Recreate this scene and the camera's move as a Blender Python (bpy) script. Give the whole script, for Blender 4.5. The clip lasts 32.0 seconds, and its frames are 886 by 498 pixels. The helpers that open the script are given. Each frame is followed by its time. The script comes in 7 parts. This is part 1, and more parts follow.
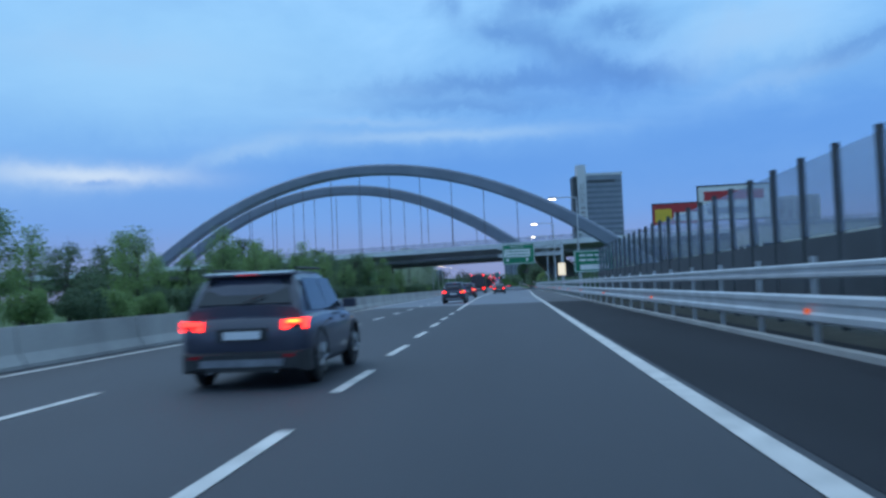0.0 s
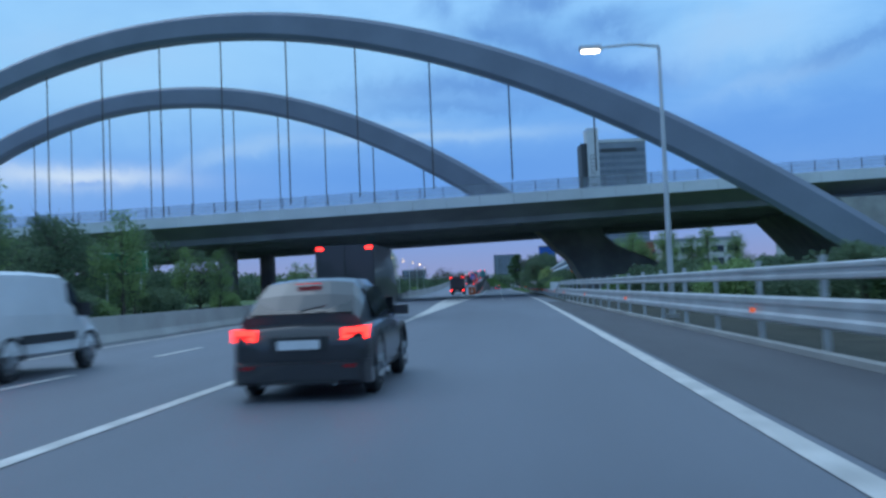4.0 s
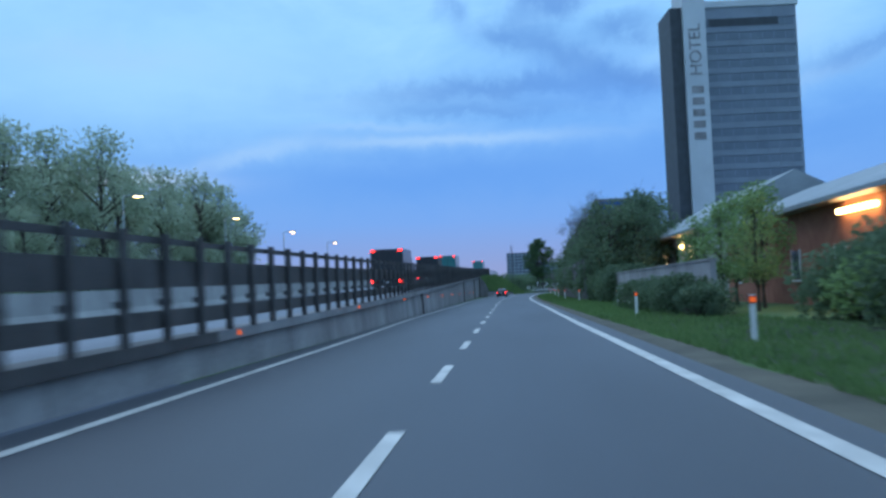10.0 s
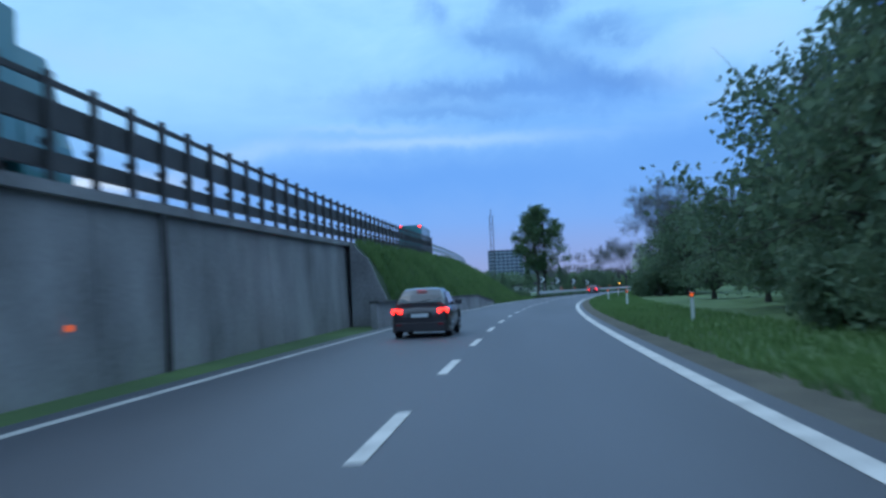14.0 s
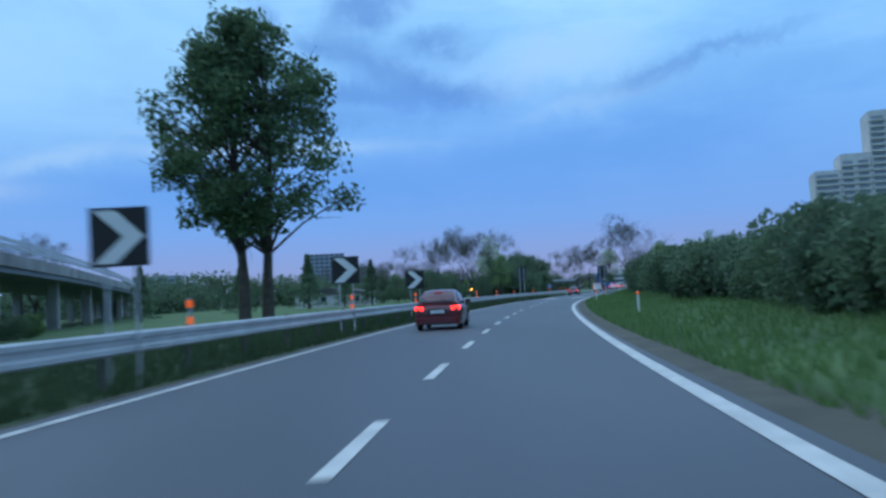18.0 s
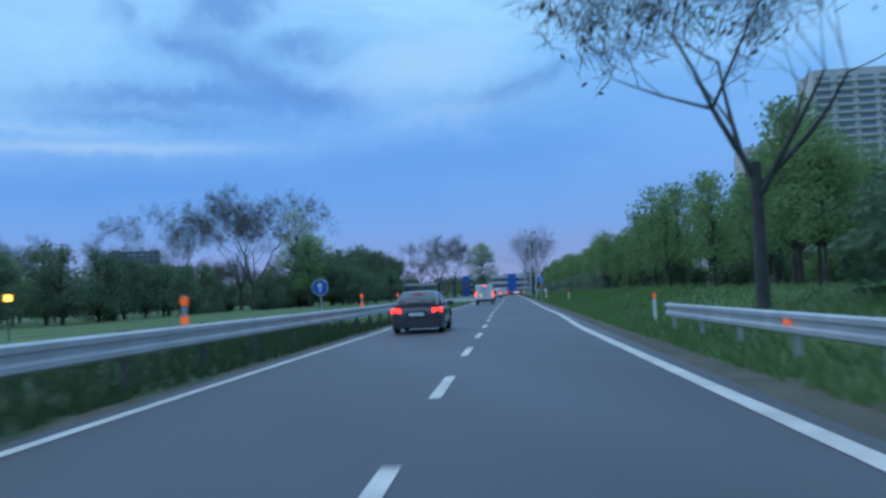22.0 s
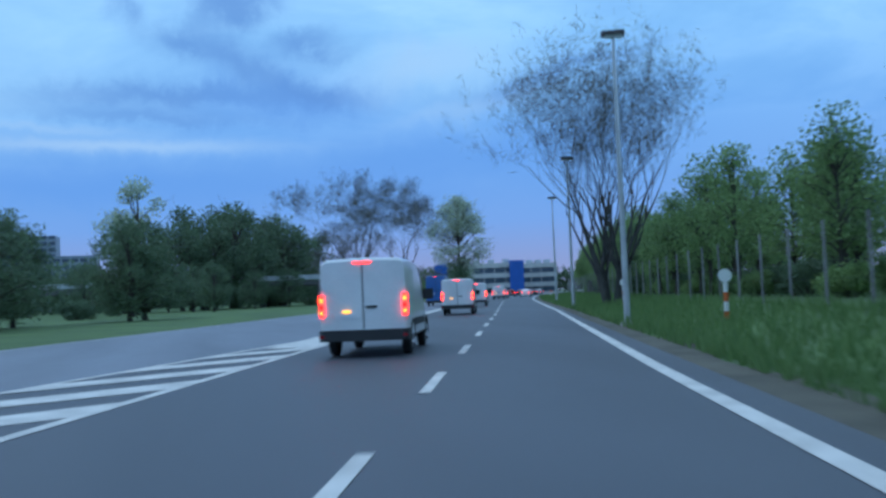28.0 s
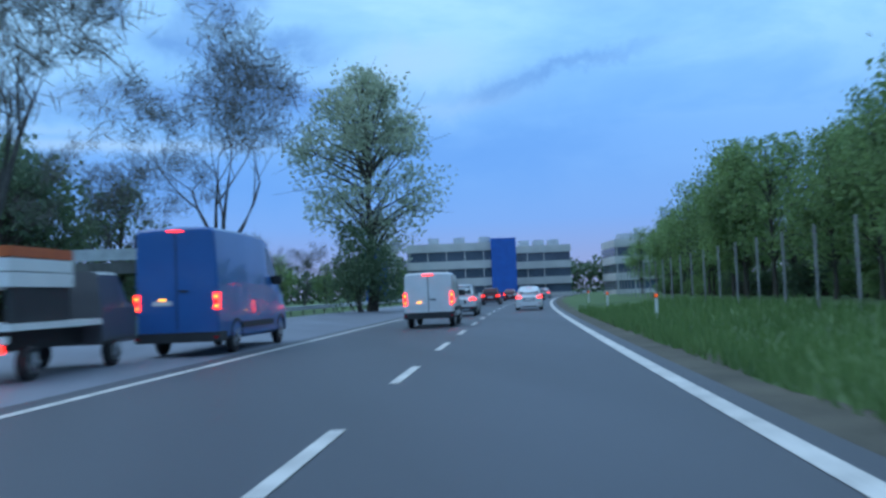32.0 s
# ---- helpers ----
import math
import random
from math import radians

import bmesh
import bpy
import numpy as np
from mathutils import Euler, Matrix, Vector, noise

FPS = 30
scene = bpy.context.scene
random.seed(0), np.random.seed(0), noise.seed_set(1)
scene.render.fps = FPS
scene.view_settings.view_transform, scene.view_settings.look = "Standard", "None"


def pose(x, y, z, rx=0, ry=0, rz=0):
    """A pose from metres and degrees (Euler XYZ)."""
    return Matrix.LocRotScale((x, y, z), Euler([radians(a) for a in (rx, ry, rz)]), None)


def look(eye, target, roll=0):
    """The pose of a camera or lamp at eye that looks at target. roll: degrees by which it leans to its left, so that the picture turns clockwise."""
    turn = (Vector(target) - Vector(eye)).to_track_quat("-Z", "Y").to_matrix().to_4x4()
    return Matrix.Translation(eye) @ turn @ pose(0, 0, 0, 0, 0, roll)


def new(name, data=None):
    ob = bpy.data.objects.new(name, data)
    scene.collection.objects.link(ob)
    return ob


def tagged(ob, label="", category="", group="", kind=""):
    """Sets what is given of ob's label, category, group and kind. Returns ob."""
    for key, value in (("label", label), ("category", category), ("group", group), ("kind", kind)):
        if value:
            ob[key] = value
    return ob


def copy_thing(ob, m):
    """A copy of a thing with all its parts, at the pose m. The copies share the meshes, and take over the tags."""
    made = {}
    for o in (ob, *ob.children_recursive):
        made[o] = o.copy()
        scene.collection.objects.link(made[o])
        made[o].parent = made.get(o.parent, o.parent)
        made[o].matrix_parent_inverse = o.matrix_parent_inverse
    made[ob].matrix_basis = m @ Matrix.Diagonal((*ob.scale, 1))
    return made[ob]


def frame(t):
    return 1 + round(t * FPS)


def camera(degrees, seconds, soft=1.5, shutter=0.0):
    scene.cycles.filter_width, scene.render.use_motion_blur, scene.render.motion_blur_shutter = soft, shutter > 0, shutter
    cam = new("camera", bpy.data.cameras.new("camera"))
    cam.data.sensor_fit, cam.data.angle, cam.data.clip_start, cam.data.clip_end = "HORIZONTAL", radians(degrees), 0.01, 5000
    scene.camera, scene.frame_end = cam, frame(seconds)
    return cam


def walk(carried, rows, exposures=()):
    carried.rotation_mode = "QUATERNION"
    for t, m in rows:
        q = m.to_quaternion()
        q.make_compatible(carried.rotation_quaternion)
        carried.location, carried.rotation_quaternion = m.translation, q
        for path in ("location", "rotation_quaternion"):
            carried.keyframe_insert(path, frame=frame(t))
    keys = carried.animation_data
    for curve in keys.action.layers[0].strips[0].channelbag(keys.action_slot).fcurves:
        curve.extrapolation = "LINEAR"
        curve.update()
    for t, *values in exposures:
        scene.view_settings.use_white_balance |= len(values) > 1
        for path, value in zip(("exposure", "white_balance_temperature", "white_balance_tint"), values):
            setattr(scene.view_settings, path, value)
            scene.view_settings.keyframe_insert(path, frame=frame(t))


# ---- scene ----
cam = camera(52.0, 32.0, soft=2.75, shutter=0.3)

# ---- the road's line: heading in degrees at distances along it ----
HEAD_S = [-60, 0, 62, 93, 170, 250, 283, 316, 349, 382, 416, 449, 483, 516, 550, 583, 617, 650, 685, 718, 750, 790, 812, 840, 900, 950, 985, 1010, 1060, 1240, 1300, 1700]
HEAD_D = [0.1, 0.1, -0.2, -0.5, -0.35, -0.1, 0.1, 0.4, 0.56, 0.42, 0.15, -0.95, -2.65, -5.06, -8.13, -11.0, -13.2, -15.15, -17.74, -19.76, -20.34, -20.33, -20.0, -19.7, -19.7, -19.9, -20.2, -20.5, -21.6, -29.0, -30.5, -30.5]
S0 = -60.0
_ss = np.arange(S0, 1700.0, 0.5)
_hh = np.interp(_ss, HEAD_S, HEAD_D)
_hh = np.convolve(np.pad(_hh, 20, mode="edge"), np.ones(41) / 41, "valid")
_rr = np.radians(_hh)
_xx = np.concatenate([[0], np.cumsum(-np.sin(_rr[:-1]) * 0.5)])
_yy = np.concatenate([[0], np.cumsum(np.cos(_rr[:-1]) * 0.5)])
_xx -= np.interp(0, _ss, _xx)
_yy -= np.interp(0, _ss, _yy)


def at(s, u, z=0.0):
    """A point s metres along the road and u metres to the right of the driven line."""
    h = np.interp(s, _ss, _rr)
    return Vector((np.interp(s, _ss, _xx) + u * math.cos(h), np.interp(s, _ss, _yy) + u * math.sin(h), z))


def heading(s):
    return float(np.interp(s, _ss, _hh))


def tab(pairs):
    a, b = zip(*pairs)
    return lambda s: float(np.interp(s, a, b))


# the right edge line, the left edge line, the outer edges of the asphalt
EDGE_R = tab([(-60, 1.85), (0, 1.85), (37, 2.0), (62, 2.06), (93, 2.04), (110, 2.0), (150, 2.25), (187, 2.44), (208, 2.5), (226, 2.38), (240, 2.43), (283, 2.52), (316, 2.45), (349, 2.33), (382, 2.36), (416, 2.24), (430, 2.2), (450, 2.3), (516, 2.27), (531, 2.34), (550, 2.3), (584, 2.1), (600, 2.12), (618, 2.17), (652, 2.22), (665, 2.38), (686, 2.52), (718, 2.62), (750, 2.24), (766, 2.36), (784, 2.12), (811, 2.0), (860, 2.2), (898, 2.3), (912, 2.24), (953, 2.6), (981, 2.45), (1009, 2.15), (1700, 2.15)])
LANE = tab([(-60, -2.0), (0, -2.0), (6, -2.13), (37, -2.83), (48, -3.05), (200, -0.6), (219, -0.65), (250, -0.88), (283, -1.1), (382, -1.18), (420, -1.36), (450, -1.35), (516, -1.28), (550, -1.3), (590, -1.47), (618, -1.32), (652, -1.2), (664, -1.05), (686, -1.1), (725, -0.95), (750, -1.08), (780, -1.45), (811, -1.65), (898, -1.33), (925, -1.1), (953, -1.05), (981, -1.3), (1009, -1.6), (1020, -1.8), (1700, -1.8)])
EDGE_L = tab([(-60, -2.12), (44, -2.97), (62, -3.33), (93, -4.0), (112, -4.2), (187, -4.38), (230, -4.4), (262, -4.3), (300, -4.5), (340, -4.75), (360, -5.02), (380, -5.05), (400, -4.95), (424, -5.3), (445, -5.5), (516, -5.58), (545, -5.85), (565, -5.98), (594, -5.65), (620, -5.5), (662, -5.02), (690, -5.1), (718, -4.65), (750, -5.0), (764, -5.35), (780, -5.5), (811, -5.2), (864, -5.1), (900, -5.1), (953, -6.0), (1009, -6.35), (1700, -6.45)])

# ---- the camera's drive: seconds, metres along the road, yaw, pitch, roll ----
DRIVE = [
    (0.0, 0.00, 4.38, 2.42, 2.40),
    (0.5, 15.50, 4.28, 2.42, 2.40),
    (1.0, 31.00, 4.28, 2.43, 2.40),
    (1.5, 46.50, 4.28, 2.43, 2.40),
    (2.0, 62.00, 4.03, 2.44, 2.40),
    (2.5, 77.50, 3.89, 2.44, 2.40),
    (3.0, 93.00, 3.68, 2.45, 2.40),
    (3.5, 108.50, 3.75, 2.46, 2.40),
    (4.0, 124.02, 3.79, 2.48, 2.40),
    (4.5, 139.57, 3.84, 2.51, 2.40),
    (5.0, 155.19, 3.88, 2.53, 2.40),
    (5.5, 170.90, 3.92, 2.56, 2.40),
    (6.0, 186.68, 3.96, 2.59, 2.40),
    (6.5, 202.55, 4.01, 2.61, 2.40),
    (7.0, 218.49, 4.05, 2.64, 2.40),
    (7.5, 234.52, 4.09, 2.67, 2.40),
    (8.0, 250.64, 4.20, 2.68, 2.40),
    (8.5, 266.85, 4.27, 2.69, 2.40),
    (9.0, 283.09, 4.27, 2.70, 2.40),
    (9.5, 299.34, 4.51, 2.71, 2.40),
    (10.0, 315.59, 4.72, 2.72, 2.40),
    (10.5, 331.88, 4.72, 2.73, 2.40),
    (11.0, 348.24, 4.90, 2.74, 2.40),
    (11.5, 364.67, 4.79, 2.75, 2.40),
    (12.0, 381.30, 4.69, 2.76, 2.40),
    (12.5, 398.12, 4.58, 2.77, 2.40),
    (13.0, 415.08, 4.51, 2.77, 2.40),
    (13.5, 432.07, 4.15, 2.79, 2.54),
    (14.0, 449.04, 3.62, 2.81, 2.68),
    (14.5, 466.01, 2.92, 2.83, 2.82),
    (15.0, 482.97, 2.10, 2.85, 2.96),
    (15.5, 499.92, 1.15, 2.86, 3.10),
    (16.0, 516.87, -0.94, 2.87, 3.10),
    (16.5, 533.81, -2.51, 2.88, 3.10),
    (17.0, 550.74, -3.94, 2.89, 3.10),
    (17.5, 567.66, -5.47, 2.89, 3.05),
    (18.0, 584.55, -6.99, 2.89, 3.00),
    (18.5, 601.41, -8.23, 2.90, 2.95),
    (19.0, 618.23, -8.93, 2.90, 2.90),
    (19.5, 635.17, -9.88, 2.91, 2.85),
    (20.0, 652.21, -11.04, 2.91, 2.80),
    (20.5, 669.27, -12.29, 2.90, 2.73),
    (21.0, 686.03, -13.60, 2.89, 2.67),
    (21.5, 702.44, -14.79, 2.88, 2.60),
    (22.0, 718.50, -15.67, 2.88, 2.53),
    (22.5, 734.34, -15.97, 2.87, 2.47),
    (23.0, 749.97, -16.11, 2.86, 2.40),
    (23.5, 765.42, -16.14, 2.86, 2.40),
    (24.0, 780.68, -16.17, 2.85, 2.40),
    (24.5, 795.77, -16.04, 2.85, 2.40),
    (25.0, 810.76, -15.73, 2.85, 2.40),
    (25.5, 825.64, -15.46, 2.84, 2.40),
    (26.0, 840.42, -15.44, 2.83, 2.40),
    (26.5, 855.06, -15.43, 2.83, 2.40),
    (27.0, 869.53, -15.41, 2.82, 2.40),
    (27.5, 883.83, -15.39, 2.82, 2.40),
    (28.0, 897.93, -15.39, 2.81, 2.40),
    (28.5, 911.86, -15.46, 2.81, 2.40),
    (29.0, 926.20, -15.39, 2.81, 2.40),
    (29.5, 939.85, -15.46, 2.81, 2.40),
    (30.0, 953.39, -15.60, 2.81, 2.40),
    (30.5, 967.28, -15.97, 2.81, 2.40),
    (31.0, 981.20, -15.93, 2.81, 2.40),
    (31.5, 995.12, -15.90, 2.81, 2.40),
    (32.0, 1009.05, -16.24, 2.81, 2.40),
]
rows = []
for t, s, yaw, pitch, roll in DRIVE:
    p = at(s, 0.0, 1.3)
    rows.append((t, pose(p.x, p.y, p.z, 90 + pitch, roll, yaw)))
walk(cam, rows, [(0, 0.0, 6380, 10), (5.0, 0.0, 6380, 10), (5.6, 0.3, 6380, 10), (6.0, 0.55, 6650, 11), (6.5, 0.9, 6450, 9), (7.0, 1.6, 6100, 20), (7.5, 1.35, 6600, 6), (8.0, 0.55, 7150, -4), (8.5, 0.05, 6380, 10), (9.0, 0.05, 6380, 10), (10.0, 0.14, 6360, 10), (12, 0.2, 6330, 10), (16, 0.22, 6330, 10), (18, 0.1, 6360, 10), (20, 0.06, 6340, 10), (22, 0.04, 6350, 10), (26, 0.05, 6350, 10), (28, 0.06, 6330, 10), (31, 0.2, 6380, 10), (32, 0.22, 6380, 10)])

# ---- sky: a blue dusk with long streaks of cloud ----
world = bpy.data.worlds.new("dusk_sky")
scene.world = world
world.use_nodes = True
wt = world.node_tree
for n in list(wt.nodes):
    wt.nodes.remove(n)


def wn(kind, **kw):
    n = wt.nodes.new(kind)
    for k, v in kw.items():
        n.inputs[k].default_value = v
    return n


def wm(op, a, b=None, c=None, clamp=False):
    n = wt.nodes.new("ShaderNodeMath")
    n.operation, n.use_clamp = op, clamp
    for i, v in enumerate((a, b, c)):
        if v is None:
            continue
        if isinstance(v, (int, float)):
            n.inputs[i].default_value = v
        else:
            wt.links.new(v, n.inputs[i])
    return n.outputs[0]


def wmix(f, a, b):
    n = wt.nodes.new("ShaderNodeMix")
    n.data_type = "RGBA"
    for sock, v in ((n.inputs["Factor"], f), (n.inputs["A"], a), (n.inputs["B"], b)):
        if isinstance(v, (tuple, float, int)):
            sock.default_value = (*v, 1) if isinstance(v, tuple) else v
        else:
            wt.links.new(v, sock)
    return n.outputs["Result"]


tc = wn("ShaderNodeTexCoord")
sep = wn("ShaderNodeSeparateXYZ")
wt.links.new(tc.outputs["Generated"], sep.inputs[0])
RAD = 180 / math.pi
el = wm("MULTIPLY", wm("ARCSINE", sep.outputs[2]), RAD)
az = wm("MULTIPLY", wm("ARCTAN2", wm("MULTIPLY", sep.outputs[0], -1.0), sep.outputs[1]), RAD)
# flat layer of cloud seen in perspective
low = wm("ADD", wm("MAXIMUM", sep.outputs[2], 0.0), 0.10)
flat = wn("ShaderNodeCombineXYZ")
wt.links.new(wm("DIVIDE", sep.outputs[0], low), flat.inputs[0])
wt.links.new(wm("DIVIDE", sep.outputs[1], low), flat.inputs[1])
n1 = wn("ShaderNodeTexNoise", Scale=1.1, Detail=9.0, Roughness=0.58, Distortion=0.35)
wt.links.new(flat.outputs[0], n1.inputs["Vector"])
n2 = wn("ShaderNodeTexNoise", Scale=7.0, Detail=6.0, Roughness=0.62, Distortion=0.5)
wt.links.new(tc.outputs["Generated"], n2.inputs["Vector"])
wob = wm("SUBTRACT", n2.outputs["Fac"], 0.5)
n3 = wn("ShaderNodeTexNoise", Scale=26.0, Detail=6.0, Roughness=0.65, Distortion=0.3)
wt.links.new(tc.outputs["Generated"], n3.inputs["Vector"])
wob2 = wm("SUBTRACT", n3.outputs["Fac"], 0.5)


def streak(a0, e0, wa, we, tilt=0.0, rough=1.0):
    """A soft streak of cloud round azimuth a0 and height e0, in degrees."""
    da = wm("SUBTRACT", wm("ADD", az, wm("MULTIPLY", wob, 9.0 * rough)), a0)
    de = wm("SUBTRACT", wm("ADD", el, wm("ADD", wm("MULTIPLY", wob, 4.0 * rough), wm("MULTIPLY", wob2, 3.0 * rough))), e0)
    de = wm("SUBTRACT", de, wm("MULTIPLY", da, tilt))
    q = wm("ADD", wm("POWER", wm("ABSOLUTE", wm("DIVIDE", da, wa)), 2.0), wm("POWER", wm("ABSOLUTE", wm("DIVIDE", de, we)), 2.0))
    return wm("POWER", 2.718, wm("MULTIPLY", q, -1.0))


ramp = wn("ShaderNodeValToRGB")
wt.links.new(wm("DIVIDE", wm("ADD", el, 2.0), 92.0, clamp=True), ramp.inputs[0])
cr = ramp.color_ramp
stops = [(0.0, (0.26, 0.30, 0.50)), (0.035, (0.27, 0.335, 0.60)), (0.07, (0.185, 0.37, 0.78)), (0.13, (0.165, 0.41, 0.85)), (0.20, (0.25, 0.57, 0.97)), (0.30, (0.36, 0.68, 1.05)), (0.5, (0.50, 0.85, 1.25)), (1.0, (0.66, 1.05, 1.5))]
cr.elements[0].position, cr.elements[0].color = stops[0][0], (*stops[0][1], 1)
cr.elements[1].position, cr.elements[1].color = stops[-1][0], (*stops[-1][1], 1)
for p, c in stops[1:-1]:
    e = cr.elements.new(p)
    e.color = (*c, 1)
sky = ramp.outputs[0]
cl = wn("ShaderNodeValToRGB")
wt.links.new(n1.outputs["Fac"], cl.inputs[0])
cl.color_ramp.elements[0].position, cl.color_ramp.elements[1].position = 0.42, 0.66
fade = wm("MULTIPLY", wm("SUBTRACT", el, 6.0), 0.06, clamp=True)
sky = wmix(wm("MULTIPLY", wm("MULTIPLY", cl.outputs[0], fade), 0.45), sky, (0.11, 0.26, 0.68))
inv = wm('SUBTRACT', 1.0, cl.outputs[0])
sky = wmix(wm('MULTIPLY', wm('MULTIPLY', wm('POWER', inv, 2.0), fade), 0.5), sky, (0.50, 0.80, 1.16))
DARK, PALE, WHITE, DEEP, GLOW = (0.095, 0.245, 0.62), (0.36, 0.58, 0.88), (0.66, 0.78, 0.92), (0.125, 0.33, 0.79), (0.36, 0.66, 0.96)
for col, amt, a0, e0, wa, we, tilt, rough in [
    (GLOW, 0.75, 22, 14.0, 17, 5.0, 0.0, 0.6),
    (GLOW, 0.55, -15, 14.2, 6.0, 2.6, 0.1, 0.8),
    (PALE, 0.35, 24, 14.6, 6, 1.0, 0.05, 0.8),
    (DEEP, 0.75, 6, 7.2, 17, 1.7, 0.02, 0.5),
    (DEEP, 0.65, -17, 8.6, 15, 2.3, -0.05, 0.7),
    (DEEP, 0.70, -6, 12.4, 6.0, 1.6, 0.0, 1.0),
    (DARK, 0.60, 1.5, 12.5, 8.5, 0.75, -0.02, 0.8),
    (DARK, 0.45, 2.5, 11.3, 6.5, 0.4, 0.02, 0.7),
    (DARK, 0.70, -3.8, 17.6, 2.6, 1.5, -0.35, 1.0),
    (DARK, 0.60, 0.2, 15.5, 2.3, 0.75, 0.25, 0.9),
    (DARK, 0.60, -7.2, 15.5, 1.9, 0.75, -0.1, 0.9),
    (DARK, 0.60, -3.6, 14.6, 2.6, 1.0, 0.45, 0.9),
    (DARK, 0.50, -7.5, 13.0, 3.0, 0.8, 0.15, 0.8),
    (DARK, 0.45, 3.2, 17.4, 0.8, 0.8, 0.0, 0.8),
    (PALE, 0.55, -14.5, 14.4, 4.2, 1.5, -0.1, 0.9),
    (PALE, 0.35, -17.0, 11.6, 4.0, 0.5, -0.22, 0.6),
    (DARK, 0.50, -24, 13.7, 5.5, 0.5, -0.19, 0.8),
    (DARK, 0.35, -19.5, 12.6, 2.0, 0.7, -0.2, 0.8),
    (PALE, 0.80, 4.5, 9.6, 8.5, 0.40, 0.0, 0.30),
    (PALE, 0.45, 8.0, 10.5, 5.0, 0.25, 0.02, 0.35),
    (PALE, 0.60, 16.5, 8.9, 3.6, 0.45, -0.3, 0.35),
    (WHITE, 0.90, 25.5, 7.4, 5.5, 0.62, 0.02, 0.35),
    (DEEP, 0.60, 25, 7.0, 1.6, 0.22, 0.0, 0.3),
    (PALE, 0.7, 40, 7.0, 10.0, 1.2, 0.0, 0.5),
]:
    sky = wmix(wm("MULTIPLY", streak(a0, e0, wa, we, tilt, rough), amt), sky, col)
bg = wn("ShaderNodeBackground")
bg.inputs["Strength"].default_value = 1.0
wt.links.new(sky, bg.inputs[0])
wo = wn("ShaderNodeOutputWorld")
wt.links.new(bg.outputs[0], wo.inputs[0])

sun = new("sun", bpy.data.lights.new("sun", "SUN"))
sun.data.energy, sun.data.angle, sun.data.color = 0.5, radians(40), (0.80, 0.90, 1.0)
sun.matrix_world = look((0, 0, 60), (40, -30, 0))


# ---- materials ----
def material(name, base, dark=None, rough=0.8, scale=2.0, fine=40.0, bump=0.15, metal=0.0, glow=None, power=0.0, amount=1.0, spec=0.5, stretch=None):
    """A surface with two sizes of variation and a fine relief, all in metres."""
    m = bpy.data.materials.new(name)
    m.use_nodes = True
    nt = m.node_tree
    b = nt.nodes["Principled BSDF"]
    b.inputs["Roughness"].default_value, b.inputs["Metallic"].default_value = rough, metal
    b.inputs["Specular IOR Level"].default_value = spec
    if glow:
        b.inputs["Emission Color"].default_value, b.inputs["Emission Strength"].default_value = (*glow, 1), power
    if dark is None:
        b.inputs["Base Color"].default_value = (*base, 1)
        return m
    geo = nt.nodes.new("ShaderNodeNewGeometry")
    src = geo.outputs["Position"]
    if stretch:
        mp = nt.nodes.new("ShaderNodeMapping")
        mp.inputs["Scale"].default_value = stretch
        nt.links.new(src, mp.inputs[0])
        src = mp.outputs[0]
    a = nt.nodes.new("ShaderNodeTexNoise")
    a.inputs["Scale"].default_value, a.inputs["Detail"].default_value = 1.0 / scale, 5
    f = nt.nodes.new("ShaderNodeTexNoise")
    f.inputs["Scale"].default_value, f.inputs["Detail"].default_value = fine, 3
    nt.links.new(src, a.inputs["Vector"])
    nt.links.new(geo.outputs["Position"], f.inputs["Vector"])
    add = nt.nodes.new("ShaderNodeMath")
    add.operation = "MULTIPLY_ADD"
    nt.links.new(f.outputs["Fac"], add.inputs[0])
    add.inputs[1].default_value = 0.45
    nt.links.new(a.outputs["Fac"], add.inputs[2])
    mr = nt.nodes.new("ShaderNodeMapRange")
    mr.inputs["From Min"].default_value, mr.inputs["From Max"].default_value = 0.5, 0.95
    nt.links.new(add.outputs[0], mr.inputs["Value"])
    mx = nt.nodes.new("ShaderNodeMix")
    mx.data_type = "RGBA"
    mx.inputs["A"].default_value, mx.inputs["B"].default_value = (*dark, 1), (*base, 1)
    nt.links.new(mr.outputs[0], mx.inputs["Factor"])
    nt.links.new(mx.outputs["Result"], b.inputs["Base Color"])
    if bump:
        bp = nt.nodes.new("ShaderNodeBump")
        bp.inputs["Strength"].default_value, bp.inputs["Distance"].default_value = bump, 0.02
        nt.links.new(f.outputs["Fac"], bp.inputs["Height"])
        nt.links.new(bp.outputs[0], b.inputs["Normal"])
    return m


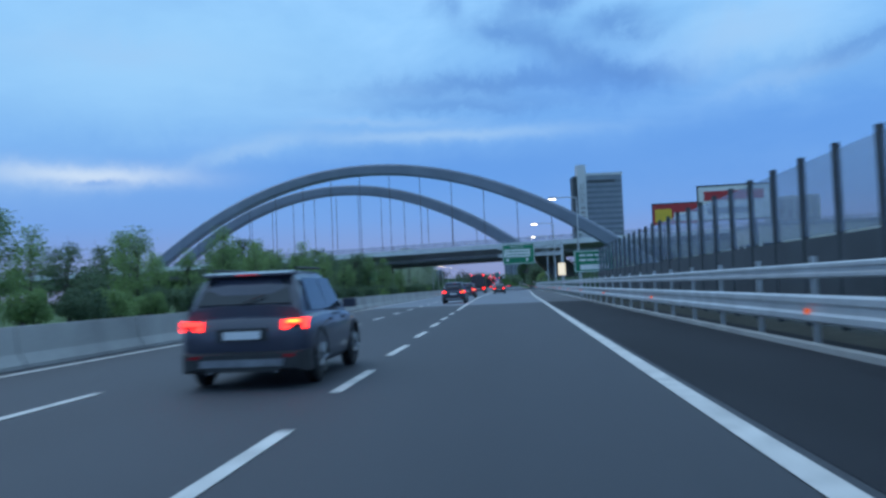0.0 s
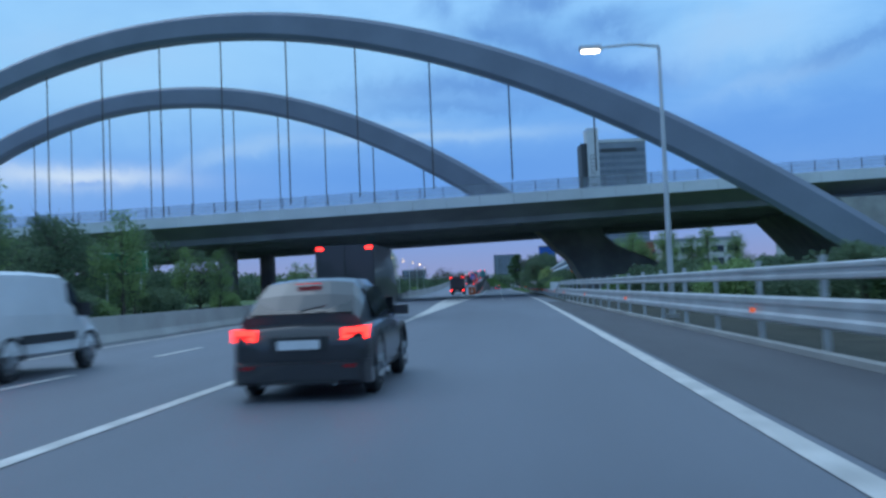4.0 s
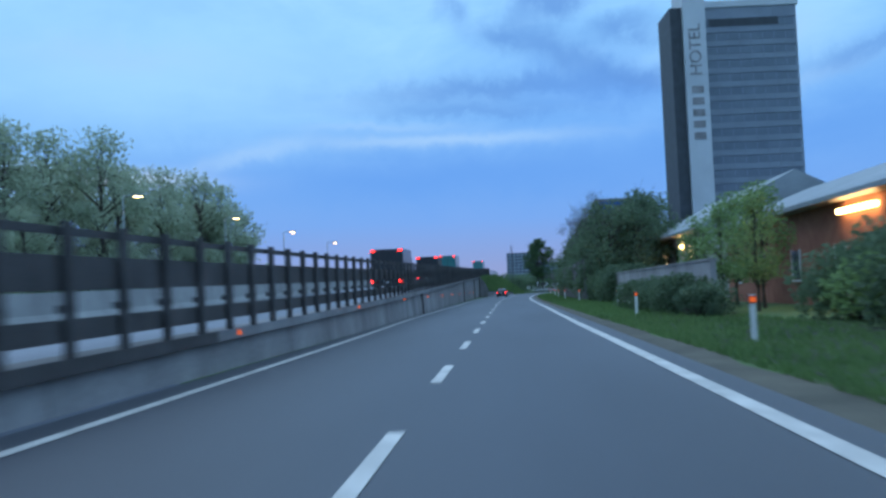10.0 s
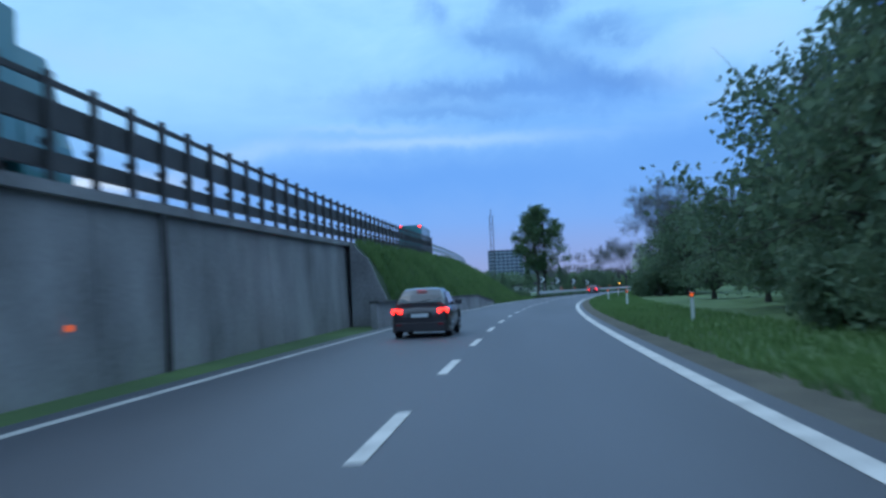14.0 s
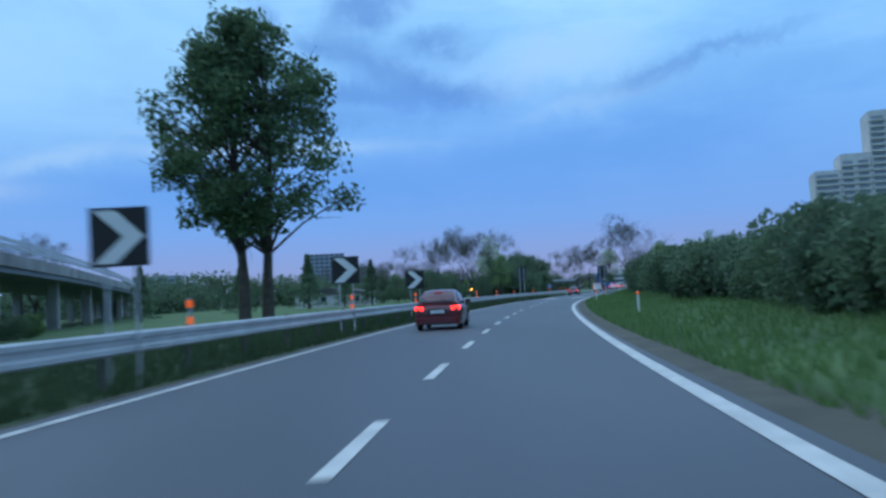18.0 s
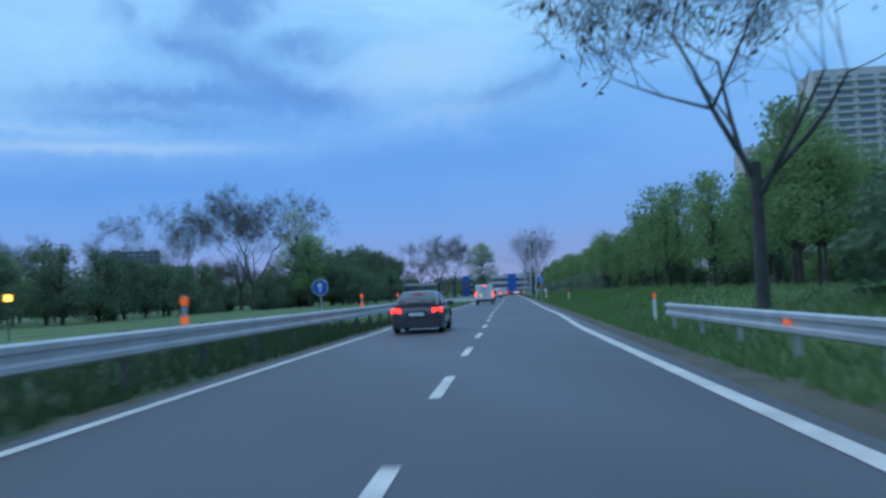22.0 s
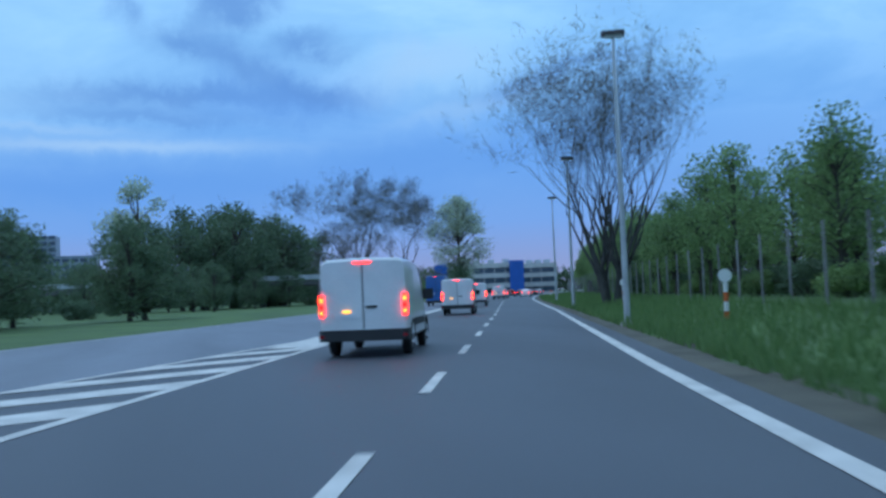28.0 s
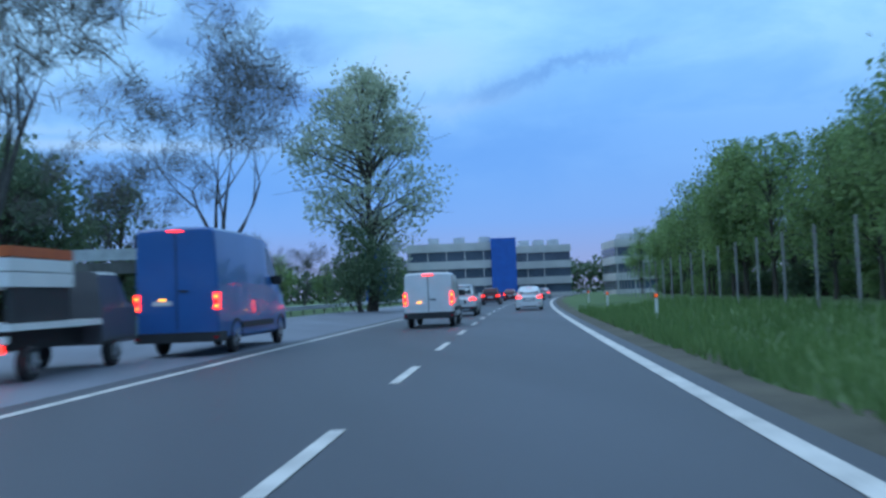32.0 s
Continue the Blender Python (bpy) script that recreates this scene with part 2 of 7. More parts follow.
def foliage(name, a, b, rough=0.6):
    """Leaves: each clump a little different, part of the light passes through."""
    m = bpy.data.materials.new(name)
    m.use_nodes = True
    nt = m.node_tree
    p = nt.nodes["Principled BSDF"]
    p.inputs["Roughness"].default_value = rough
    p.inputs["Specular IOR Level"].default_value = 0.25
    geo = nt.nodes.new("ShaderNodeNewGeometry")
    info = nt.nodes.new("ShaderNodeObjectInfo")
    ns = nt.nodes.new("ShaderNodeTexNoise")
    ns.inputs["Scale"].default_value = 0.35
    nt.links.new(geo.outputs["Position"], ns.inputs["Vector"])
    ad = nt.nodes.new("ShaderNodeMath")
    ad.operation = "MULTIPLY_ADD"
    nt.links.new(geo.outputs["Random Per Island"], ad.inputs[0])
    ad.inputs[1].default_value = 0.45
    nt.links.new(ns.outputs["Fac"], ad.inputs[2])
    ad2 = nt.nodes.new("ShaderNodeMath")
    ad2.operation = "MULTIPLY_ADD"
    nt.links.new(info.outputs["Random"], ad2.inputs[0])
    ad2.inputs[1].default_value = 0.35
    nt.links.new(ad.outputs[0], ad2.inputs[2])
    mr = nt.nodes.new("ShaderNodeMapRange")
    mr.inputs["From Min"].default_value, mr.inputs["From Max"].default_value = 0.35, 1.25
    nt.links.new(ad2.outputs[0], mr.inputs["Value"])
    mx = nt.nodes.new("ShaderNodeMix")
    mx.data_type = "RGBA"
    mx.inputs["A"].default_value, mx.inputs["B"].default_value = (*a, 1), (*b, 1)
    nt.links.new(mr.outputs[0], mx.inputs["Factor"])
    nt.links.new(mx.outputs["Result"], p.inputs["Base Color"])
    tr = nt.nodes.new("ShaderNodeBsdfTranslucent")
    nt.links.new(mx.outputs["Result"], tr.inputs["Color"])
    ms = nt.nodes.new("ShaderNodeMixShader")
    ms.inputs[0].default_value = 0.42
    nt.links.new(p.outputs[0], ms.inputs[1])
    nt.links.new(tr.outputs[0], ms.inputs[2])
    nt.links.new(ms.outputs[0], nt.nodes["Material Output"].inputs["Surface"])
    return m


M_ROAD0 = material("new_asphalt", (0.040, 0.0425, 0.0525), (0.0225, 0.024, 0.031), 0.68, 3.5, 55, 0.35, stretch=(1.0, 0.12, 1.0))
M_ROADS = material("shoulder_asphalt", (0.021, 0.022, 0.027), (0.011, 0.012, 0.015), 0.85, 2.0, 50, 0.4, spec=0.25, stretch=(1.0, 0.2, 1.0))
M_ROADT = material("dirty_shoulder_asphalt", (0.105, 0.105, 0.115), (0.060, 0.060, 0.066), 0.75, 2.0, 50, 0.4, stretch=(1.0, 0.2, 1.0))
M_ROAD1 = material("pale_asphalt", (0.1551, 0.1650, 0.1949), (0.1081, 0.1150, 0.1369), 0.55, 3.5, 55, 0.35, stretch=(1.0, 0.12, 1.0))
M_ROAD = material("asphalt", (0.082, 0.087, 0.103), (0.047, 0.050, 0.061), 0.55, 3.5, 55, 0.35, stretch=(1.0, 0.12, 1.0))
M_ROAD2 = material("old_asphalt", (0.1880, 0.2000, 0.2378), (0.1222, 0.1300, 0.1566), 0.6, 2.5, 50, 0.35, stretch=(1.0, 0.15, 1.0))
M_ROAD3 = material("darker_asphalt", (0.0696, 0.0740, 0.0893), (0.0376, 0.0400, 0.0499), 0.55, 3.5, 55, 0.35, stretch=(1.0, 0.12, 1.0))
M_PAINT = material("road_paint", (0.72, 0.675, 0.63), (0.42, 0.395, 0.37), 0.6, 0.6, 30, 0.1)
M_GRASS = material("grass_ground", (0.10, 0.17, 0.045), (0.045, 0.085, 0.028), 0.95, 5.0, 9, 0.8)
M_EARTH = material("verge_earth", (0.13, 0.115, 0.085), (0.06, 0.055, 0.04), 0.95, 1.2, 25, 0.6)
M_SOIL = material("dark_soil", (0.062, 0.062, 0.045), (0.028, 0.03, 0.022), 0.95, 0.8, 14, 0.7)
M_CONC = material("concrete", (0.42, 0.41, 0.39), (0.26, 0.25, 0.24), 0.85, 2.2, 25, 0.25)
M_CONCD = material("stained_concrete", (0.37, 0.355, 0.36), (0.17, 0.16, 0.165), 0.9, 2.4, 12, 0.4, stretch=(1, 1, 0.75))
M_SOFFIT = material("soffit_concrete", (0.37, 0.37, 0.38), (0.25, 0.25, 0.26), 0.85, 4.0, 12, 0.2)
M_WHITE = material("white_fascia", (0.72, 0.74, 0.76), (0.58, 0.60, 0.62), 0.5, 3.0, 15, 0.05)
M_ARCH = material("arch_paint", (0.20, 0.23, 0.29), (0.15, 0.175, 0.225), 0.45, 5.0, 10, 0.05)
M_STEEL = material("galvanised_steel", (0.58, 0.60, 0.62), (0.42, 0.435, 0.45), 0.45, 0.8, 30, 0.05, metal=0.35)
M_RUST = material("weathered_steel", (0.11, 0.10, 0.10), (0.055, 0.05, 0.05), 0.65, 0.9, 25, 0.15, metal=0.3)
M_DARK = material("dark_panel", (0.06, 0.07, 0.08), (0.035, 0.04, 0.045), 0.6, 1.5, 20, 0.1)
M_GREEN = material("sign_green", (0.012, 0.22, 0.10), (0.01, 0.17, 0.08), 0.4, 1.0, 20, 0.02)
M_BLUE = material("sign_blue", (0.02, 0.13, 0.50), (0.02, 0.10, 0.40), 0.4, 1.0, 20, 0.02)
M_SIGNW = material("sign_white", (0.80, 0.80, 0.78), (0.70, 0.70, 0.68), 0.4, 1.0, 20, 0.02)
M_BLACK = material("black_rubber", (0.022, 0.022, 0.024), (0.014, 0.014, 0.015), 0.75, 0.3, 40, 0.1)
M_ORANGE = material("orange_plastic", (0.62, 0.13, 0.03), (0.42, 0.08, 0.02), 0.5, 0.5, 25, 0.05)
# no lamp: a weak glow is added in place of light thrown back
M_REFLECT = material("red_reflector", (0.8, 0.10, 0.02), None, 0.3, glow=(1.0, 0.16, 0.03), power=0.55)
M_BARK = material("bark", (0.10, 0.08, 0.065), (0.045, 0.038, 0.032), 0.95, 0.4, 18, 0.6)
M_LIMB = material("grey_bark", (0.10, 0.095, 0.088), (0.055, 0.05, 0.046), 0.95, 0.4, 18, 0.5)
M_CONCF = material("dark_concrete_panel", (0.17, 0.165, 0.16), (0.085, 0.082, 0.08), 0.9, 1.2, 20, 0.35, stretch=(1, 1, 0.4))
M_TWIG = material("twigs", (0.17, 0.165, 0.155), (0.10, 0.096, 0.09), 0.95, 0.8, 20, 0.2)
M_BRICK = material("brick_wall", (0.36, 0.15, 0.10), (0.24, 0.09, 0.06), 0.9, 0.6, 14, 0.4)
M_ROOF = material("metal_roof", (0.36, 0.38, 0.40), (0.26, 0.28, 0.30), 0.5, 1.5, 8, 0.1, metal=0.4)
M_GLASSW = material("curtain_glass", (0.10, 0.13, 0.17), (0.06, 0.08, 0.11), 0.12, 4.0, 3, 0.0)
M_TOWER = material("tower_cladding", (0.27, 0.31, 0.36), (0.20, 0.23, 0.27), 0.4, 6.0, 4, 0.05)
M_TOWERW = material("tower_white", (0.62, 0.64, 0.66), (0.50, 0.52, 0.54), 0.5, 6.0, 4, 0.05)
M_PLASTER = material("pale_plaster", (0.62, 0.60, 0.57), (0.48, 0.46, 0.44), 0.85, 3.0, 6, 0.1)
M_LAMP = material("lamp_warm", (1, 0.8, 0.5), None, 0.3, glow=(1.0, 0.62, 0.22), power=14)
M_LAMPW = material("lamp_white", (1, 0.95, 0.85), None, 0.3, glow=(1.0, 0.86, 0.62), power=12)
M_LEAF = foliage("leaves_spring", (0.10, 0.175, 0.075), (0.28, 0.40, 0.155))
# dark leaves, lifted and turned bluish: a veil of haze put into the colour
M_LEAFD = foliage("leaves_dark", (0.075, 0.12, 0.078), (0.165, 0.235, 0.13))
M_LEAFM = foliage("leaves_fresh", (0.055, 0.105, 0.055), (0.16, 0.24, 0.105))
# young pale leaves, whitened further by haze and sky glow painted in
M_LEAFP = foliage("leaves_pale", (0.30, 0.36, 0.25), (0.52, 0.58, 0.42))
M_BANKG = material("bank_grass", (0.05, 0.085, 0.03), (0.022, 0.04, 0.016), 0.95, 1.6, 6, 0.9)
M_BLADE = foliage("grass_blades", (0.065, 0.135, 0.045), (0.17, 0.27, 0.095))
# darker blades for the guardrail strip, its shade included in the green
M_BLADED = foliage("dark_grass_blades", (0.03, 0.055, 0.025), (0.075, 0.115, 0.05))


# ---- mesh tools ----
class Shape:
    """Gathers vertices and faces for one mesh."""

    def __init__(self):
        self.v, self.f = [], []

    def add(self, vs, fs):
        k = len(self.v)
        self.v.extend(tuple(v) for v in vs)
        self.f.extend([tuple(i + k for i in f) for f in fs])
        return self

    def box(self, x0, x1, y0, y1, z0, z1, c=0.0):
        """A box, with its upright edges cut off by c."""
        if c <= 0:
            vs = [(x, y, z) for z in (z0, z1) for x, y in ((x0, y0), (x1, y0), (x1, y1), (x0, y1))]
            n = 4
        else:
            o = [(x0 + c, y0), (x1 - c, y0), (x1, y0 + c), (x1, y1 - c), (x1 - c, y1), (x0 + c, y1), (x0, y1 - c), (x0, y0 + c)]
            n = 8
            vs = [(x, y, z) for z in (z0, z1) for x, y in o]
        fs = [tuple(range(n - 1, -1, -1)), tuple(range(n, 2 * n))] + [(i, (i + 1) % n, n + (i + 1) % n, n + i) for i in range(n)]
        return self.add(vs, fs)

    def tube(self, pts, radii, n=6, cap=True):
        """A round, tapering limb through the points."""
        pts = [Vector(p) for p in pts]
        vs, fs = [], []
        for i, p in enumerate(pts):
            d = (pts[min(i + 1, len(pts) - 1)] - pts[max(i - 1, 0)]).normalized()
            a = d.orthogonal().normalized() if abs(d.z) > 0.9 else d.cross(Vector((0, 0, 1))).normalized()
            b = d.cross(a)
            r = radii[i] if isinstance(radii, (list, tuple)) else radii
            vs += [p + (a * math.cos(2 * math.pi * j / n) + b * math.sin(2 * math.pi * j / n)) * r for j in range(n)]
        for i in range(len(pts) - 1):
            fs += [(i * n + j, i * n + (j + 1) % n, (i + 1) * n + (j + 1) % n, (i + 1) * n + j) for j in range(n)]
        if cap:
            fs += [tuple(range(n - 1, -1, -1)), tuple(range((len(pts) - 1) * n, len(pts) * n))]
        return self.add(vs, fs)

    def loft(self, rings, closed=True, cap=True):
        """Skin over rings that have the same number of points."""
        n = len(rings[0])
        vs = [v for r in rings for v in r]
        fs = []
        for i in range(len(rings) - 1):
            for j in range(n if closed else n - 1):
                fs.append((i * n + j, i * n + (j + 1) % n, (i + 1) * n + (j + 1) % n, (i + 1) * n + j))
        if cap and closed:
            fs += [tuple(range(n - 1, -1, -1)), tuple(range((len(rings) - 1) * n, len(rings) * n))]
        return self.add(vs, fs)

    def mesh(self, name, mat, smooth=False):
        me = bpy.data.meshes.new(name)
        me.from_pydata(self.v, [], self.f)
        me.materials.append(mat)
        if smooth:
            me.polygons.foreach_set("use_smooth", [True] * len(me.polygons))
        me.update()
        return me


def fix(me):
    bm = bmesh.new()
    bm.from_mesh(me)
    bmesh.ops.recalc_face_normals(bm, faces=bm.faces)
    bm.to_mesh(me)
    bm.free()
    return me


def part(name, shape, mat, parent=None, label="", smooth=False, at_pose=None):
    """One mesh object under a thing or a part (or, with no parent, a thing)."""
    me = shape if isinstance(shape, bpy.types.Mesh) else fix(shape.mesh(name, mat, smooth))
    ob = new(name, me)
    if parent is not None:
        ob.parent = parent
    if at_pose is not None:
        ob.matrix_basis = at_pose
    if label:
        tagged(ob, label)
    return ob


def thing(name, label, category, group="", kind="", place=None):
    ob = new(name)
    ob.empty_display_size = 0.3
    if place is not None:
        ob.matrix_basis = place
    return tagged(ob, label, category, group, kind)


def road_pose(s, u, z=0.0, turn=0.0):
    p = at(s, u, z)
    return pose(p.x, p.y, p.z, 0, 0, heading(s) + turn)


def srange(s0, s1, step):
    n = max(1, int(round((s1 - s0) / step)))
    return [s0 + (s1 - s0) * i / n for i in range(n + 1)]


def ribbon(name, s0, s1, ul, ur, z, mat, step=4.0, label="", category="road", kind="structure", thick=0.0, parent=None):
    """A strip of ground along the road between two offsets, which may change on the way."""
    fl = ul if callable(ul) else (lambda s: ul)
    fr = ur if callable(ur) else (lambda s: ur)
    fz = z if callable(z) else (lambda s: z)
    sh = Shape()
    ss = srange(s0, s1, step)
    if thick:
        sh.loft([[at(s, fl(s), fz(s)), at(s, fr(s), fz(s)), at(s, fr(s), fz(s) - thick), at(s, fl(s), fz(s) - thick)] for s in ss])
    else:
        sh.loft([[at(s, fl(s), fz(s)), at(s, fr(s), fz(s))] for s in ss], closed=False)
    ob = part(name, sh, mat, parent)
    if parent is None:
        tagged(ob, label, category, "", kind)
    return ob


_RISE = tab([(575, 0.0), (640, 0.45), (700, 0.75), (750, 1.05), (800, 1.0), (850, 0.75), (900, 0.5), (1010, 0.45), (1120, 0.4), (1160, 0.0)])


def rise(s, u):
    """How much the verge on the right climbs above the road."""
    f = min(1.0, max(0.0, (u - 3.9) / 5.5))
    return _RISE(s) * f * f * (3 - 2 * f)


# ---- ground, road, markings ----
gsh = Shape()
xs = [-2400, -900, -350, -120, 0, 120, 260, 480, 1000, 2600]
ys = [-600, -100, 100, 300, 500, 700, 900, 1100, 1400, 2000, 3800]
gsh.add([(x, y, -0.02) for y in ys for x in xs], [(j * 10 + i, j * 10 + i + 1, j * 10 + i + 11, j * 10 + i + 10) for j in range(10) for i in range(9)])
tagged(part("ground", gsh, M_GRASS), "flat green grassland reaching to the horizon", "ground", "", "structure")

SHOULDER = tab([(-60, 5.9), (60, 5.9), (130, 5.0), (200, 3.7), (260, 3.2), (300, 3.0), (380, 2.9), (516, 2.6), (618, 2.4), (690, 2.75), (720, 2.9), (811, 2.6), (953, 3.0), (1009, 2.6), (1700, 2.6)])
ASPH_L = tab([(-60, -10.6), (25, -10.6), (110, -12.1), (190, -13.8), (215, -14.6), (262, -17.0), (264, -5.2), (300, -5.2), (390, -5.6), (500, -6.3), (560, -6.45), (594, -6.0), (620, -5.85), (662, -5.37), (690, -5.45), (718, -5.0), (750, -5.4), (780, -5.85), (811, -5.6), (900, -5.9), (922, -6.0), (1009, -7.0), (1700, -7.0)])
SIDE_R = tab([(640, -22), (690, -16), (740, -12.0), (780, -9.9), (830, -9.3), (872, -9.3), (905, -9.0), (926, -6.0), (1500, -6.9)])
SIDE_L = tab([(640, -28), (690, -21.5), (740, -17.5), (780, -15.5), (830, -16.5), (900, -17.5), (987, -17.5), (1500, -17.0)])
MED = tab([(-60, -10.2), (25, -10.2), (110, -11.7), (190, -13.4), (215, -14.2), (262, -16.6), (330, -19.0)])
ribbon("road", -60, 63, lambda s: ASPH_L(s), lambda s: SHOULDER(s), 0.0, M_ROAD0, 3.0, "dark newer asphalt motorway surface", "road")
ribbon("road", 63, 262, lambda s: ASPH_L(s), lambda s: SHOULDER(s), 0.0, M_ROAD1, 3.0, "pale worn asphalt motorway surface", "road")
ribbon("road", 838, 1650, lambda s: ASPH_L(s), lambda s: SHOULDER(s), 0.0, M_ROAD3, 3.0, "dark grey asphalt of the two lanes before the queue", "road")
ribbon("road", 262, 838, lambda s: ASPH_L(max(s, 264)), lambda s: SHOULDER(s), 0.0, M_ROAD, 3.0, "grey worn asphalt slip road with two lanes", "road")
ribbon("road_shoulder", -60, 63, lambda s: EDGE_R(s) + 0.22, lambda s: SHOULDER(s) - 0.002, 0.004, M_ROADS, 3.0, "dark asphalt hard shoulder", "road")
ribbon("road_shoulder", 63, 190, lambda s: EDGE_R(s) + 0.22, lambda s: SHOULDER(s) - 0.002, 0.004, M_ROADT, 3.0, "grimy asphalt hard shoulder", "road")
ribbon("verge_right", 150, 1500, lambda s: SHOULDER(s), lambda s: SHOULDER(s) + 0.8 + 0.25 * math.sin(s * 0.7), -0.011, M_EARTH, 1.5, "bare brown earth strip beside the asphalt", "verge")
ribbon("verge_left", 560, 870, lambda s: ASPH_L(s) - 0.4 - 0.2 * math.sin(s), lambda s: ASPH_L(s), -0.011, M_EARTH, 1.5, "bare brown earth strip beside the asphalt", "verge")

# dark ground strip: rough grass plus the shade below the rail, as colour
ribbon("verge_strip", 574, 762, lambda s: -12.3 - 0.3 * math.sin(s * 0.5), lambda s: ASPH_L(s) - 0.25 - 0.15 * math.sin(s), -0.008, M_BANKG, 2.0, "rough grass strip under the guardrail, darkened in colour for shade", "verge")
vb_u = [3.3, 3.9, 4.6, 5.4, 6.2, 7.0, 7.8, 8.6, 9.4, 14, 22, 34]
vb = Shape().loft([[at(s, u, rise(s, u) - 0.012 + (0.05 * math.sin(s * 0.37 + u) * rise(s, u))) for u in vb_u] for s in srange(577, 1158, 3.0)], closed=False)
tagged(part("verge_bank", vb, M_GRASS, smooth=True), "green grass verge rising towards the trees", "verge", "", "structure")

ZP = 0.008
ribbon("edge_line_right", -60, 1600, lambda s: EDGE_R(s) - 0.12, lambda s: EDGE_R(s) + 0.12, ZP, M_PAINT, 3.0, "worn white solid edge line on asphalt", "road marking")
ribbon("edge_line_left", 50, 176, lambda s: EDGE_L(s) - 0.1, lambda s: EDGE_L(s) + 0.1, ZP, M_PAINT, 3.0, "white solid dividing line on asphalt", "road marking")
ribbon("edge_line_left", 283, 864, lambda s: EDGE_L(s) - 0.09, lambda s: EDGE_L(s) + 0.09, ZP, M_PAINT, 3.0, "white solid edge line on asphalt", "road marking")
ribbon("edge_line_left", 960, 1600, lambda s: EDGE_L(s) - 0.1, lambda s: EDGE_L(s) + 0.1, ZP, M_PAINT, 3.0, "white solid dividing line on asphalt", "road marking")
ribbon("edge_line_median", -60, 262, lambda s: MED(s) + 0.75, lambda s: MED(s) + 0.95, ZP, M_PAINT, 3.0, "white solid edge line beside the concrete barrier", "road marking")

dash_me = Shape().box(-0.08, 0.08, -3.0, 0.0, 0.004, 0.011).mesh("lane_dash", M_PAINT)


def dashes(label, first, last, step, u):
    line = thing("lane_line", label, "road marking", kind="structure")
    s = first
    while s < last:
        part("lane_dash", dash_me, None, line, at_pose=road_pose(s, u(s)))
        s += step
    return line


dashes("broken white lane line, short strokes", -9.95, 50, 6.15, LANE)
dashes("broken white lane line between the two lanes", 211.6, 652, 7.5, LANE)
dashes("broken white lane line between the two lanes", 657.9, 1500, 7.5, LANE)
dashes("broken white line of the motorway lanes", -10, 260, 7.5, tab([(-60, -5.9), (30, -5.9), (119, -7.5), (190, -9.2), (262, -11.5)]))

# hatched nose between motorway and slip road, and a second one further on
def nose(s0, s1, ul, ur, pitch, label, lw=0.12):
    area = thing("hatched_nose", label, "road marking", kind="structure")
    ribbon("border_line", s0, s1, lambda s: ul(s) - lw, lambda s: ul(s) + lw, ZP, M_PAINT, 3.0, parent=area)
    ribbon("border_line", s0, s1, lambda s: ur(s) - lw, lambda s: ur(s) + lw, ZP, M_PAINT, 3.0, parent=area)
    s = s0
    while s < s1 - pitch:
        if s + (-(ur(s) - ul(s)) * 1.1) > s0 and ur(s) - ul(s) > 0.5:
            a, b = pitch * 0.48, -(ur(s) - ul(s)) * 1.1
            sh = Shape().add([at(s, ur(s) - lw, ZP), at(s + a, ur(s + a) - lw, ZP), at(s + a + b, ul(s + a + b) + lw, ZP), at(s + b, ul(s + b) + lw, ZP)], [(0, 1, 2, 3)])
            part("hatch_stripe", sh, M_PAINT, area)
        s += pitch
    return area


nose(176, 283, tab([(176, -4.7), (187, -5.3), (200, -6.0), (230, -7.2), (262, -7.6), (283, -7.0)]), tab([(176, -4.4), (187, -4.4), (230, -4.4), (262, -4.3), (283, -4.42)]), 4.6, "white hatched chevron area before the crash cushion", 0.16)
ribbon("thick_line", 164, 207, tab([(164, -4.5), (192, -5.6), (207, -6.15)]), tab([(164, -4.25), (192, -4.3), (207, -4.25)]), 0.011, M_PAINT, 3.0, "broad solid white paint at the nose", "road marking")
nose(862, 926, tab([(862, -9.3), (905, -9.0), (926, -6.6)]), tab([(862, -5.1), (926, -5.3)]), 3.1, "white hatched area where the side road joins", 0.1)
ribbon("thick_line", 922, 990, tab([(922, -6.7), (990, -6.35)]), tab([(922, -5.4), (966, -5.75), (990, -6.05)]), 0.011, M_PAINT, 3.0, "broad solid white line where the side road joins", "road marking")

ribbon("road", 846, 930, lambda s: SIDE_R(s) - 0.05, lambda s: ASPH_L(s) + 0.05, -0.004, M_ROAD3, 4.0, "dark grey asphalt under the hatched nose", "road")

# arrows on both lanes
def arrow(s, u, label):
    sh = Shape()
    p = lambda a, b: at(s + a, u + b, 0.009)
    sh.add([p(0, -0.11), p(0, 0.11), p(12.5, 0.08), p(12.5, -0.08)], [(0, 1, 2, 3)])
    sh.add([p(12.5, -1.0), p(12.5, 1.0), p(20.5, 0.0)], [(0, 1, 2)])
    tagged(part("road_arrow", sh, M_PAINT), label, "road marking", "arrows on the lanes", "structure")


arrow(694, 0.72, "long white straight arrow painted on the lane")
arrow(694, -2.95, "long white straight arrow painted on the lane")

# side road that joins on the left
ribbon("side_road", 640, 1500, SIDE_L, SIDE_R, -0.006, M_ROAD2, 4.0, "pale grey asphalt side road that joins from the left", "road")
ribbon("side_edge_line", 700, 1500, lambda s: SIDE_L(s) + 0.3, lambda s: SIDE_L(s) + 0.42, 0.004, M_PAINT, 4.0, "thin white edge line of the side road", "road marking")

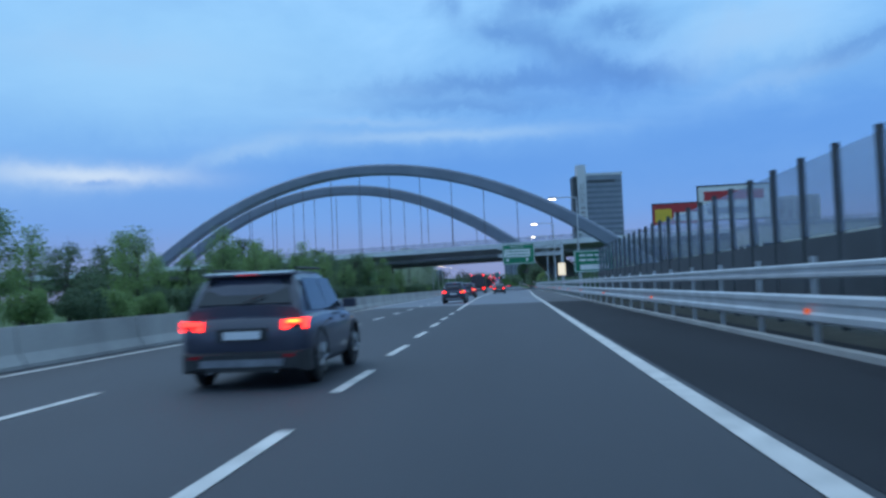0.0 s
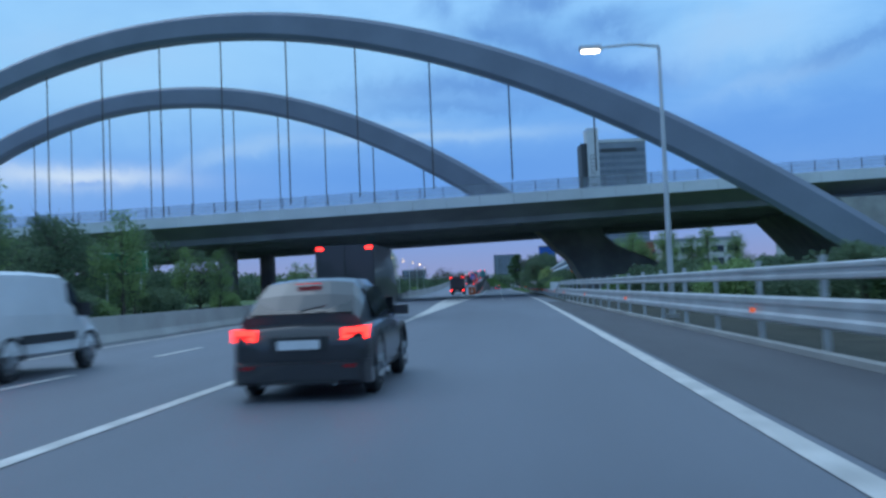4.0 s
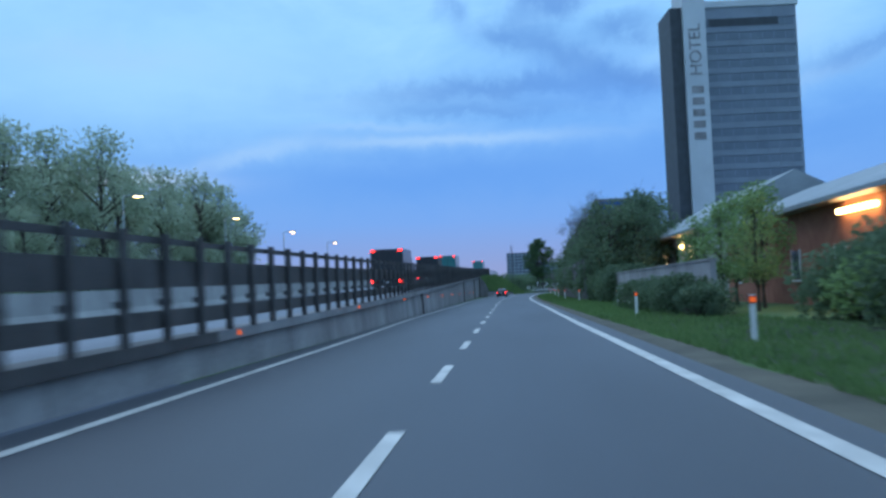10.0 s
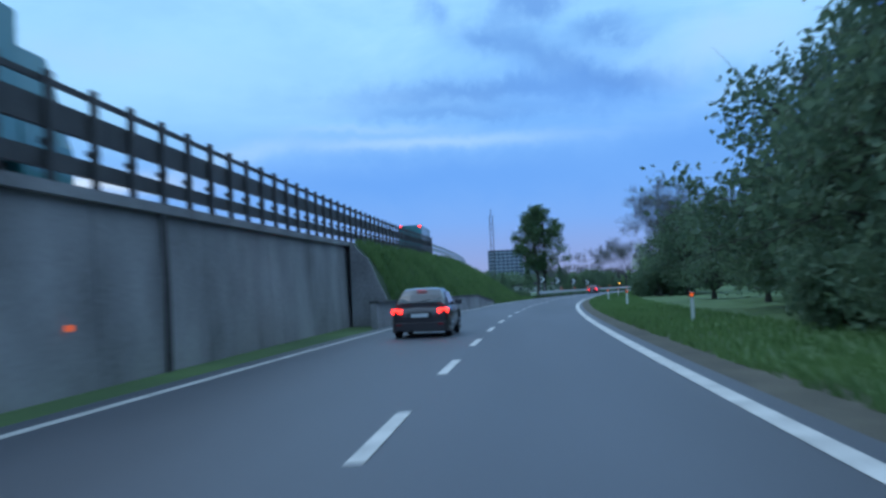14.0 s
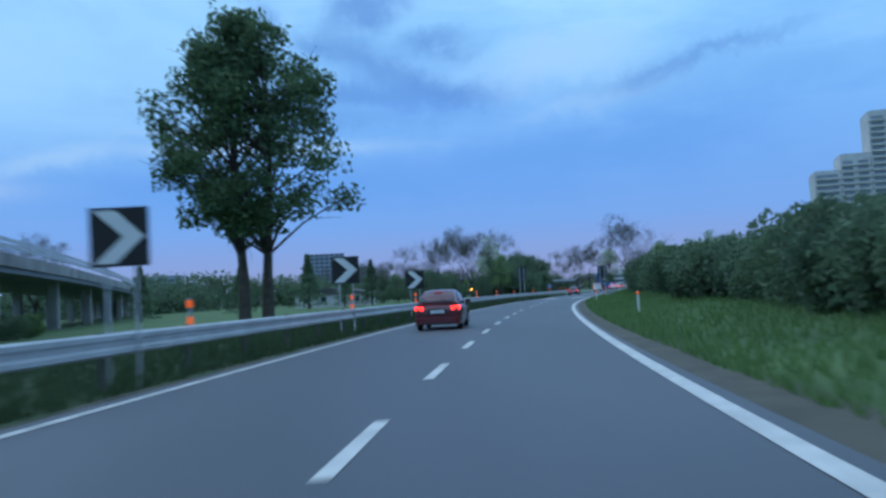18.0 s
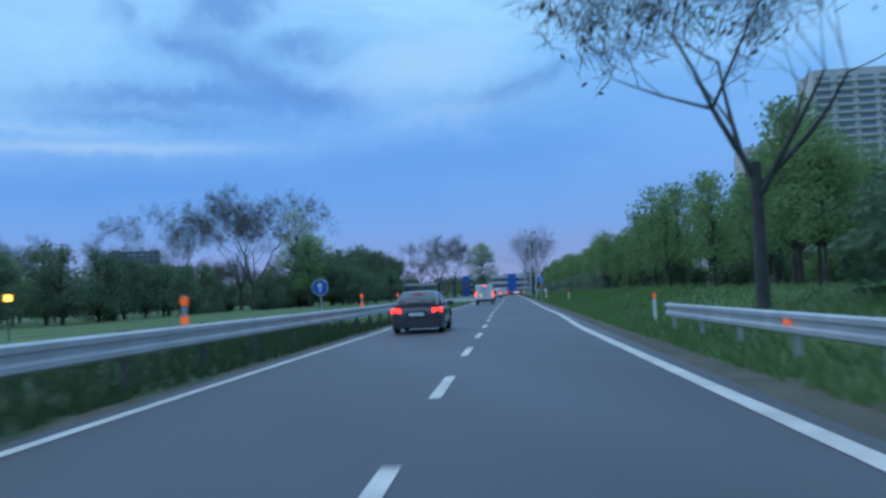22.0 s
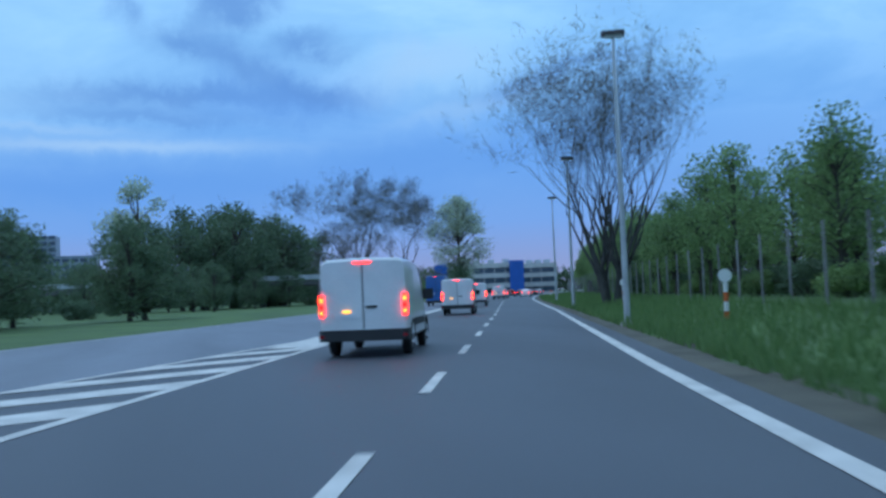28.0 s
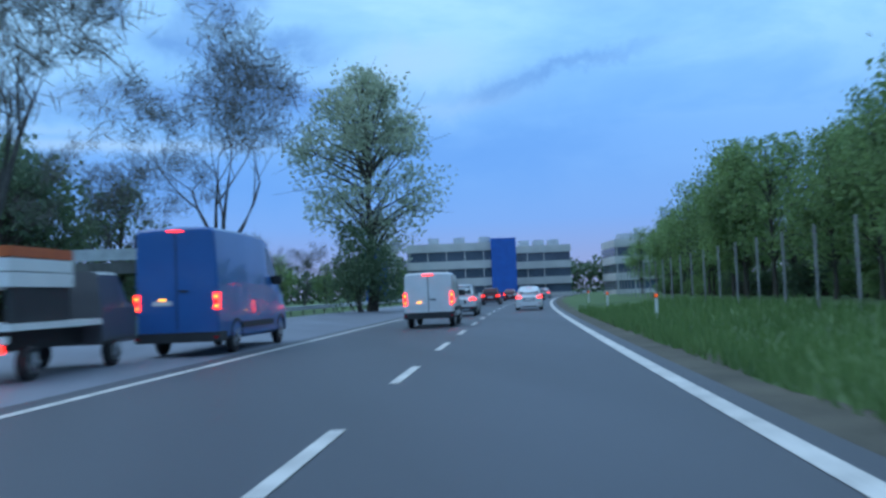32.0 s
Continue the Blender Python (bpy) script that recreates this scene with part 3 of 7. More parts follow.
# ---- concrete median barrier in pieces ----
prof = [(-0.30, 0), (0.30, 0), (0.30, 0.08), (0.16, 0.30), (0.09, 0.86), (-0.09, 0.86), (-0.16, 0.30), (-0.30, 0.08)]
jersey_me = fix(Shape().loft([[(x, y, z) for x, z in prof] for y in (0.03, 5.97)]).mesh("barrier_piece", M_CONC))
jersey = thing("median_barrier", "long grey precast concrete median barrier", "barrier", kind="structure")
for i in range(58):
    s = -30 + 6.0 * i
    part("barrier_piece", jersey_me, None, jersey, at_pose=road_pose(s, MED(s) - 0.1))
ribbon("far_carriageway", -60, 330, lambda s: MED(s) - 14.0, lambda s: MED(s) + 0.1, -0.007, M_ROAD2, 6.0, "grey asphalt carriageway beyond the median barrier", "road")
ribbon("main_carriageway", 262, 330, lambda s: MED(s), -5.0, -0.004, M_ROAD2, 6.0, "grey asphalt main carriageway beside the divider", "road")

# ---- guard rails: a folded beam, posts, reflectors ----
beam_prof = [(0.0, 0.44), (0.05, 0.47), (0.05, 0.53), (0.0, 0.56), (0.0, 0.63), (0.05, 0.66), (0.05, 0.72), (0.0, 0.75), (-0.015, 0.75), (0.03, 0.715), (0.03, 0.665), (-0.015, 0.64), (-0.015, 0.55), (0.03, 0.525), (0.03, 0.475), (-0.015, 0.44)]
post_me = fix(Shape().box(-0.05, 0.05, -0.03, 0.03, -0.3, 0.78).mesh("post", M_STEEL))
dark_post_me = fix(Shape().box(-0.05, 0.05, -0.03, 0.03, -0.3, 0.78).mesh("post", M_RUST))
refl_me = fix(Shape().box(-0.05, 0.05, -0.03, 0.03, 0.0, 0.1, 0.015).mesh("reflector", M_REFLECT))
stem_me = fix(Shape().box(-0.03, 0.03, -0.01, 0.01, -0.2, 0.56).mesh("marker_stem", M_STEEL))
tall_me = fix(Shape().box(-0.05, 0.05, -0.02, 0.02, 0.0, 0.15, 0.02).mesh("marker_plate", M_REFLECT))


def guardrail(s0, s1, u, side, label, step=3.6, lift=0.0, refl=5, double=False, mat=None, tall=()):
    """side: +1 with the face towards smaller offsets (rail on the right)."""
    fu = u if callable(u) else (lambda s: u)
    g = thing("guardrail", label, "guardrail", "guardrails", place=road_pose(s0, fu(s0)))
    inv = g.matrix_basis.inverted()
    lifts = (lift, lift + 0.78) if double else (lift,)
    for i, dz in enumerate(lifts):
        sh = Shape()
        grow = 1.6 if double and i == 0 else (0.85 if double else 1.2)
        drop = (lambda s: min(1.0, max(0.0, (s1 - s) / 6.0))) if double and i else (lambda s: 1.0)
        sh.loft([[inv @ at(s, fu(s) - side * x, 0.41 + (z - 0.44) * grow + dz * drop(s)) for x, z in beam_prof] for s in srange(s0, s1, 4.0 if not double else 2.0)])
        part("beam", sh, mat or M_STEEL, g)
    k = 0
    s = s0 + 0.5
    while s < s1:
        m = inv @ road_pose(s, fu(s) + side * 0.12, 0.0)
        if double or lift > 0.1:
            m = m @ Matrix.Diagonal((1, 1, (0.8 + max(lifts) * min(1.0, max(0.0, (s1 - s) / 6.0))) / 0.78, 1))
        part("post", post_me if side > 0 else dark_post_me, None, g, at_pose=m)
        if refl and k % refl == 0:
            part("reflector", refl_me, None, g, "orange-red reflector", at_pose=inv @ road_pose(s, fu(s) - side * 0.035, 0.56))
        k += 1
        s += step
    for s in tall:
        part("marker_stem", stem_me, None, g, at_pose=inv @ road_pose(s, fu(s), 0.76 + lift))
        for z in (0.80, 1.13):
            part("marker_plate", tall_me, None, g, "orange-red reflecting plate", at_pose=inv @ road_pose(s, fu(s), z + lift))
    return g


ribbon("kerb", -30, 190, tab([(-30, 4.95), (120, 4.8), (160, 4.3), (190, 4.05)]), tab([(-30, 5.15), (120, 5.0), (160, 4.5), (190, 4.25)]), 0.1, M_CONC, 3.0, "low pale concrete kerb under the guardrail", "kerb", thick=0.25)
guardrail(-20, 208, tab([(-20, 5.25), (120, 5.1), (160, 4.6), (196, 4.35), (208, 4.28)]), 1, "galvanised guardrail with a second higher rail along the shoulder", double=True)
guardrail(208.2, 236, 4.25, 1, "galvanised steel guardrail beside the bridge")
guardrail(236.2, 296, tab([(236, 4.25), (296, 4.2)]), 1, "dark weathered steel guardrail before shrubs", mat=M_RUST)
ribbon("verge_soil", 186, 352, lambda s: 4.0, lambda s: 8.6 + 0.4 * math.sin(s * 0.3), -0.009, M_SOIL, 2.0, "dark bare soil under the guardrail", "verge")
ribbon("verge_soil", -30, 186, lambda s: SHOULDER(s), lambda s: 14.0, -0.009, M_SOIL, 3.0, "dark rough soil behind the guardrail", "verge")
guardrail(690, 745, tab([(690, 4.9), (745, 4.4)]), 1, "galvanised steel guardrail beside green verge", refl=6)
guardrail(580, 768, lambda s: EDGE_L(s) - 0.85, -1, "galvanised steel guardrail along the curve", refl=0, lift=0.18, tall=(602, 617.5, 632.5, 647.5, 661, 677, 693, 711.5, 734, 754, 767))
guardrail(1075, 1200, -18.2, -1, "galvanised guardrail beside the joining road", refl=0)

# ---- tall noise screen on the right ----
screen = thing("noise_screen", "noise screen with dark posts, dark lower panels and clear upper panes", "noise barrier", kind="structure")
sp_me = fix(Shape().box(-0.08, 0.08, -0.08, 0.08, 0, 4.1, 0.02).mesh("screen_post", M_DARK))
pane_m = bpy.data.materials.new("clear_pane")
pane_m.use_nodes = True
pb = pane_m.node_tree.nodes["Principled BSDF"]
pb.inputs["Base Color"].default_value, pb.inputs["Alpha"].default_value, pb.inputs["Roughness"].default_value = (0.25, 0.32, 0.42, 1), 0.38, 0.15
lowp_me = fix(Shape().box(-0.05, 0.05, 0.09, 2.31, 0.1, 2.1).mesh("lower_panel", M_DARK))
upp_me = fix(Shape().box(-0.015, 0.015, 0.09, 2.31, 2.15, 3.95).mesh("clear_panel", pane_m))
for i in range(40):
    s = -18 + 2.4 * i
    if s > 76:
        break
    m = road_pose(s, 7.2)
    part("screen_post", sp_me, None, screen, at_pose=m)
    part("lower_panel", lowp_me, None, screen, at_pose=m)
    part("clear_panel", upp_me, None, screen, at_pose=m)

# ---- the arch bridge across the motorway ----
bridge = thing("arch_bridge", "wide road bridge hung from two steel arches, pale fascia, dark soffit", "bridge")
BW = 44.0


def bp(x, w, z):
    """A point of the bridge at world x, w from 0 (front) to 1 (back); the deck falls a little to the left."""
    return Vector((x, 226.0 + 0.038 * x + BW * w, z + 0.026 * x))


def deck_bar(name, x0, x1, w0, w1, z0, z1, mat, label=""):
    sh = Shape().loft([[bp(a, w0, z0), bp(a, w1, z0), bp(a, w1, z1), bp(a, w0, z1)] for a in (x0, x1)])
    return part(name, sh, mat, bridge, label)


BA, BB, ZB, ZT = -180.0, 95.0, 10.4, 11.6
deck_bar("deck_slab", BA, BB, 0.006, 0.994, 10.7, 11.4, M_SOFFIT)
sh = Shape().loft([[bp(a, 0.006, 10.7), bp(a, 0.10, 9.2), bp(a, 0.45, 8.75), bp(a, 0.455, 9.6), bp(a, 0.70, 9.6), bp(a, 0.705, 8.6), bp(a, 0.92, 8.35), bp(a, 0.994, 8.35), bp(a, 0.994, 10.7)] for a in (BA, BB)])
part("soffit", sh, M_SOFFIT, bridge, "dark concrete underside")
for w in (0.10, 0.20, 0.33, 0.45, 0.705, 0.80, 0.90):
    deck_bar("girder", BA, BB, w, w + 0.012, 8.2 + 0.3 * (w < 0.3), 9.4, M_SOFFIT)
pan = fix(Shape().box(0.02, 3.78, -0.12, 0.0, ZB, ZT).mesh("fascia_panel", M_WHITE))
ang = math.degrees(math.atan(0.038))
tilt = -math.degrees(math.atan(0.026))
for i in range(72):
    p = bp(BA + 3.8 * i, 0.0, 0)
    part("fascia_panel", pan, None, bridge, at_pose=pose(p.x, p.y, p.z, 0, tilt, ang))
deck_bar("rear_fascia", BA, BB, 0.997, 1.0, 9.9, 11.6, M_WHITE)
rp_me = fix(Shape().box(-0.04, 0.04, -0.04, 0.04, ZT, ZT + 1.3).mesh("rail_post", M_RUST))
for k in range(106):
    p = bp(BA + 2.6 * k, 0.004, 0)
    part("rail_post", rp_me, None, bridge, at_pose=pose(p.x, p.y, p.z))
for z in (0.45, 0.85, 1.3):
    deck_bar("handrail", BA, BB, 0.0035, 0.0047, ZT + z - 0.025, ZT + z, M_RUST)
mesh_m = bpy.data.materials.new("rail_mesh")
mesh_m.use_nodes = True
mb_ = mesh_m.node_tree.nodes["Principled BSDF"]
mb_.inputs["Base Color"].default_value, mb_.inputs["Alpha"].default_value = (0.35, 0.4, 0.46, 1), 0.2
deck_bar("rail_mesh", BA, BB, 0.0040, 0.0042, ZT + 0.05, ZT + 1.25, mesh_m)


def arch(y0, m, xc, zt, c, w_hang, ends):
    """A box-shaped steel rib in an upright plane y = y0 + m x, highest at xc."""
    d = Vector((1, m, 0)).normalized()
    nrm = Vector((-d.y, d.x, 0))

    def pt(x):
        return Vector((x, y0 + m * x, zt - 1.35 - c * (x - xc) ** 2))

    rings = []
    x0, x1 = ends
    for i in range(65):
        x = x0 + (x1 - x0) * i / 64
        up = (Vector((0, 0, 1)) + d * 2 * c * (x - xc)).normalized()
        hw, hh = 1.1, 1.3 + 0.25 * abs(x - xc) / 60
        rings.append([pt(x) + nrm * a * hw + up * b * hh for a, b in ((-1, -0.7), (-0.7, -1), (0.7, -1), (1, -0.7), (1, 0.7), (0.7, 1), (-0.7, 1), (-1, 0.7))])
    part("arch_rib", Shape().loft(rings), M_ARCH, bridge, "blue-grey steel arch rib")
    lo, hi = xc - math.sqrt((zt - 15) / c), xc + math.sqrt((zt - 15) / c)
    for k in range(15):
        x = lo + (hi - lo) * k / 14
        top = pt(x)
        part("hanger", Shape().tube([Vector((top.x, top.y, 11.3 + 0.026 * x)), top - Vector((0, 0, 1.0))], 0.075, 5), M_RUST, bridge)


arch(211.1, -0.305, -36.7, 32.3, 0.00594, 0.03, (-98.5, 36.0))
arch(233.0, -0.273, -47.3, 30.3, 0.00753, 0.5, (-98.0, 3.5))
# concrete legs and columns under the deck
def leg(pts, y0, y1, label):
    rings = []
    for xl, xr, z in pts:
        rings.append([(xl, y0, z), (xl + 0.35, y0 - 0.3, z), (xr - 0.35, y0 - 0.3, z), (xr, y0, z), (xr, y1, z), (xl, y1, z)])
    part("arch_leg", Shape().loft(rings), M_CONC, bridge, label)


# edge concrete with the orange lamp light on it mixed into its base colour
M_EDGE = material("pale_render", (0.66, 0.60, 0.50), (0.50, 0.45, 0.37), 0.8, 1.5, 20, 0.2)
LEG = [(12.1, 31.0, -0.4), (11.5, 27.0, 1.7), (10.7, 24.5, 2.9), (9.9, 21.2, 4.4), (8.7, 18.6, 5.6), (7.8, 17.0, 6.3), (6.4, 15.2, 7.9), (4.9, 14.8, 9.4)]
leg(LEG, 254.3, 258.0, "broad concrete leg curving up into the deck")
leg([(46.0, 60.0, -0.4), (42.0, 58.0, 5.0), (38.0, 56.0, 9.6)], 228.0, 262.0, "dark concrete abutment under the deck")
part("leg_edge", Shape().loft([[(x - 0.22, 253.8, z), (x + 0.5, 253.8, z), (x + 0.5, 255.6, z), (x - 0.22, 255.6, z)] for x, _, z in LEG]), M_EDGE, bridge, "edge of the concrete leg, warm lamp light painted into its colour")
for x, w in ((-35, 0.35), (-35, 0.8), (-62, 0.3), (-62, 0.8), (58, 0.3), (58, 0.8), (-110, 0.3), (-110, 0.8)):
    p = bp(x, w, 0)
    part("pier", Shape().box(p.x - 0.9, p.x + 0.9, p.y - 1.4, p.y + 1.4, -0.3, 8.9 + 0.026 * x, 0.3), M_CONCD, bridge)

# ---- the main carriageway that climbs away on the left ----
_my = [262, 300, 350, 430, 500, 530, 560, 600, 640, 700, 760, 830, 920, 1020]
_mx = [-4.4, -4.7, -5.0, -6.3, -6.9, -6.2, -5.0, -4.9, -6.8, -13.5, -22.5, -36, -58, -86]
_mz = [-0.05, 0.05, 0.74, 2.38, 3.8, 4.6, 5.0, 5.15, 5.2, 5.1, 5.0, 4.8, 4.6, 4.6]


def main_edge(y, off=0.0, z=0.0):
    """The right edge of the main carriageway at world y, off metres to its left."""
    x = float(np.mean(np.interp(y + np.linspace(-30, 30, 13), _my, _mx)))
    h = float(np.mean(np.interp(y + np.linspace(-18, 18, 7), _my, _mz)))
    return Vector((x - off, y, h + z))


MY = [262 + 6.0 * i for i in range(126)]
sh = Shape().loft([[main_edge(y, 11.5), main_edge(y, -0.1), main_edge(y, -0.1, -0.9 if y > 580 else -0.2), main_edge(y, 11.5, -0.9 if y > 580 else -0.2)] for y in MY])
tagged(part("main_road_deck", sh, M_ROAD2), "grey asphalt main carriageway climbing on a ramp and viaduct", "road", "", "structure")
# retaining wall with bays
wall = thing("retaining_wall", "stained grey concrete retaining wall under the climbing road", "wall", kind="structure")
y = 296.0
while y < 500:
    a, b = main_edge(y), main_edge(y + 6.0)
    sh = Shape()
    g = 0.02
    sh.loft([[(p.x + 0.02, yy, -0.4), (p.x + 0.30 + 0.02 * p.z, yy, -0.4), (p.x + 0.22, yy, p.z + 0.06), (p.x + 0.02, yy, p.z + 0.06)] for p, yy in ((a, y + g), (b, y + 6.0 - g))])
    part("wall_bay", sh, M_CONCD, wall)
    sh = Shape().loft([[(p.x - 0.15, yy, p.z + 0.06), (p.x + 0.36, yy, p.z + 0.06), (p.x + 0.36, yy, p.z + 0.26), (p.x - 0.15, yy, p.z + 0.26)] for p, yy in ((a, y), (b, y + 6.0))])
    part("coping", sh, M_RUST if y < 330 else M_CONCD, wall)
    y += 6.0
for y in (372.0, 431.0, 467.0):
    p = main_edge(y, -0.42)
    part("drain_pipe", Shape().tube([(p.x, p.y, -0.1), (p.x, p.y, p.z * 0.55), (p.x - 0.06, p.y, p.z + 0.05)], 0.07, 8), M_RUST, wall, "dark rusted drain pipe")
# low wall and grass bank after it
WALL_H = tab([(480, 1.02), (528, 0.98), (543, 0.1)])
lw = thing("low_wall", "low dark stained concrete wall at the foot of the bank", "wall", kind="structure")
for a in srange(486, 540, 6.0)[:-1]:
    sh = Shape().loft([[at(s, EDGE_L(s) - 1.05, -0.3), at(s, EDGE_L(s) - 0.75, -0.3), at(s, EDGE_L(s) - 0.8, WALL_H(s)), at(s, EDGE_L(s) - 1.05, WALL_H(s))] for s in (a + 0.02, a + 3.0, a + 5.98)])
    part("wall_bay", sh, M_CONCD, lw)
    sh = Shape().loft([[at(s, EDGE_L(s) - 1.1, WALL_H(s)), at(s, EDGE_L(s) - 0.72, WALL_H(s)), at(s, EDGE_L(s) - 0.72, WALL_H(s) + 0.1), at(s, EDGE_L(s) - 1.1, WALL_H(s) + 0.1)] for s in (a, a + 3.0, a + 6.0)])
    part("coping", sh, M_RUST, lw)


def bank(s, f):
    """A point of the grass bank, f from its foot (0) to its crest (1)."""
    p = at(s, 0)
    top = main_edge(p.y, -0.5)
    foot = at(s, EDGE_L(s) - 0.95, WALL_H(s) - 0.12)
    k = min(1.0, max(0.0, (s - 563) / 14.0))
    q = foot.lerp(Vector((top.x, top.y, (top.z + 0.2) * (1 - k) + 0.1 * k)), f)
    mid = math.sin(math.pi * f)
    q.z += (0.45 * mid + 0.10 * math.sin(s * 0.9 + f * 13) * mid) * (1 - k)
    return q


sh = Shape().loft([[bank(s, i / 9.0) for i in range(10)] for s in srange(490, 582, 2.0)], closed=False)
ring = [bank(490, i / 9.0) for i in range(10)]
ring = ring + [Vector((ring[-1].x, ring[-1].y, -0.3)), Vector((ring[0].x, ring[0].y, -0.3))]
wing = Shape().loft([[p + Vector((0, d, 0.04)) for p in ring] for d in (-0.3, 0.0)])
tagged(part("wing_wall", wing, M_CONCD), "stained concrete wing wall at the end of the bank", "wall", "", "structure")
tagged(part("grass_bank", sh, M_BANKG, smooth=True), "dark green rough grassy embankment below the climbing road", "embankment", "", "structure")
# divider fence on the wall: posts and three rails
fence = thing("divider_fence", "dark weathered steel rail fence with close posts", "fence", "rail fences")
fp_me = fix(Shape().box(-0.05, 0.06, -0.085, 0.085, -0.02, 1.68, 0.015).box(-0.12, 0.06, -0.09, 0.09, 0.55, 0.65).mesh("fence_post", M_RUST))
y = 288.0
while y < 534:
    p = main_edge(y)
    part("fence_post", fp_me, None, fence, at_pose=pose(p.x + 0.32, p.y, p.z + 0.27))
    y += 1.6
for z0, z1, d in ((0.16, 0.44, 0.10), (0.80, 1.24, 0.10), (1.50, 1.60, 0.06)):
    sh = Shape()
    sh.loft([[main_edge(yy, -0.17 - d, z0 + 0.3), main_edge(yy, -0.17, z0 + 0.3), main_edge(yy, -0.17, z1 + 0.3), main_edge(yy, -0.17 - d, z1 + 0.3)] for yy in srange(287.5, 534, 6.0)])
    part("rail", sh, M_RUST, fence)
for k in range(13):
    y = 290 + 14.4 * k
    p = main_edge(y)
    part("reflector", refl_me, None, fence, "orange-red reflector", at_pose=pose(p.x + 0.37, p.y, min(p.z + 0.12, 0.98)))
# concrete barrier on the far side of the climbing road
far_barrier = thing("ramp_barrier", "pale concrete barrier beyond the climbing road", "barrier", kind="structure")
for i in range(38):
    a, b = main_edge(276 + 6.0 * i, 11.2), main_edge(281.96 + 6.0 * i, 11.2)
    part("barrier_piece", Shape().loft([[(p.x - 0.28, p.y, p.z - 0.2), (p.x + 0.28, p.y, p.z - 0.2), (p.x + 0.26, p.y, p.z + 0.12), (p.x + 0.13, p.y, p.z + 0.35), (p.x + 0.09, p.y, p.z + 1.15), (p.x - 0.09, p.y, p.z + 1.15), (p.x - 0.13, p.y, p.z + 0.35), (p.x - 0.26, p.y, p.z + 0.12)] for p in (a, b)]), M_CONC, far_barrier)
# viaduct parapet and piers
sh = Shape().loft([[main_edge(yy, -0.3, -0.5), main_edge(yy, -0.05, -0.5), main_edge(yy, -0.05, 0.35), main_edge(yy, -0.3, 0.35)] for yy in srange(519, 1010, 8.0)])
tagged(part("viaduct_parapet", sh, M_CONCD), "pale concrete edge beam of the viaduct", "parapet", "", "structure")
vr = thing("viaduct_guardrail", "galvanised guardrail on the viaduct edge", "guardrail", "guardrails")
for z0 in (0.75, 1.15):
    part("beam", Shape().loft([[main_edge(yy, -0.2, z0), main_edge(yy, -0.12, z0), main_edge(yy, -0.12, z0 + 0.28), main_edge(yy, -0.2, z0 + 0.28)] for yy in srange(534, 1010, 8.0)]), M_STEEL, vr)
vp_me = fix(Shape().box(-0.05, 0.05, -0.05, 0.05, 0.3, 1.45).mesh("post", M_STEEL))
for i in range(90):
    p = main_edge(535 + 5.0 * i, -0.1)
    part("post", vp_me, None, vr, at_pose=pose(*p))
pier_me = fix(Shape().box(-0.5, 0.5, -0.4, 0.4, -0.3, 3.9, 0.1).mesh("viaduct_pier", M_CONC))
for i in range(13):
    y = 606 + 22 * i
    for off in (1.8, 9.5):
        p = main_edge(y, off)
        tagged(part("viaduct_pier", pier_me, None, at_pose=pose(p.x, p.y, 0) @ Matrix.Diagonal((1, 1, (p.z - 0.8) / 3.9, 1))), "pale concrete column under the viaduct", "column", "viaduct columns", "structure")

# repairs in the asphalt: dark patches
M_PATCH = material("asphalt_patch", (0.075, 0.075, 0.078), (0.05, 0.05, 0.053), 0.6, 0.8, 50, 0.3)
random.seed(61)
for s, u, l, w in ((232, -7.5, 7.0, 1.6), (247, -9.2, 6.0, 1.8)):
    n = 14
    ring = []
    for i in range(n):
        a = 2 * math.pi * i / n
        k = 1 + random.uniform(-0.12, 0.12)
        ring.append(at(s + math.copysign(abs(math.cos(a)) ** 0.5, math.cos(a)) * l / 2 * k, u + math.copysign(abs(math.sin(a)) ** 0.5, math.sin(a)) * w / 2 * k, 0.0045))
    tagged(part("asphalt_patch", Shape().add(ring, [tuple(range(n))]), M_PATCH), "darker repaired patch in the worn asphalt", "road patch", "road patches", "structure")


# ---- trees and shrubs ----
def rnd(a, b):
    return random.uniform(a, b)


def bell(s):
    """A random offset, bell-shaped, with no strays."""
    return max(-1.55 * s, min(1.55 * s, random.gauss(0, s)))


def leaf_mesh(name, pts, size, mat, flat=0.5):
    """Many small leaf cards, each turned its own way."""
    n = len(pts)
    rng = np.random.default_rng(n + int(size * 1000))
    p = np.array(pts, dtype=float)
    d = rng.normal(size=(n, 3))
    d /= np.linalg.norm(d, axis=1)[:, None]
    e = np.cross(d, rng.normal(size=(n, 3)))
    e /= np.linalg.norm(e, axis=1)[:, None]
    k = size * rng.uniform(0.6, 1.4, size=(n, 1))
    v = np.stack([p - d * k, p + e * k * flat, p + d * k, p - e * k * flat], axis=1).reshape(-1, 3)
    f = np.arange(4 * n).reshape(-1, 4)
    me = bpy.data.meshes.new(name)
    me.from_pydata(v.tolist(), [], f.tolist())
    me.materials.append(mat)
    return me


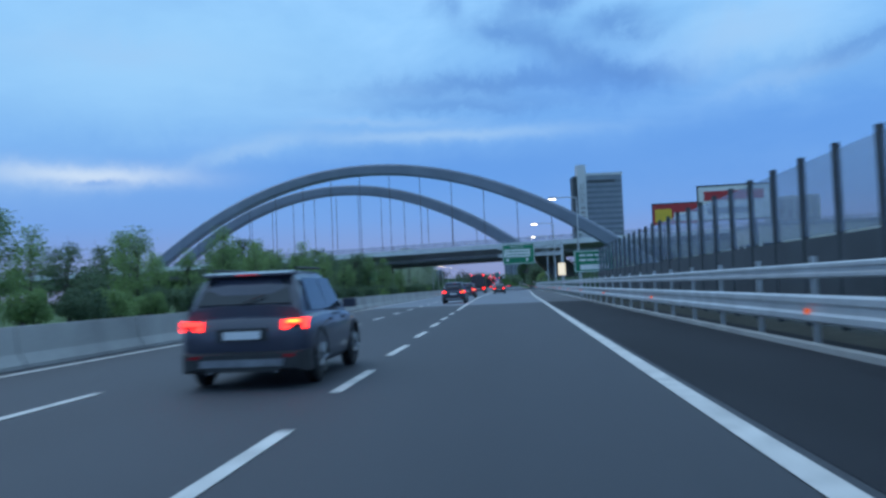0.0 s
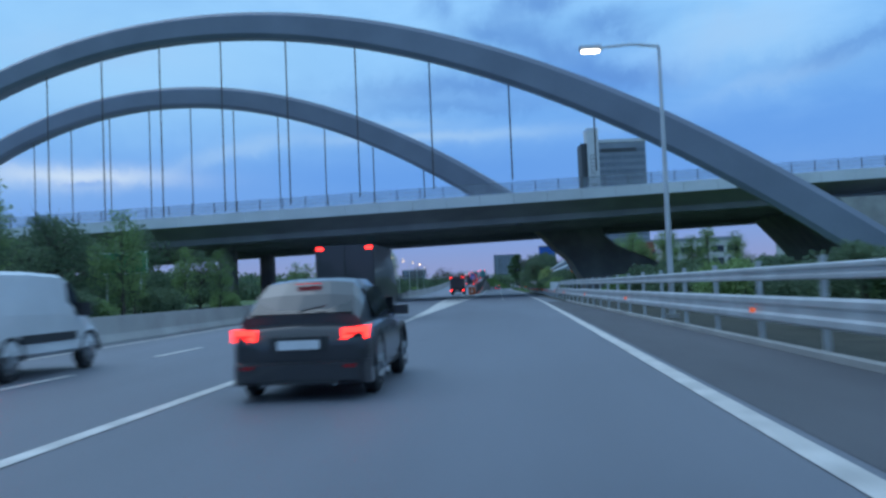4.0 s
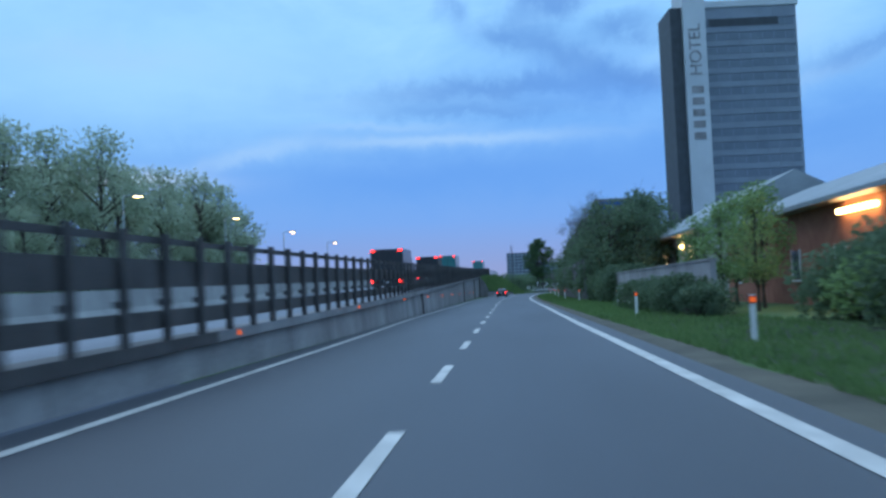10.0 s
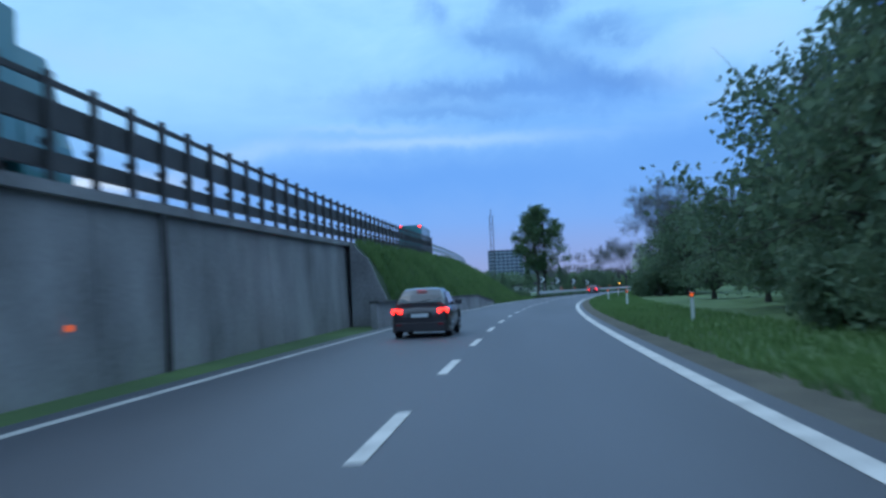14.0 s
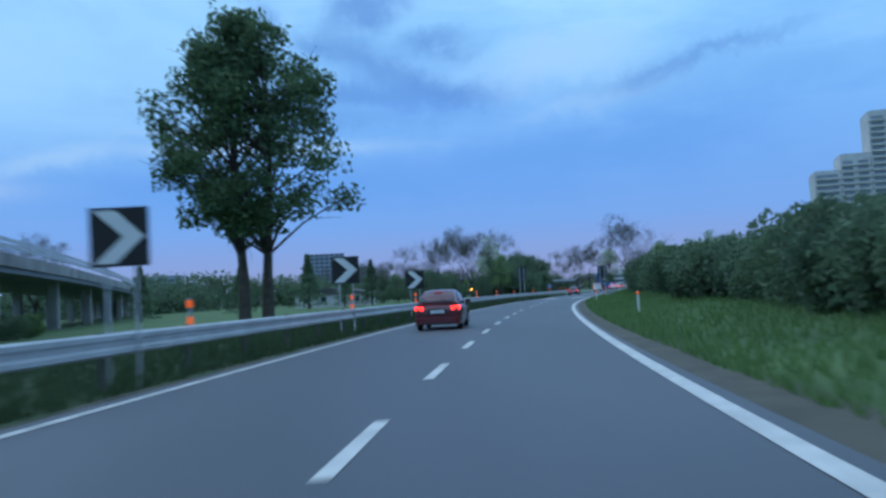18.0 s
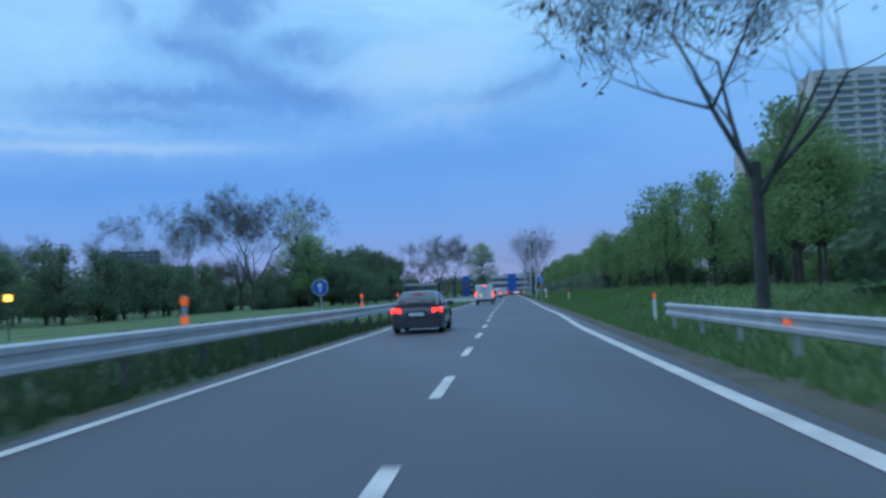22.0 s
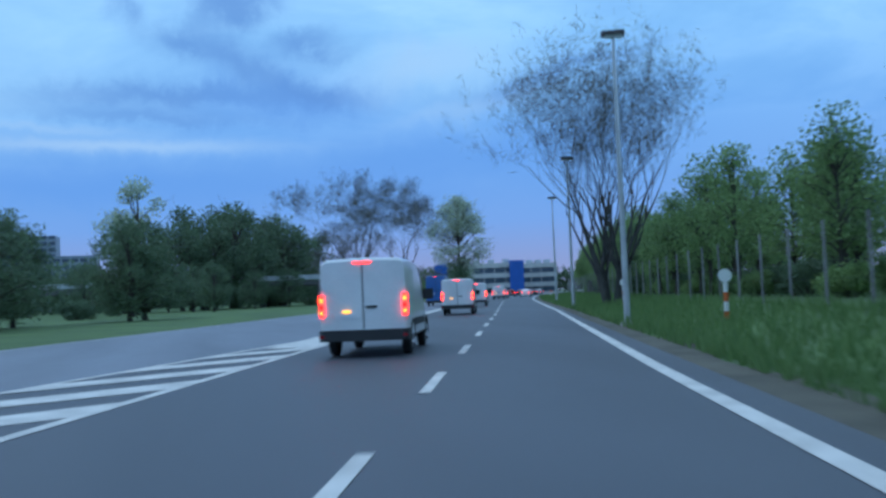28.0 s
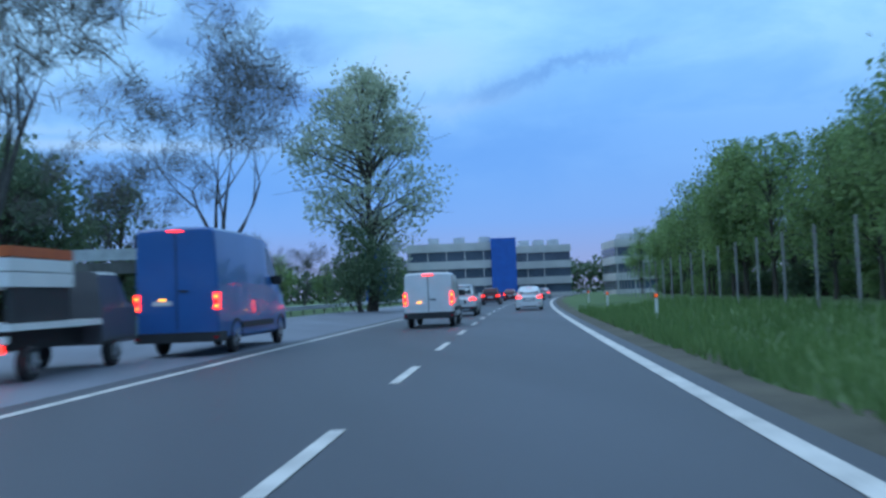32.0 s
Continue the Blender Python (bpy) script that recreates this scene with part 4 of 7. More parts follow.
def branches(sh, p, d, length, r, depth, tips, spread, up, kids):
    """A limb that bends, tapers and forks."""
    pts, rad, q, dd = [p.copy()], [r], p.copy(), d.copy()
    for i in range(4):
        dd = (dd + Vector((rnd(-1, 1), rnd(-1, 1), rnd(-0.6, 1))) * 0.13 + Vector((0, 0, up))).normalized()
        q = q + dd * length / 4
        pts.append(q.copy())
        rad.append(r * (1 - 0.17 * (i + 1)))
    sh.tube(pts, rad, 7 if r > 0.12 else (5 if r > 0.04 else 3), cap=False)
    if depth == 0:
        tips += pts[1:]
        return
    for k in range(kids):
        i = random.choice((2, 3, 4)) if k else 4
        a = rnd(0, 2 * math.pi)
        o = dd.orthogonal().normalized()
        o.rotate(Matrix.Rotation(a, 3, dd))
        nd = (dd * (1 - spread) + o * spread * rnd(0.7, 1.3)).normalized()
        branches(sh, pts[i], nd, length * rnd(0.62, 0.82), rad[i] * 0.72, depth - 1, tips, spread, up, kids)


def make_tree(name, label, seed, height, trunk_h, r, stems=1, depth=3, spread=0.55, up=0.05, kids=3, leaves=2600, size=0.22, puff=0.9, mat=None, group="trees", bark=None, twigs=0):
    """A tapered trunk with forking limbs and, where it has one, a crown of many leaves."""
    random.seed(seed)
    t = thing(name, label, "tree", group)
    sh, tips = Shape(), []
    for k in range(stems):
        a = 2 * math.pi * k / max(1, stems) + rnd(0, 1)
        lean = 0.0 if stems == 1 else 0.28
        base = Vector((math.cos(a), math.sin(a), 0)) * (0.0 if stems == 1 else r * 1.6) + Vector((0, 0, -0.2))
        d = Vector((math.cos(a) * lean, math.sin(a) * lean, 1)).normalized()
        top = base + d * trunk_h
        sh.tube([base, base.lerp(top, 0.12), base.lerp(top, 0.6), top], [r * 1.35, r, r * 0.86, r * 0.75], 9, cap=False)
        for b in range(kids + 1):
            aa = 2 * math.pi * b / (kids + 1) + rnd(0, 1)
            nd = Vector((math.cos(aa) * spread, math.sin(aa) * spread, rnd(0.55, 1.0))).normalized()
            branches(sh, base.lerp(top, rnd(0.72, 1.0)), nd, (height - trunk_h) * rnd(0.36, 0.46), r * 0.55, depth - 1, tips, spread, up, kids)
    part("trunk", sh, bark or M_BARK, t, smooth=True)
    if twigs:
        pts = [(q.x + random.gauss(0, 0.27), q.y + random.gauss(0, 0.27), q.z + random.gauss(0, 0.25)) for q in (random.choice(tips) for i in range(twigs))]
        part("twig", leaf_mesh("twig", pts, 0.42, M_TWIG, 0.036), None, t)
    if leaves:
        pts = []
        for i in range(leaves):
            q = random.choice(tips)
            pts.append((q.x + bell(puff), q.y + bell(puff), max(0.6, q.z + bell(puff * 0.8))))
        part("crown", leaf_mesh("crown", pts, size, mat or M_LEAF), None, t)
    return t


def crown_tree(name, label, seed, height, base, radius, r, clumps=44, leaves=4200, size=0.15, puff=0.55, mat=None, group="trees", stems=1, peak=0.45, gap=1.0):
    """A tree whose limbs reach out to clumps of leaves that fill an uneven crown."""
    random.seed(seed)
    t = thing(name, label, "tree", group)
    sh, cl = Shape(), []
    for k in range(clumps):
        f = rnd(0.02, 1.0)
        rr = radius * math.sin(math.pi * min(1.0, f ** (0.7 if peak < 0.5 else 1.15) * 0.93 + 0.05)) ** 0.75 * math.sqrt(rnd(0.12, 1.0)) * rnd(0.8, 1.12)
        a = rnd(0, 6.283)
        cl.append(Vector((math.cos(a) * rr, math.sin(a) * rr, base + (height - base) * f)))
    for k in range(stems):
        a = 2.5 * k + 0.4
        off = Vector((math.cos(a), math.sin(a), 0)) * (0.0 if stems == 1 else 0.75)
        top = Vector((off.x * 1.8, off.y * 1.8, height * 0.86))
        pts = [off + Vector((0, 0, -0.2)), off + Vector((0.05, 0, base * 0.5)), off.lerp(top, 0.45) + Vector((rnd(-0.2, 0.2), rnd(-0.2, 0.2), base * 0.8)), top]
        pts[2].z = height * 0.48
        sh.tube(pts, [r * 1.4, r, r * 0.6, r * 0.12], 9, cap=False)
        for c in cl[k::stems]:
            z0 = max(base * 0.75, min(c.z - radius * rnd(0.3, 0.8), height * 0.7))
            q = off.lerp(top, z0 / (height * 0.86))
            q.z = z0
            mid = q.lerp(c, 0.5) + Vector((rnd(-0.2, 0.2), rnd(-0.2, 0.2), rnd(0.0, 0.4)))
            sh.tube([q, mid, c], [r * 0.32, r * 0.2, r * 0.06], 5, cap=False)
            for j in range(3):
                e = c + Vector((random.gauss(0, puff), random.gauss(0, puff), random.gauss(0, puff))) * 1.2
                sh.tube([mid.lerp(c, 0.5), e], [r * 0.1, r * 0.03], 3, cap=False)
    part("trunk", sh, M_BARK, t, smooth=True)
    pts = []
    for i in range(leaves):
        c = random.choice(cl)
        g = puff * (0.75 + 0.5 * ((cl.index(c) * 7) % 5) / 5)
        pts.append((c.x + bell(g), c.y + bell(g), max(0.3, c.z + bell(g * 0.75))))
    part("crown", leaf_mesh("crown", pts, size, mat or M_LEAF), None, t)
    return t


def make_shrub(name, label, seed, w, h, n=2600, size=0.2, mat=None, group="shrubs"):
    """A dense shrub: stems and lumps of leaves with an uneven outline."""
    random.seed(seed)
    t = thing(name, label, "shrub", group)
    sh = Shape()
    lumps = []
    for k in range(16):
        a, d = rnd(0, 6.28), math.sqrt(rnd(0, 1)) * w * 0.42
        c = Vector((math.cos(a) * d, math.sin(a) * d, rnd(0.25, 0.85) * h * (1 - 0.5 * (d / (w * 0.5)) ** 2)))
        lumps.append((c, rnd(0.16, 0.32) * min(w, h)))
        sh.tube([(c.x * 0.3, c.y * 0.3, -0.1), (c.x * 0.7, c.y * 0.7, c.z * 0.5), c], [0.06, 0.04, 0.015], 4, cap=False)
    part("stem", sh, M_BARK, t)
    pts = []
    for i in range(n):
        c, r = random.choice(lumps)
        v = Vector((random.gauss(0, 1), random.gauss(0, 1), random.gauss(0, 1))).normalized() * r * rnd(0.55, 1.15)
        pts.append((c.x + v.x, c.y + v.y, max(0.03, c.z + v.z)))
    part("leaves", leaf_mesh("leaves", pts, size, mat or M_LEAFD), None, t)
    return t


def make_conifer(name, label, seed, h, w):
    random.seed(seed)
    t = thing(name, label, "tree", "conifers")
    part("trunk", Shape().tube([(0, 0, -0.2), (0, 0, h * 0.5), (0, 0, h)], [0.22, 0.14, 0.03], 7, cap=False), M_BARK, t)
    pts = []
    for i in range(2600):
        f = rnd(0.08, 1.0) ** 0.8
        tier = 0.75 + 0.25 * math.cos(f * 40)
        rr = w * (1 - f) * tier * math.sqrt(rnd(0.15, 1)) + 0.1
        a = rnd(0, 6.28)
        pts.append((math.cos(a) * rr, math.sin(a) * rr, h * f - rr * 0.25))
    part("needles", leaf_mesh("needles", pts, 0.26, M_LEAFD, 0.3), None, t)
    return t


leafy = [crown_tree("leafy_tree", "spring-green leafy tree with a slender trunk", 10 + i, 9.2, 1.9 + 0.5 * i, 2.3, 0.13, 40, 3000, 0.135, 0.6, M_LEAF, "roadside trees") for i in range(3)]
dark = [crown_tree("broad_tree", "dark green broad-crowned tree", 20 + i, 9.0, 1.0, 3.9, 0.22, 52, 5200, 0.16, 0.68, M_LEAFD, "roadside trees") for i in range(2)]
pale = [crown_tree("poplar_tree", "pale green young-leaved tree in a row", 30 + i, 12.0, 1.6, 2.9, 0.2, 44, 4600, 0.16, 0.62, M_LEAFP, "row of trees", peak=0.6) for i in range(2)]
bare = [make_tree("bare_tree", "leafless tree with fine grey twigs", 40 + i, 13.0, 3.0, 0.24, depth=5, spread=0.5, up=0.07, leaves=0, bark=M_LIMB, group="bare trees", twigs=5200) for i in range(2)]
shrubs = [make_shrub(("shrub", "hedge_bush")[i], "dense dark green roadside shrub", 50 + i, 5.0, 3.4, 4600, 0.13) for i in range(2)] + [make_shrub("green_bush", "mid-green bushy roadside shrub", 53, 4.5, 3.0, 4200, 0.125, M_LEAF)]
conifer = make_conifer("conifer", "dark green cone-shaped conifer tree", 60, 8.0, 3.6)
_used = set()


def put(model, x, y, k=1.0, z=0.0, kz=None, turn=None):
    """Stands a model or, after its first use, a copy of it at a place."""
    m = Matrix.LocRotScale((x, y, z), Euler((0, 0, rnd(0, 6.28) if turn is None else turn)), (k, k, kz or k))
    if model.name not in _used:
        _used.add(model.name)
        model.matrix_basis = m
        return model
    made = copy_thing(model, pose(0, 0, 0))
    made.matrix_basis = m
    return made


def plant(models, s0, s1, step, u0, u1, k0, k1, seed):
    random.seed(seed)
    s = s0
    while s < s1:
        v, u = s + rnd(-0.4, 0.4) * step, rnd(u0, u1)
        p = at(v, u)
        put(random.choice(models), p.x, p.y, rnd(k0, k1), rise(v, u) - 0.03)
        s += step


# left of the motorway, before and behind the bridge
plant(dark + leafy, 24, 120, 5.0, -37, -29, 0.52, 0.76, 1)
plant(leafy[:1] + shrubs, 22, 215, 4.0, -29.5, -26.5, 0.58, 0.85, 2)
plant(dark, 110, 222, 6.0, -37, -30, 0.6, 0.95, 3)
plant(pale + leafy, 288, 350, 9.0, -44, -36, 0.55, 0.8, 4)
plant(shrubs, 285, 480, 6.0, -40, -34, 0.7, 1.0, 40)
plant(pale, 344, 388, 4.4, -46, -37, 0.72, 0.9, 5)
plant(pale, 392, 458, 2.8, -50, -40, 1.25, 1.5, 54)
# behind the rail: shrubs, garden, wall shrubs, hedge bank
plant(shrubs, 280, 345, 2.4, 9.0, 13.0, 0.75, 1.0, 6)
plant(shrubs[:2], 284, 345, 4.0, 12.0, 15.5, 1.0, 1.3, 41)
plant(leafy, 262, 282, 7.0, 14, 16, 0.55, 0.7, 7)
plant(shrubs + leafy[:1], 284, 306, 3.0, 16.0, 27.0, 0.9, 1.2, 55)
random.seed(56)
for x, y, k in ((24, 278, 0.8), (28, 281, 0.95), (32, 277, 0.85), (36, 283, 1.0), (40, 280, 0.9), (30, 287, 1.0)):
    put(random.choice(leafy), x, y, k)
    put(random.choice(shrubs), x + 2, y - 3, k * 1.2)
plant(shrubs[:2] + dark, 390, 416, 3.0, 9.6, 12.0, 0.8, 1.0, 8)
plant(shrubs[:2], 384, 403, 2.2, 8.6, 9.6, 0.7, 0.9, 52)
put(dark[1], *at(399, 9.2).xy, 1.0)
plant(shrubs[:2], 350, 365, 2.2, 6.4, 7.2, 0.42, 0.58, 57)
for v, u, k in ((354, 10.2, 0.5), (357.5, 11.4, 0.58), (361, 10.4, 0.52), (364, 11.8, 0.6), (366, 10.2, 0.5)):
    put(random.choice(leafy), *at(v, u).xy, k)
plant(dark, 404, 474, 5.0, 12.0, 15.0, 1.0, 1.3, 9)
plant(shrubs[:2], 400, 452, 2.4, 9.4, 10.6, 1.15, 1.5, 42)
plant(shrubs[:2], 456, 478, 2.6, 8.6, 10.0, 0.8, 1.0, 47)
plant(dark, 456, 494, 4.0, 10.5, 13.5, 0.95, 1.2, 62)
plant(dark + bare[:1], 474, 520, 5.0, 12, 18, 0.6, 0.85, 10)
plant(bare[:1] + dark + dark, 546, 572, 3.6, 11.0, 14, 0.85, 1.1, 11)
plant(shrubs[:2], 546, 580, 2.6, 9.0, 11, 0.9, 1.1, 12)
plant(shrubs[:2], 592, 742, 2.0, 9.8, 12.5, 0.88, 1.12, 13)
plant(dark, 604, 740, 7.0, 14.0, 18.0, 0.44, 0.54, 14)
random.seed(58)
for y in range(588, 648, 5):
    q = main_edge(y, -1.5)
    put(random.choice(shrubs), q.x + rnd(-1, 2), y, rnd(0.4, 0.62))
random.seed(63)
for v, u, k in ((572, -8.6, 0.42), (575, -10.5, 0.55), (578, -8.8, 0.4), (580, -12.0, 0.6), (583, -9.6, 0.45), (586, -11.5, 0.5), (577, -13.5, 0.62), (590, -13.0, 0.5)):
    put(random.choice(shrubs), *at(v, u).xy, k, -0.05)
for v, u, k in ((581, -15.5, 0.75), (586, -18, 0.8), (592, -17, 0.7), (598, -20, 0.8), (606, -19, 0.7), (584, -21, 0.85), (594, -24, 0.9)):
    put(random.choice(shrubs), *at(v, u).xy, k, -0.05)
for i in range(12):
    q = main_edge(560 + 9 * i)
    put(random.choice(dark), q.x - rnd(20, 30), q.y + rnd(-3, 3), rnd(0.42, 0.58))
# young wood behind the wire fence
plant(leafy, 752, 1110, 2.9, 11.5, 16.0, 0.62, 0.88, 15)
plant(leafy, 1003, 1040, 4.6, 12.6, 16.5, 0.8, 1.05, 66)
plant(leafy, 1024, 1075, 3.2, 11.5, 15.0, 0.7, 0.95, 68)
plant(shrubs[2:], 840, 1100, 4.4, 12.5, 16.0, 0.4, 0.6, 67)
plant(leafy, 752, 1110, 4.6, 18.0, 28.0, 0.75, 1.0, 16)
plant(shrubs, 752, 1110, 4.5, 13.0, 18.0, 0.5, 0.7, 17)
# the field on the other side: rows of trees
plant(dark + bare + leafy, 800, 950, 5.0, -70, -54, 0.7, 1.05, 18)
plant(dark + shrubs[:2], 795, 950, 5.0, -54, -44, 0.6, 0.9, 19)
plant(dark, 915, 985, 5.0, -42, -33, 0.8, 1.05, 20)
random.seed(50)
for s, u, k in ((1068, -66, 2.0), (1076, -58, 2.2), (1088, -63, 2.3), (1098, -55, 2.1), (1110, -62, 2.2), (1122, -54, 1.9), (1060, -74, 1.8), (1082, -70, 2.4), (1094, -66, 2.5), (1104, -58, 2.4), (1070, -60, 1.7), (1116, -66, 2.3)):
    put(random.choice(dark), *at(s, u).xy, k)
put(pale[0], *at(1073, -77).xy, 2.15)
put(bare[0], *at(892, -50).xy, 1.9)
put(bare[1], *at(904, -56).xy, 1.75)
put(bare[0], *at(880, -60).xy, 1.6)
put(pale[1], *at(930, -50).xy, 1.8)
put(dark[0], *at(918, -47).xy, 1.5)
plant(shrubs, 84, 200, 3.2, 8.2, 10.5, 0.5, 0.75, 51)
plant(leafy + dark, 905, 935, 7.0, -44, -40, 1.3, 1.5, 43)
plant(dark + shrubs[:2], 1000, 1160, 6.5, -64, -44, 0.7, 0.95, 21)
plant(bare + dark, 640, 700, 10.0, -85, -66, 0.7, 1.1, 22)
plant(bare + leafy[:1], 1100, 1190, 9.0, -34, -26, 0.6, 0.9, 44)
random.seed(23)
for i in range(30):
    put(random.choice(dark), rnd(-190, -60), rnd(560, 900), rnd(0.8, 1.2))


def far_woods(name, label, line, n, h0, h1, depth, mat, seed):
    """Distant wood: a deep, uneven band of leaves along a line of points."""
    rng = np.random.default_rng(seed)
    pts = np.array(line, dtype=float)
    seg = np.concatenate([[0], np.cumsum(np.linalg.norm(np.diff(pts, axis=0), axis=1))])
    q = rng.uniform(0, seg[-1], n)
    x, y = np.interp(q, seg, pts[:, 0]), np.interp(q, seg, pts[:, 1])
    crown = np.array([noise.noise((v / 9.0, seed * 3.1, 0)) + 0.6 * noise.noise((v / 3.3, seed * 1.7, 5)) for v in q])
    top = h0 + (h1 - h0) * np.clip(0.5 + 0.75 * crown, 0, 1.25)
    z = top * rng.uniform(0.0, 1.0, n) ** 0.75
    x = x + rng.normal(0, depth, n)
    y = y + rng.normal(0, depth, n)
    return tagged(new(name, leaf_mesh(name, np.stack([x, y, z], axis=1), 0.78, mat)), label, "wood", "", "stuff")


far_woods("far_wood", "distant dark wood beyond the motorway", [(-95, 230), (-90, 420), (-105, 600), (-70, 760), (-30, 900)], 37500, 4, 11, 4.0, M_LEAFD, 1)
far_woods("far_wood", "distant dark wood beyond the field", [(-60, 880), (-5, 960), (40, 1090), (90, 1190), (160, 1240)], 32500, 6, 14, 4.0, M_LEAFD, 2)
far_woods("far_wood", "distant wood at the end of the road", [(150, 1230), (230, 1240), (330, 1200), (400, 1080)], 22500, 6, 13, 4.0, M_LEAFD, 3)
far_woods("far_wood", "distant wood along the horizon ahead", [(-420, 900), (-250, 1180), (-60, 1330), (160, 1400)], 30000, 6, 16, 6.0, M_LEAFD, 4)
far_woods("far_wood", "distant wood behind the houses", [(95, 240), (110, 400), (120, 560), (150, 720), (190, 860), (240, 980)], 22500, 5, 11, 4.0, M_LEAFD, 5)

# single trees
oak = crown_tree("roadside_oak", "tall green leafy tree with twin trunks beside the curve", 71, 18.2, 5.6, 5.9, 0.3, 120, 24000, 0.17, 0.66, M_LEAFM, "single trees", stems=2)
put(oak, 9.1, 638.2, 1.0, turn=0.3)
bigbare = make_tree("bare_tree_many_stems", "big leafless tree with many stems rising like a fan", 72, 18.5, 2.6, 0.3, stems=6, depth=5, spread=0.40, up=0.075, leaves=0, bark=M_LIMB, group="bare trees", twigs=15000)
p = at(956, 6.2)
put(bigbare, p.x, p.y, 0.68, z=rise(956, 6.2) - 0.05, turn=0, kz=0.86)
seedy = make_tree("seed_pod_tree", "leafless roadside tree hung with small seed clusters", 73, 14.0, 4.2, 0.19, stems=1, depth=5, kids=3, spread=0.56, up=0.05, leaves=520, size=0.11, puff=0.5, mat=M_LIMB, bark=M_LIMB, group="bare trees", twigs=4200)
p = at(743, 6.6)
put(seedy, p.x, p.y, 1.0, z=rise(743, 6.6) - 0.05, turn=1)
round_tree = crown_tree("round_tree", "tall half-leaved tree with a rounded crown", 74, 21.0, 5.0, 6.6, 0.36, 84, 11500, 0.2, 1.0, M_LEAFP, "single trees", peak=0.6)
put(round_tree, 164.9, 1065.0, 1.0, turn=0)
ivy = make_shrub("ivy_clump", "dark ivy-clad growth at the foot of the tall tree", 75, 6.5, 8.5, 4200, 0.18)
put(ivy, 163.5, 1063.0, 1.0, turn=0)
put(bare[0], 138.7, 1037.5, 1.85)
put(bare[1], 151.8, 1061.0, 1.75)
put(bare[0], 143.0, 1075.0, 1.35)
put(bare[1], 9.3, 405.0, 0.72)
put(conifer, *at(577, 11.5).xy, 1.1)
for ds, du, k in ((0, 0.3, 0.9), (4, 2.0, 0.8), (8, -0.3, 0.72)):
    p = at(993 + ds, 12.5 + du)
    put(conifer, p.x, p.y, k, rise(985, 12.5) - 0.05)
for s, u, k in ((735, -48, 1.2), (748, -46, 0.9), (771, -48, 1.2), (700, -44, 0.8), (682, -48, 0.8)):
    p = at(s, u)
    put(conifer, p.x, p.y, k)


# ---- signs, lamps, posts ----
def lamp_post(s, u, h, arm, lit, label, flip=-1):
    """A street lamp; arm: length of the bracket towards the road, 0 for a head on the mast."""
    t = thing("street_lamp", label, "street lamp", "street lamps", place=road_pose(s, u))
    part("base", Shape().box(-0.2, 0.2, -0.2, 0.2, -0.1, 0.12, 0.04), M_CONC, t)
    part("mast", Shape().tube([(0, 0, 0.1), (0, 0, h * 0.5), (0, 0, h)], [0.11, 0.085, 0.05], 10), M_STEEL, t)
    x = 0.0
    if arm:
        part("arm", Shape().tube([(0, 0, h), (flip * arm * 0.4, 0, h + 0.12), (flip * arm, 0, h + 0.05)], [0.05, 0.045, 0.04], 7), M_STEEL, t)
        x = flip * arm
    part("head", Shape().box(x - 0.38, x + 0.38, -0.16, 0.16, h - 0.02, h + 0.14, 0.06), M_RUST if not lit else M_STEEL, t)
    part("lens", Shape().box(x - 0.3, x + 0.3, -0.12, 0.12, h - 0.07, h - 0.021, 0.04), M_LAMPW if lit else M_SIGNW, t)
    return t


for s, u, arm in ((86, 6.15, 2.25), (122, 5.3, 2.55), (155, 5.4, 2.3)):
    lamp_post(s, u, 9.2, arm, True, "tall galvanised street lamp with a long arm, lit")
for x, y in ((-29.2, 336), (-29.2, 359.5), (-29.2, 383.5), (-28.5, 406), (-28.3, 428.5), (-28.3, 455)):
    t = lamp_post(0, 0, 9.7, 1.2, True, "lit street lamp beyond the far carriageway", 1)
    t.matrix_basis = pose(x, y, 0, 0, 0, 0)
    for ch in t.children:
        if ch.name.startswith("lens"):
            ch.data.materials[0] = M_LAMP
for s, u in ((849, 3.3), (878, 3.4), (905, 3.75), (928, 3.7), (956.5, 3.8), (981.5, 3.8)):
    lamp_post(s, u, 9.6, 0, False, "slim grey street lamp mast on the verge, unlit")

# text bars stand for writing that cannot be made out
def bars(parent, x0, x1, zs, y, h, mat, seed):
    random.seed(seed)
    for z in zs:
        x = x0
        while x < x1 - 0.2:
            w = min(rnd(0.25, 0.7), x1 - x)
            part("text_bar", Shape().box(x, x + w, y - 0.012, y, z, z + h), mat, parent)
            x += w + 0.12


def words(parent, body, size, x, y, z, mat, upright=0.0):
    cu = bpy.data.curves.new("lettering", "FONT")
    cu.body, cu.size, cu.extrude, cu.align_x, cu.align_y = body, size, 0.01, "CENTER", "CENTER"
    cu.materials.append(mat)
    ob = new("lettering", cu)
    ob.parent = parent
    ob.matrix_basis = pose(x, y, z, 90, 0, 0) @ pose(0, 0, 0, 0, 0, upright)
    return ob


def board(parent, x0, x1, z0, z1, mat, rim=0.07, y=0.0):
    part("panel", Shape().box(x0, x1, y - 0.03, y + 0.03, z0, z1), mat, parent)
    for a, b, c, d in ((x0 + 0.06, x1 - 0.06, z1 - 0.06 - rim, z1 - 0.06), (x0 + 0.06, x1 - 0.06, z0 + 0.06, z0 + 0.06 + rim), (x0 + 0.06, x0 + 0.06 + rim, z0 + 0.06, z1 - 0.06), (x1 - 0.06 - rim, x1 - 0.06, z0 + 0.06, z1 - 0.06)):
        part("rim", Shape().box(a, b, y - 0.04, y - 0.031, c, d), M_SIGNW, parent)


